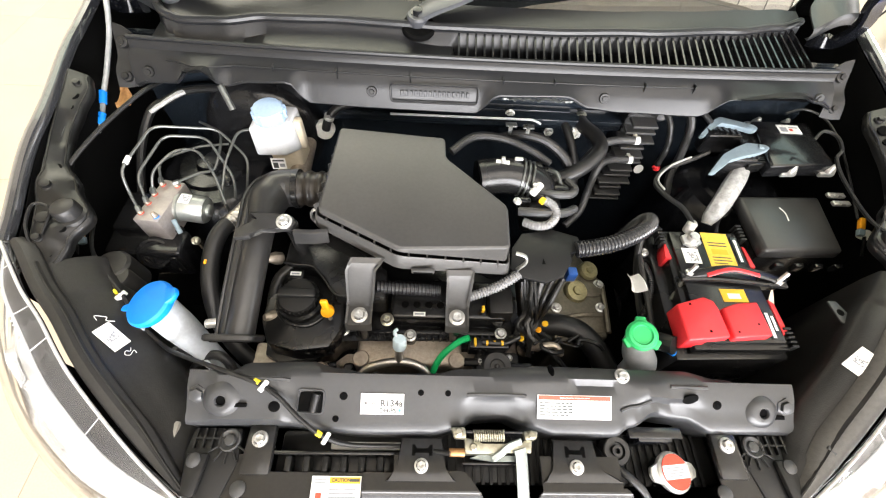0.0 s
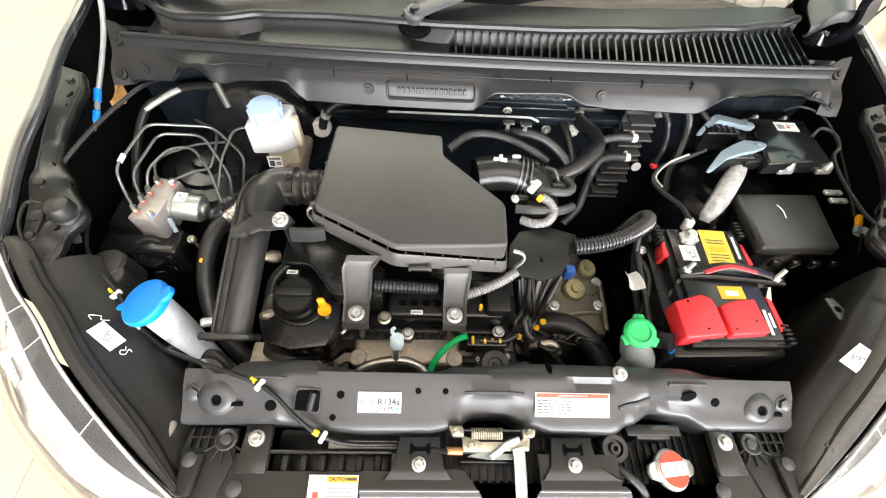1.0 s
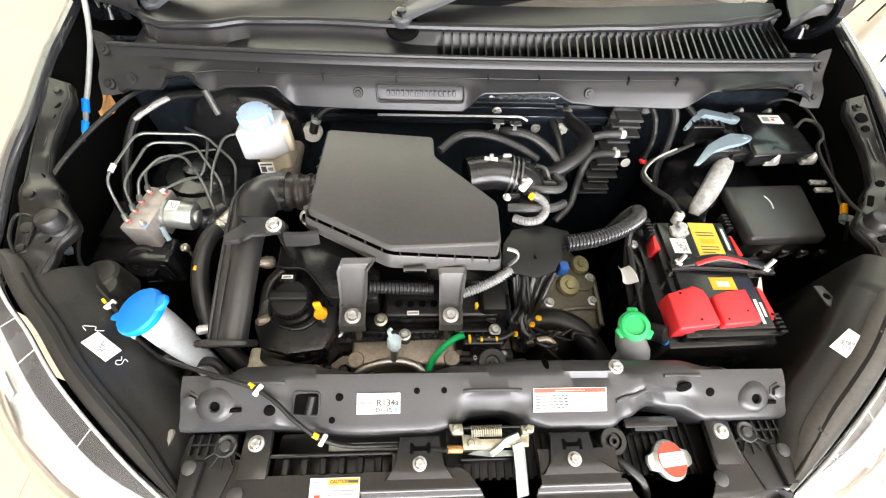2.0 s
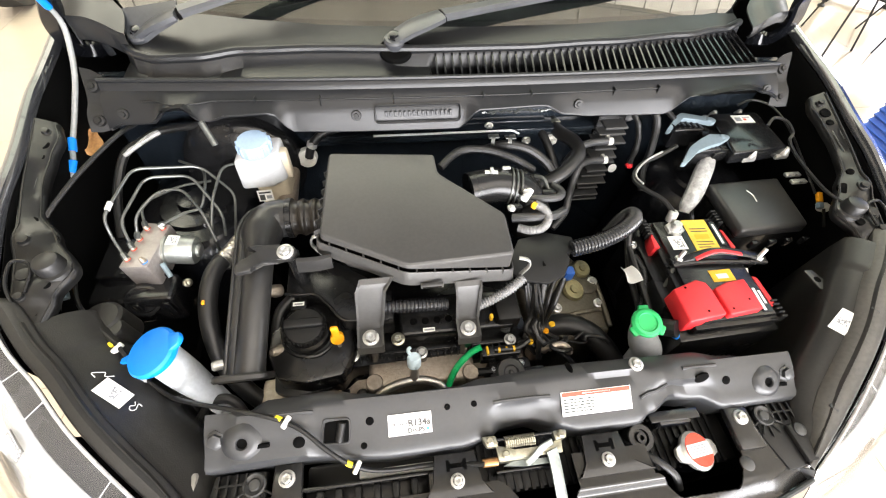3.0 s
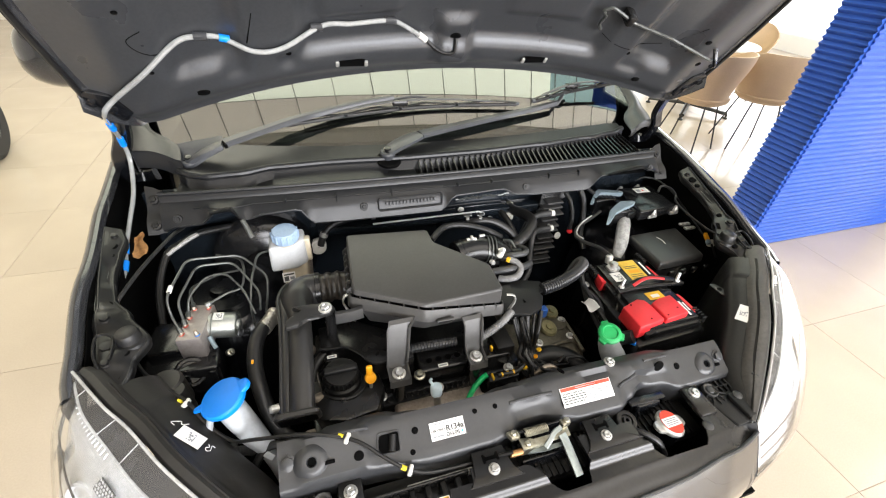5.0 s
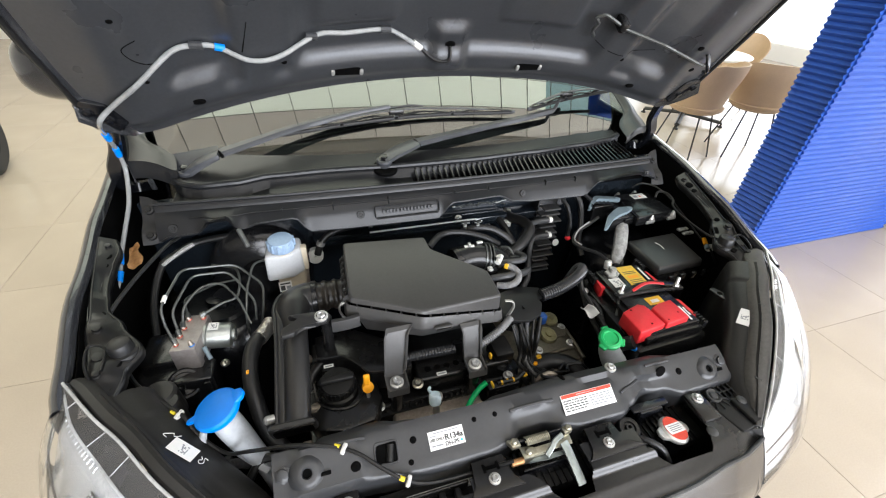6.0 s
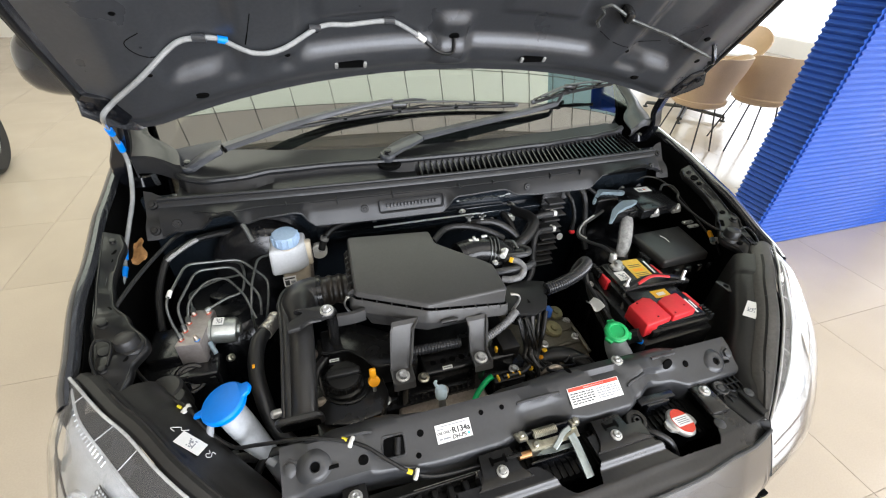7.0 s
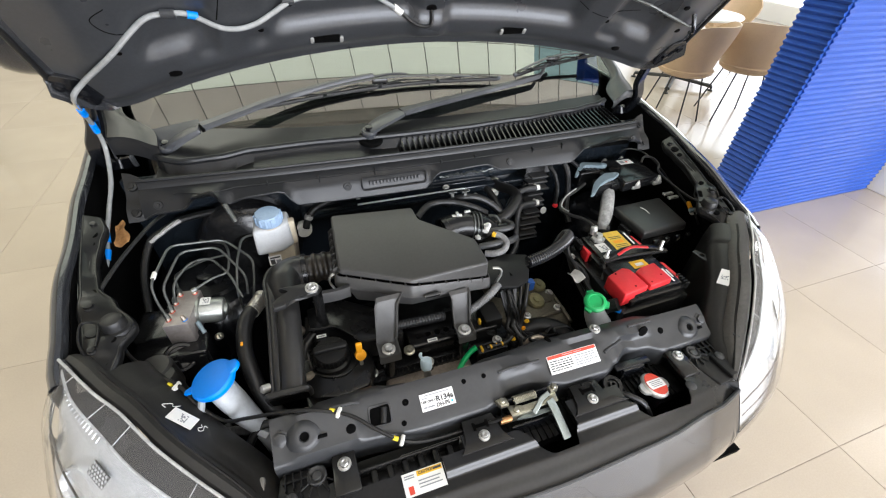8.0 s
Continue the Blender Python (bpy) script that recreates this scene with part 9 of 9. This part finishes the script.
for s, x, y, z in ((-1, -0.745, 0.482, 0.79), (1, 0.745, 0.545, 0.81)):
    tg = thing("tagged_connector", (x, y, z - 0.02), "small connector with an orange-yellow lock tab", "connector", "tagged connectors")
    bm = bmesh.new()
    box(bm, (-0.005, -0.012, -0.004), (0.005, 0.012, 0.006), 0.002, m=basis((x, y, z), (0.9, -0.3 * s, 0), (0.3 * s, 0.9, 0.3)))
    part("lock_tab", bm, ORANGE, tg)
    bm = bmesh.new()
    box(bm, (-0.005, -0.026, -0.006), (0.006, -0.012, 0.005), 0.002, m=basis((x, y, z), (0.9, -0.3 * s, 0), (0.3 * s, 0.9, 0.3)))
    part("plug", bm, CONNECTOR, tg)
    bm = bmesh.new()
    tube(bm, [(x, y - 0.025, z - 0.008), (x + 0.01 * s, y - 0.05, z - 0.04)], 0.003, 6, 3)
    part("lead", bm, CABLE, tg)
bm = bmesh.new()
tube(bm, [(0.675, 0.812, 0.862), (0.715, 0.818, 0.870), (0.750, 0.79, 0.868), (0.762, 0.73, 0.855), (0.760, 0.66, 0.835), (0.752, 0.60, 0.82), (0.742, 0.555, 0.812)], 0.0026, 8, 6)
solo("wing_cable", bm, CABLE, "thin black cable along the inner wing by the computer", "cable")
bm = bmesh.new()
lathe(bm, (0.752, 0.525, 0.80), (-0.3, -0.6, 0.6), [(0, -0.012), (0.010, -0.012), (0.011, 0), (0.009, 0.006), (0, 0.007)], 18)
solo("sensor_button", bm, WHITEPLASTIC, "round off-white sensor on the inner wing", "sensor")
wc = thing("wing_bracket", (0.735, 0.60, 0.78), "small bright metal bracket on the inner wing", "bracket")
for dy in (0.0, 0.022):
    bm = bmesh.new()
    box(bm, (0.715, 0.592 + dy, 0.805), (0.752, 0.604 + dy, 0.812), 0.002)
    part("tongue", bm, STEEL, wc)
bm = bmesh.new()
tube(bm, [(0.665, 0.70, 0.885), (0.685, 0.715, 0.895), (0.705, 0.70, 0.895), (0.705, 0.67, 0.888), (0.69, 0.65, 0.88), (0.685, 0.60, 0.872), (0.69, 0.52, 0.865), (0.70, 0.48, 0.868)], 0.0034, 8, 6)
solo("wing_stay", bm, RAILBLACK, "looped grey stay along the inner wing", "stay")
ey = thing("eye_bracket", (0.57, 0.37, 0.78), "grey bracket with an eye hole on the wheel arch", "bracket")
bm = bmesh.new()
prism(bm, [(0.590, 0.374), (0.606, 0.374), (0.618, 0.345), (0.608, 0.325), (0.594, 0.335)], 0.800, 0.804, 0.0015)
part("plate", bm, PLASTIC_GREY, ey)
bm = bmesh.new()
lathe(bm, (0.602, 0.352, 0.8045), (0, 0, 1), [(0, 0), (0.006, 0), (0.007, -0.001)], 16)
part("eye", bm, DARK, ey)
# ribbed lower harness plugs beside the radiator
for s, x in ((-1, -0.50), (1, 0.505)):
    pg = thing("lamp_plug", (x, 0.16, 0.55), "grey-beige lamp plug on a taped lead", "connector", "lamp plugs")
    bm = bmesh.new()
    box(bm, (x - 0.018, 0.135, 0.69), (x + 0.018, 0.172, 0.745), 0.005)
    box(bm, (x - 0.023, 0.128, 0.685), (x + 0.023, 0.150, 0.70), 0.004)
    box(bm, (x - 0.006, 0.150, 0.744), (x + 0.006, 0.168, 0.750), 0.002)
    part("housing", bm, make("grey-beige plug plastic", (0.22, 0.21, 0.19), 0.5), pg)
    if s < 0:
        bm = bmesh.new()
        tube(bm, [(x, 0.165, 0.73), (x - 0.012, 0.195, 0.742), (x - 0.028, 0.235, 0.735), (x - 0.046, 0.270, 0.722), (x - 0.050, 0.295, 0.70), (x - 0.03, 0.31, 0.66)], lambda q: 0.0085 + 0.0006 * math.sin(q * 60), 10, 8)
        part("lead", bm, GREYTAPE, pg, "grey taped lead")

# ---- floor tiles: the nearest as pieces of their own, the rest joined ----
T = 0.65
mesh_tile = None
far = bmesh.new()
for i in range(-13, 13):
    for j in range(-8, 15):
        x0, y0 = 1.34 + T * (i - 1), -0.02 + T * j
        lo = (max(x0 + 0.0015, ROOM[0]), max(y0 + 0.0015, ROOM[2]))
        hi = (min(x0 + T - 0.0015, ROOM[1]), min(y0 + T - 0.0015, ROOM[3]))
        if hi[0] - lo[0] < 0.02 or hi[1] - lo[1] < 0.02:
            continue
        whole = hi[0] - lo[0] > T - 0.01 and hi[1] - lo[1] > T - 0.01
        if whole and -3.6 < x0 < 5.4 and -1.5 < y0 < 6.2:
            if mesh_tile is None:
                bm = bmesh.new()
                box(bm, (0.001, 0.001, -0.0035), (T - 0.001, T - 0.001, 0.0), 0.0006, 1)
                mesh_tile = finish(bm, "tile", TILE, V((0, 0, 0)))
            ob = new("tile", mesh_tile)
            ob.parent = floor
            ob.location = V((x0, y0, 0)) - floor.location
        else:
            box(far, (lo[0], lo[1], -0.0035), (hi[0], hi[1], 0.0))
rest = part("outer_tiles", far, TILE, floor)
tagged(rest, kind="stuff")
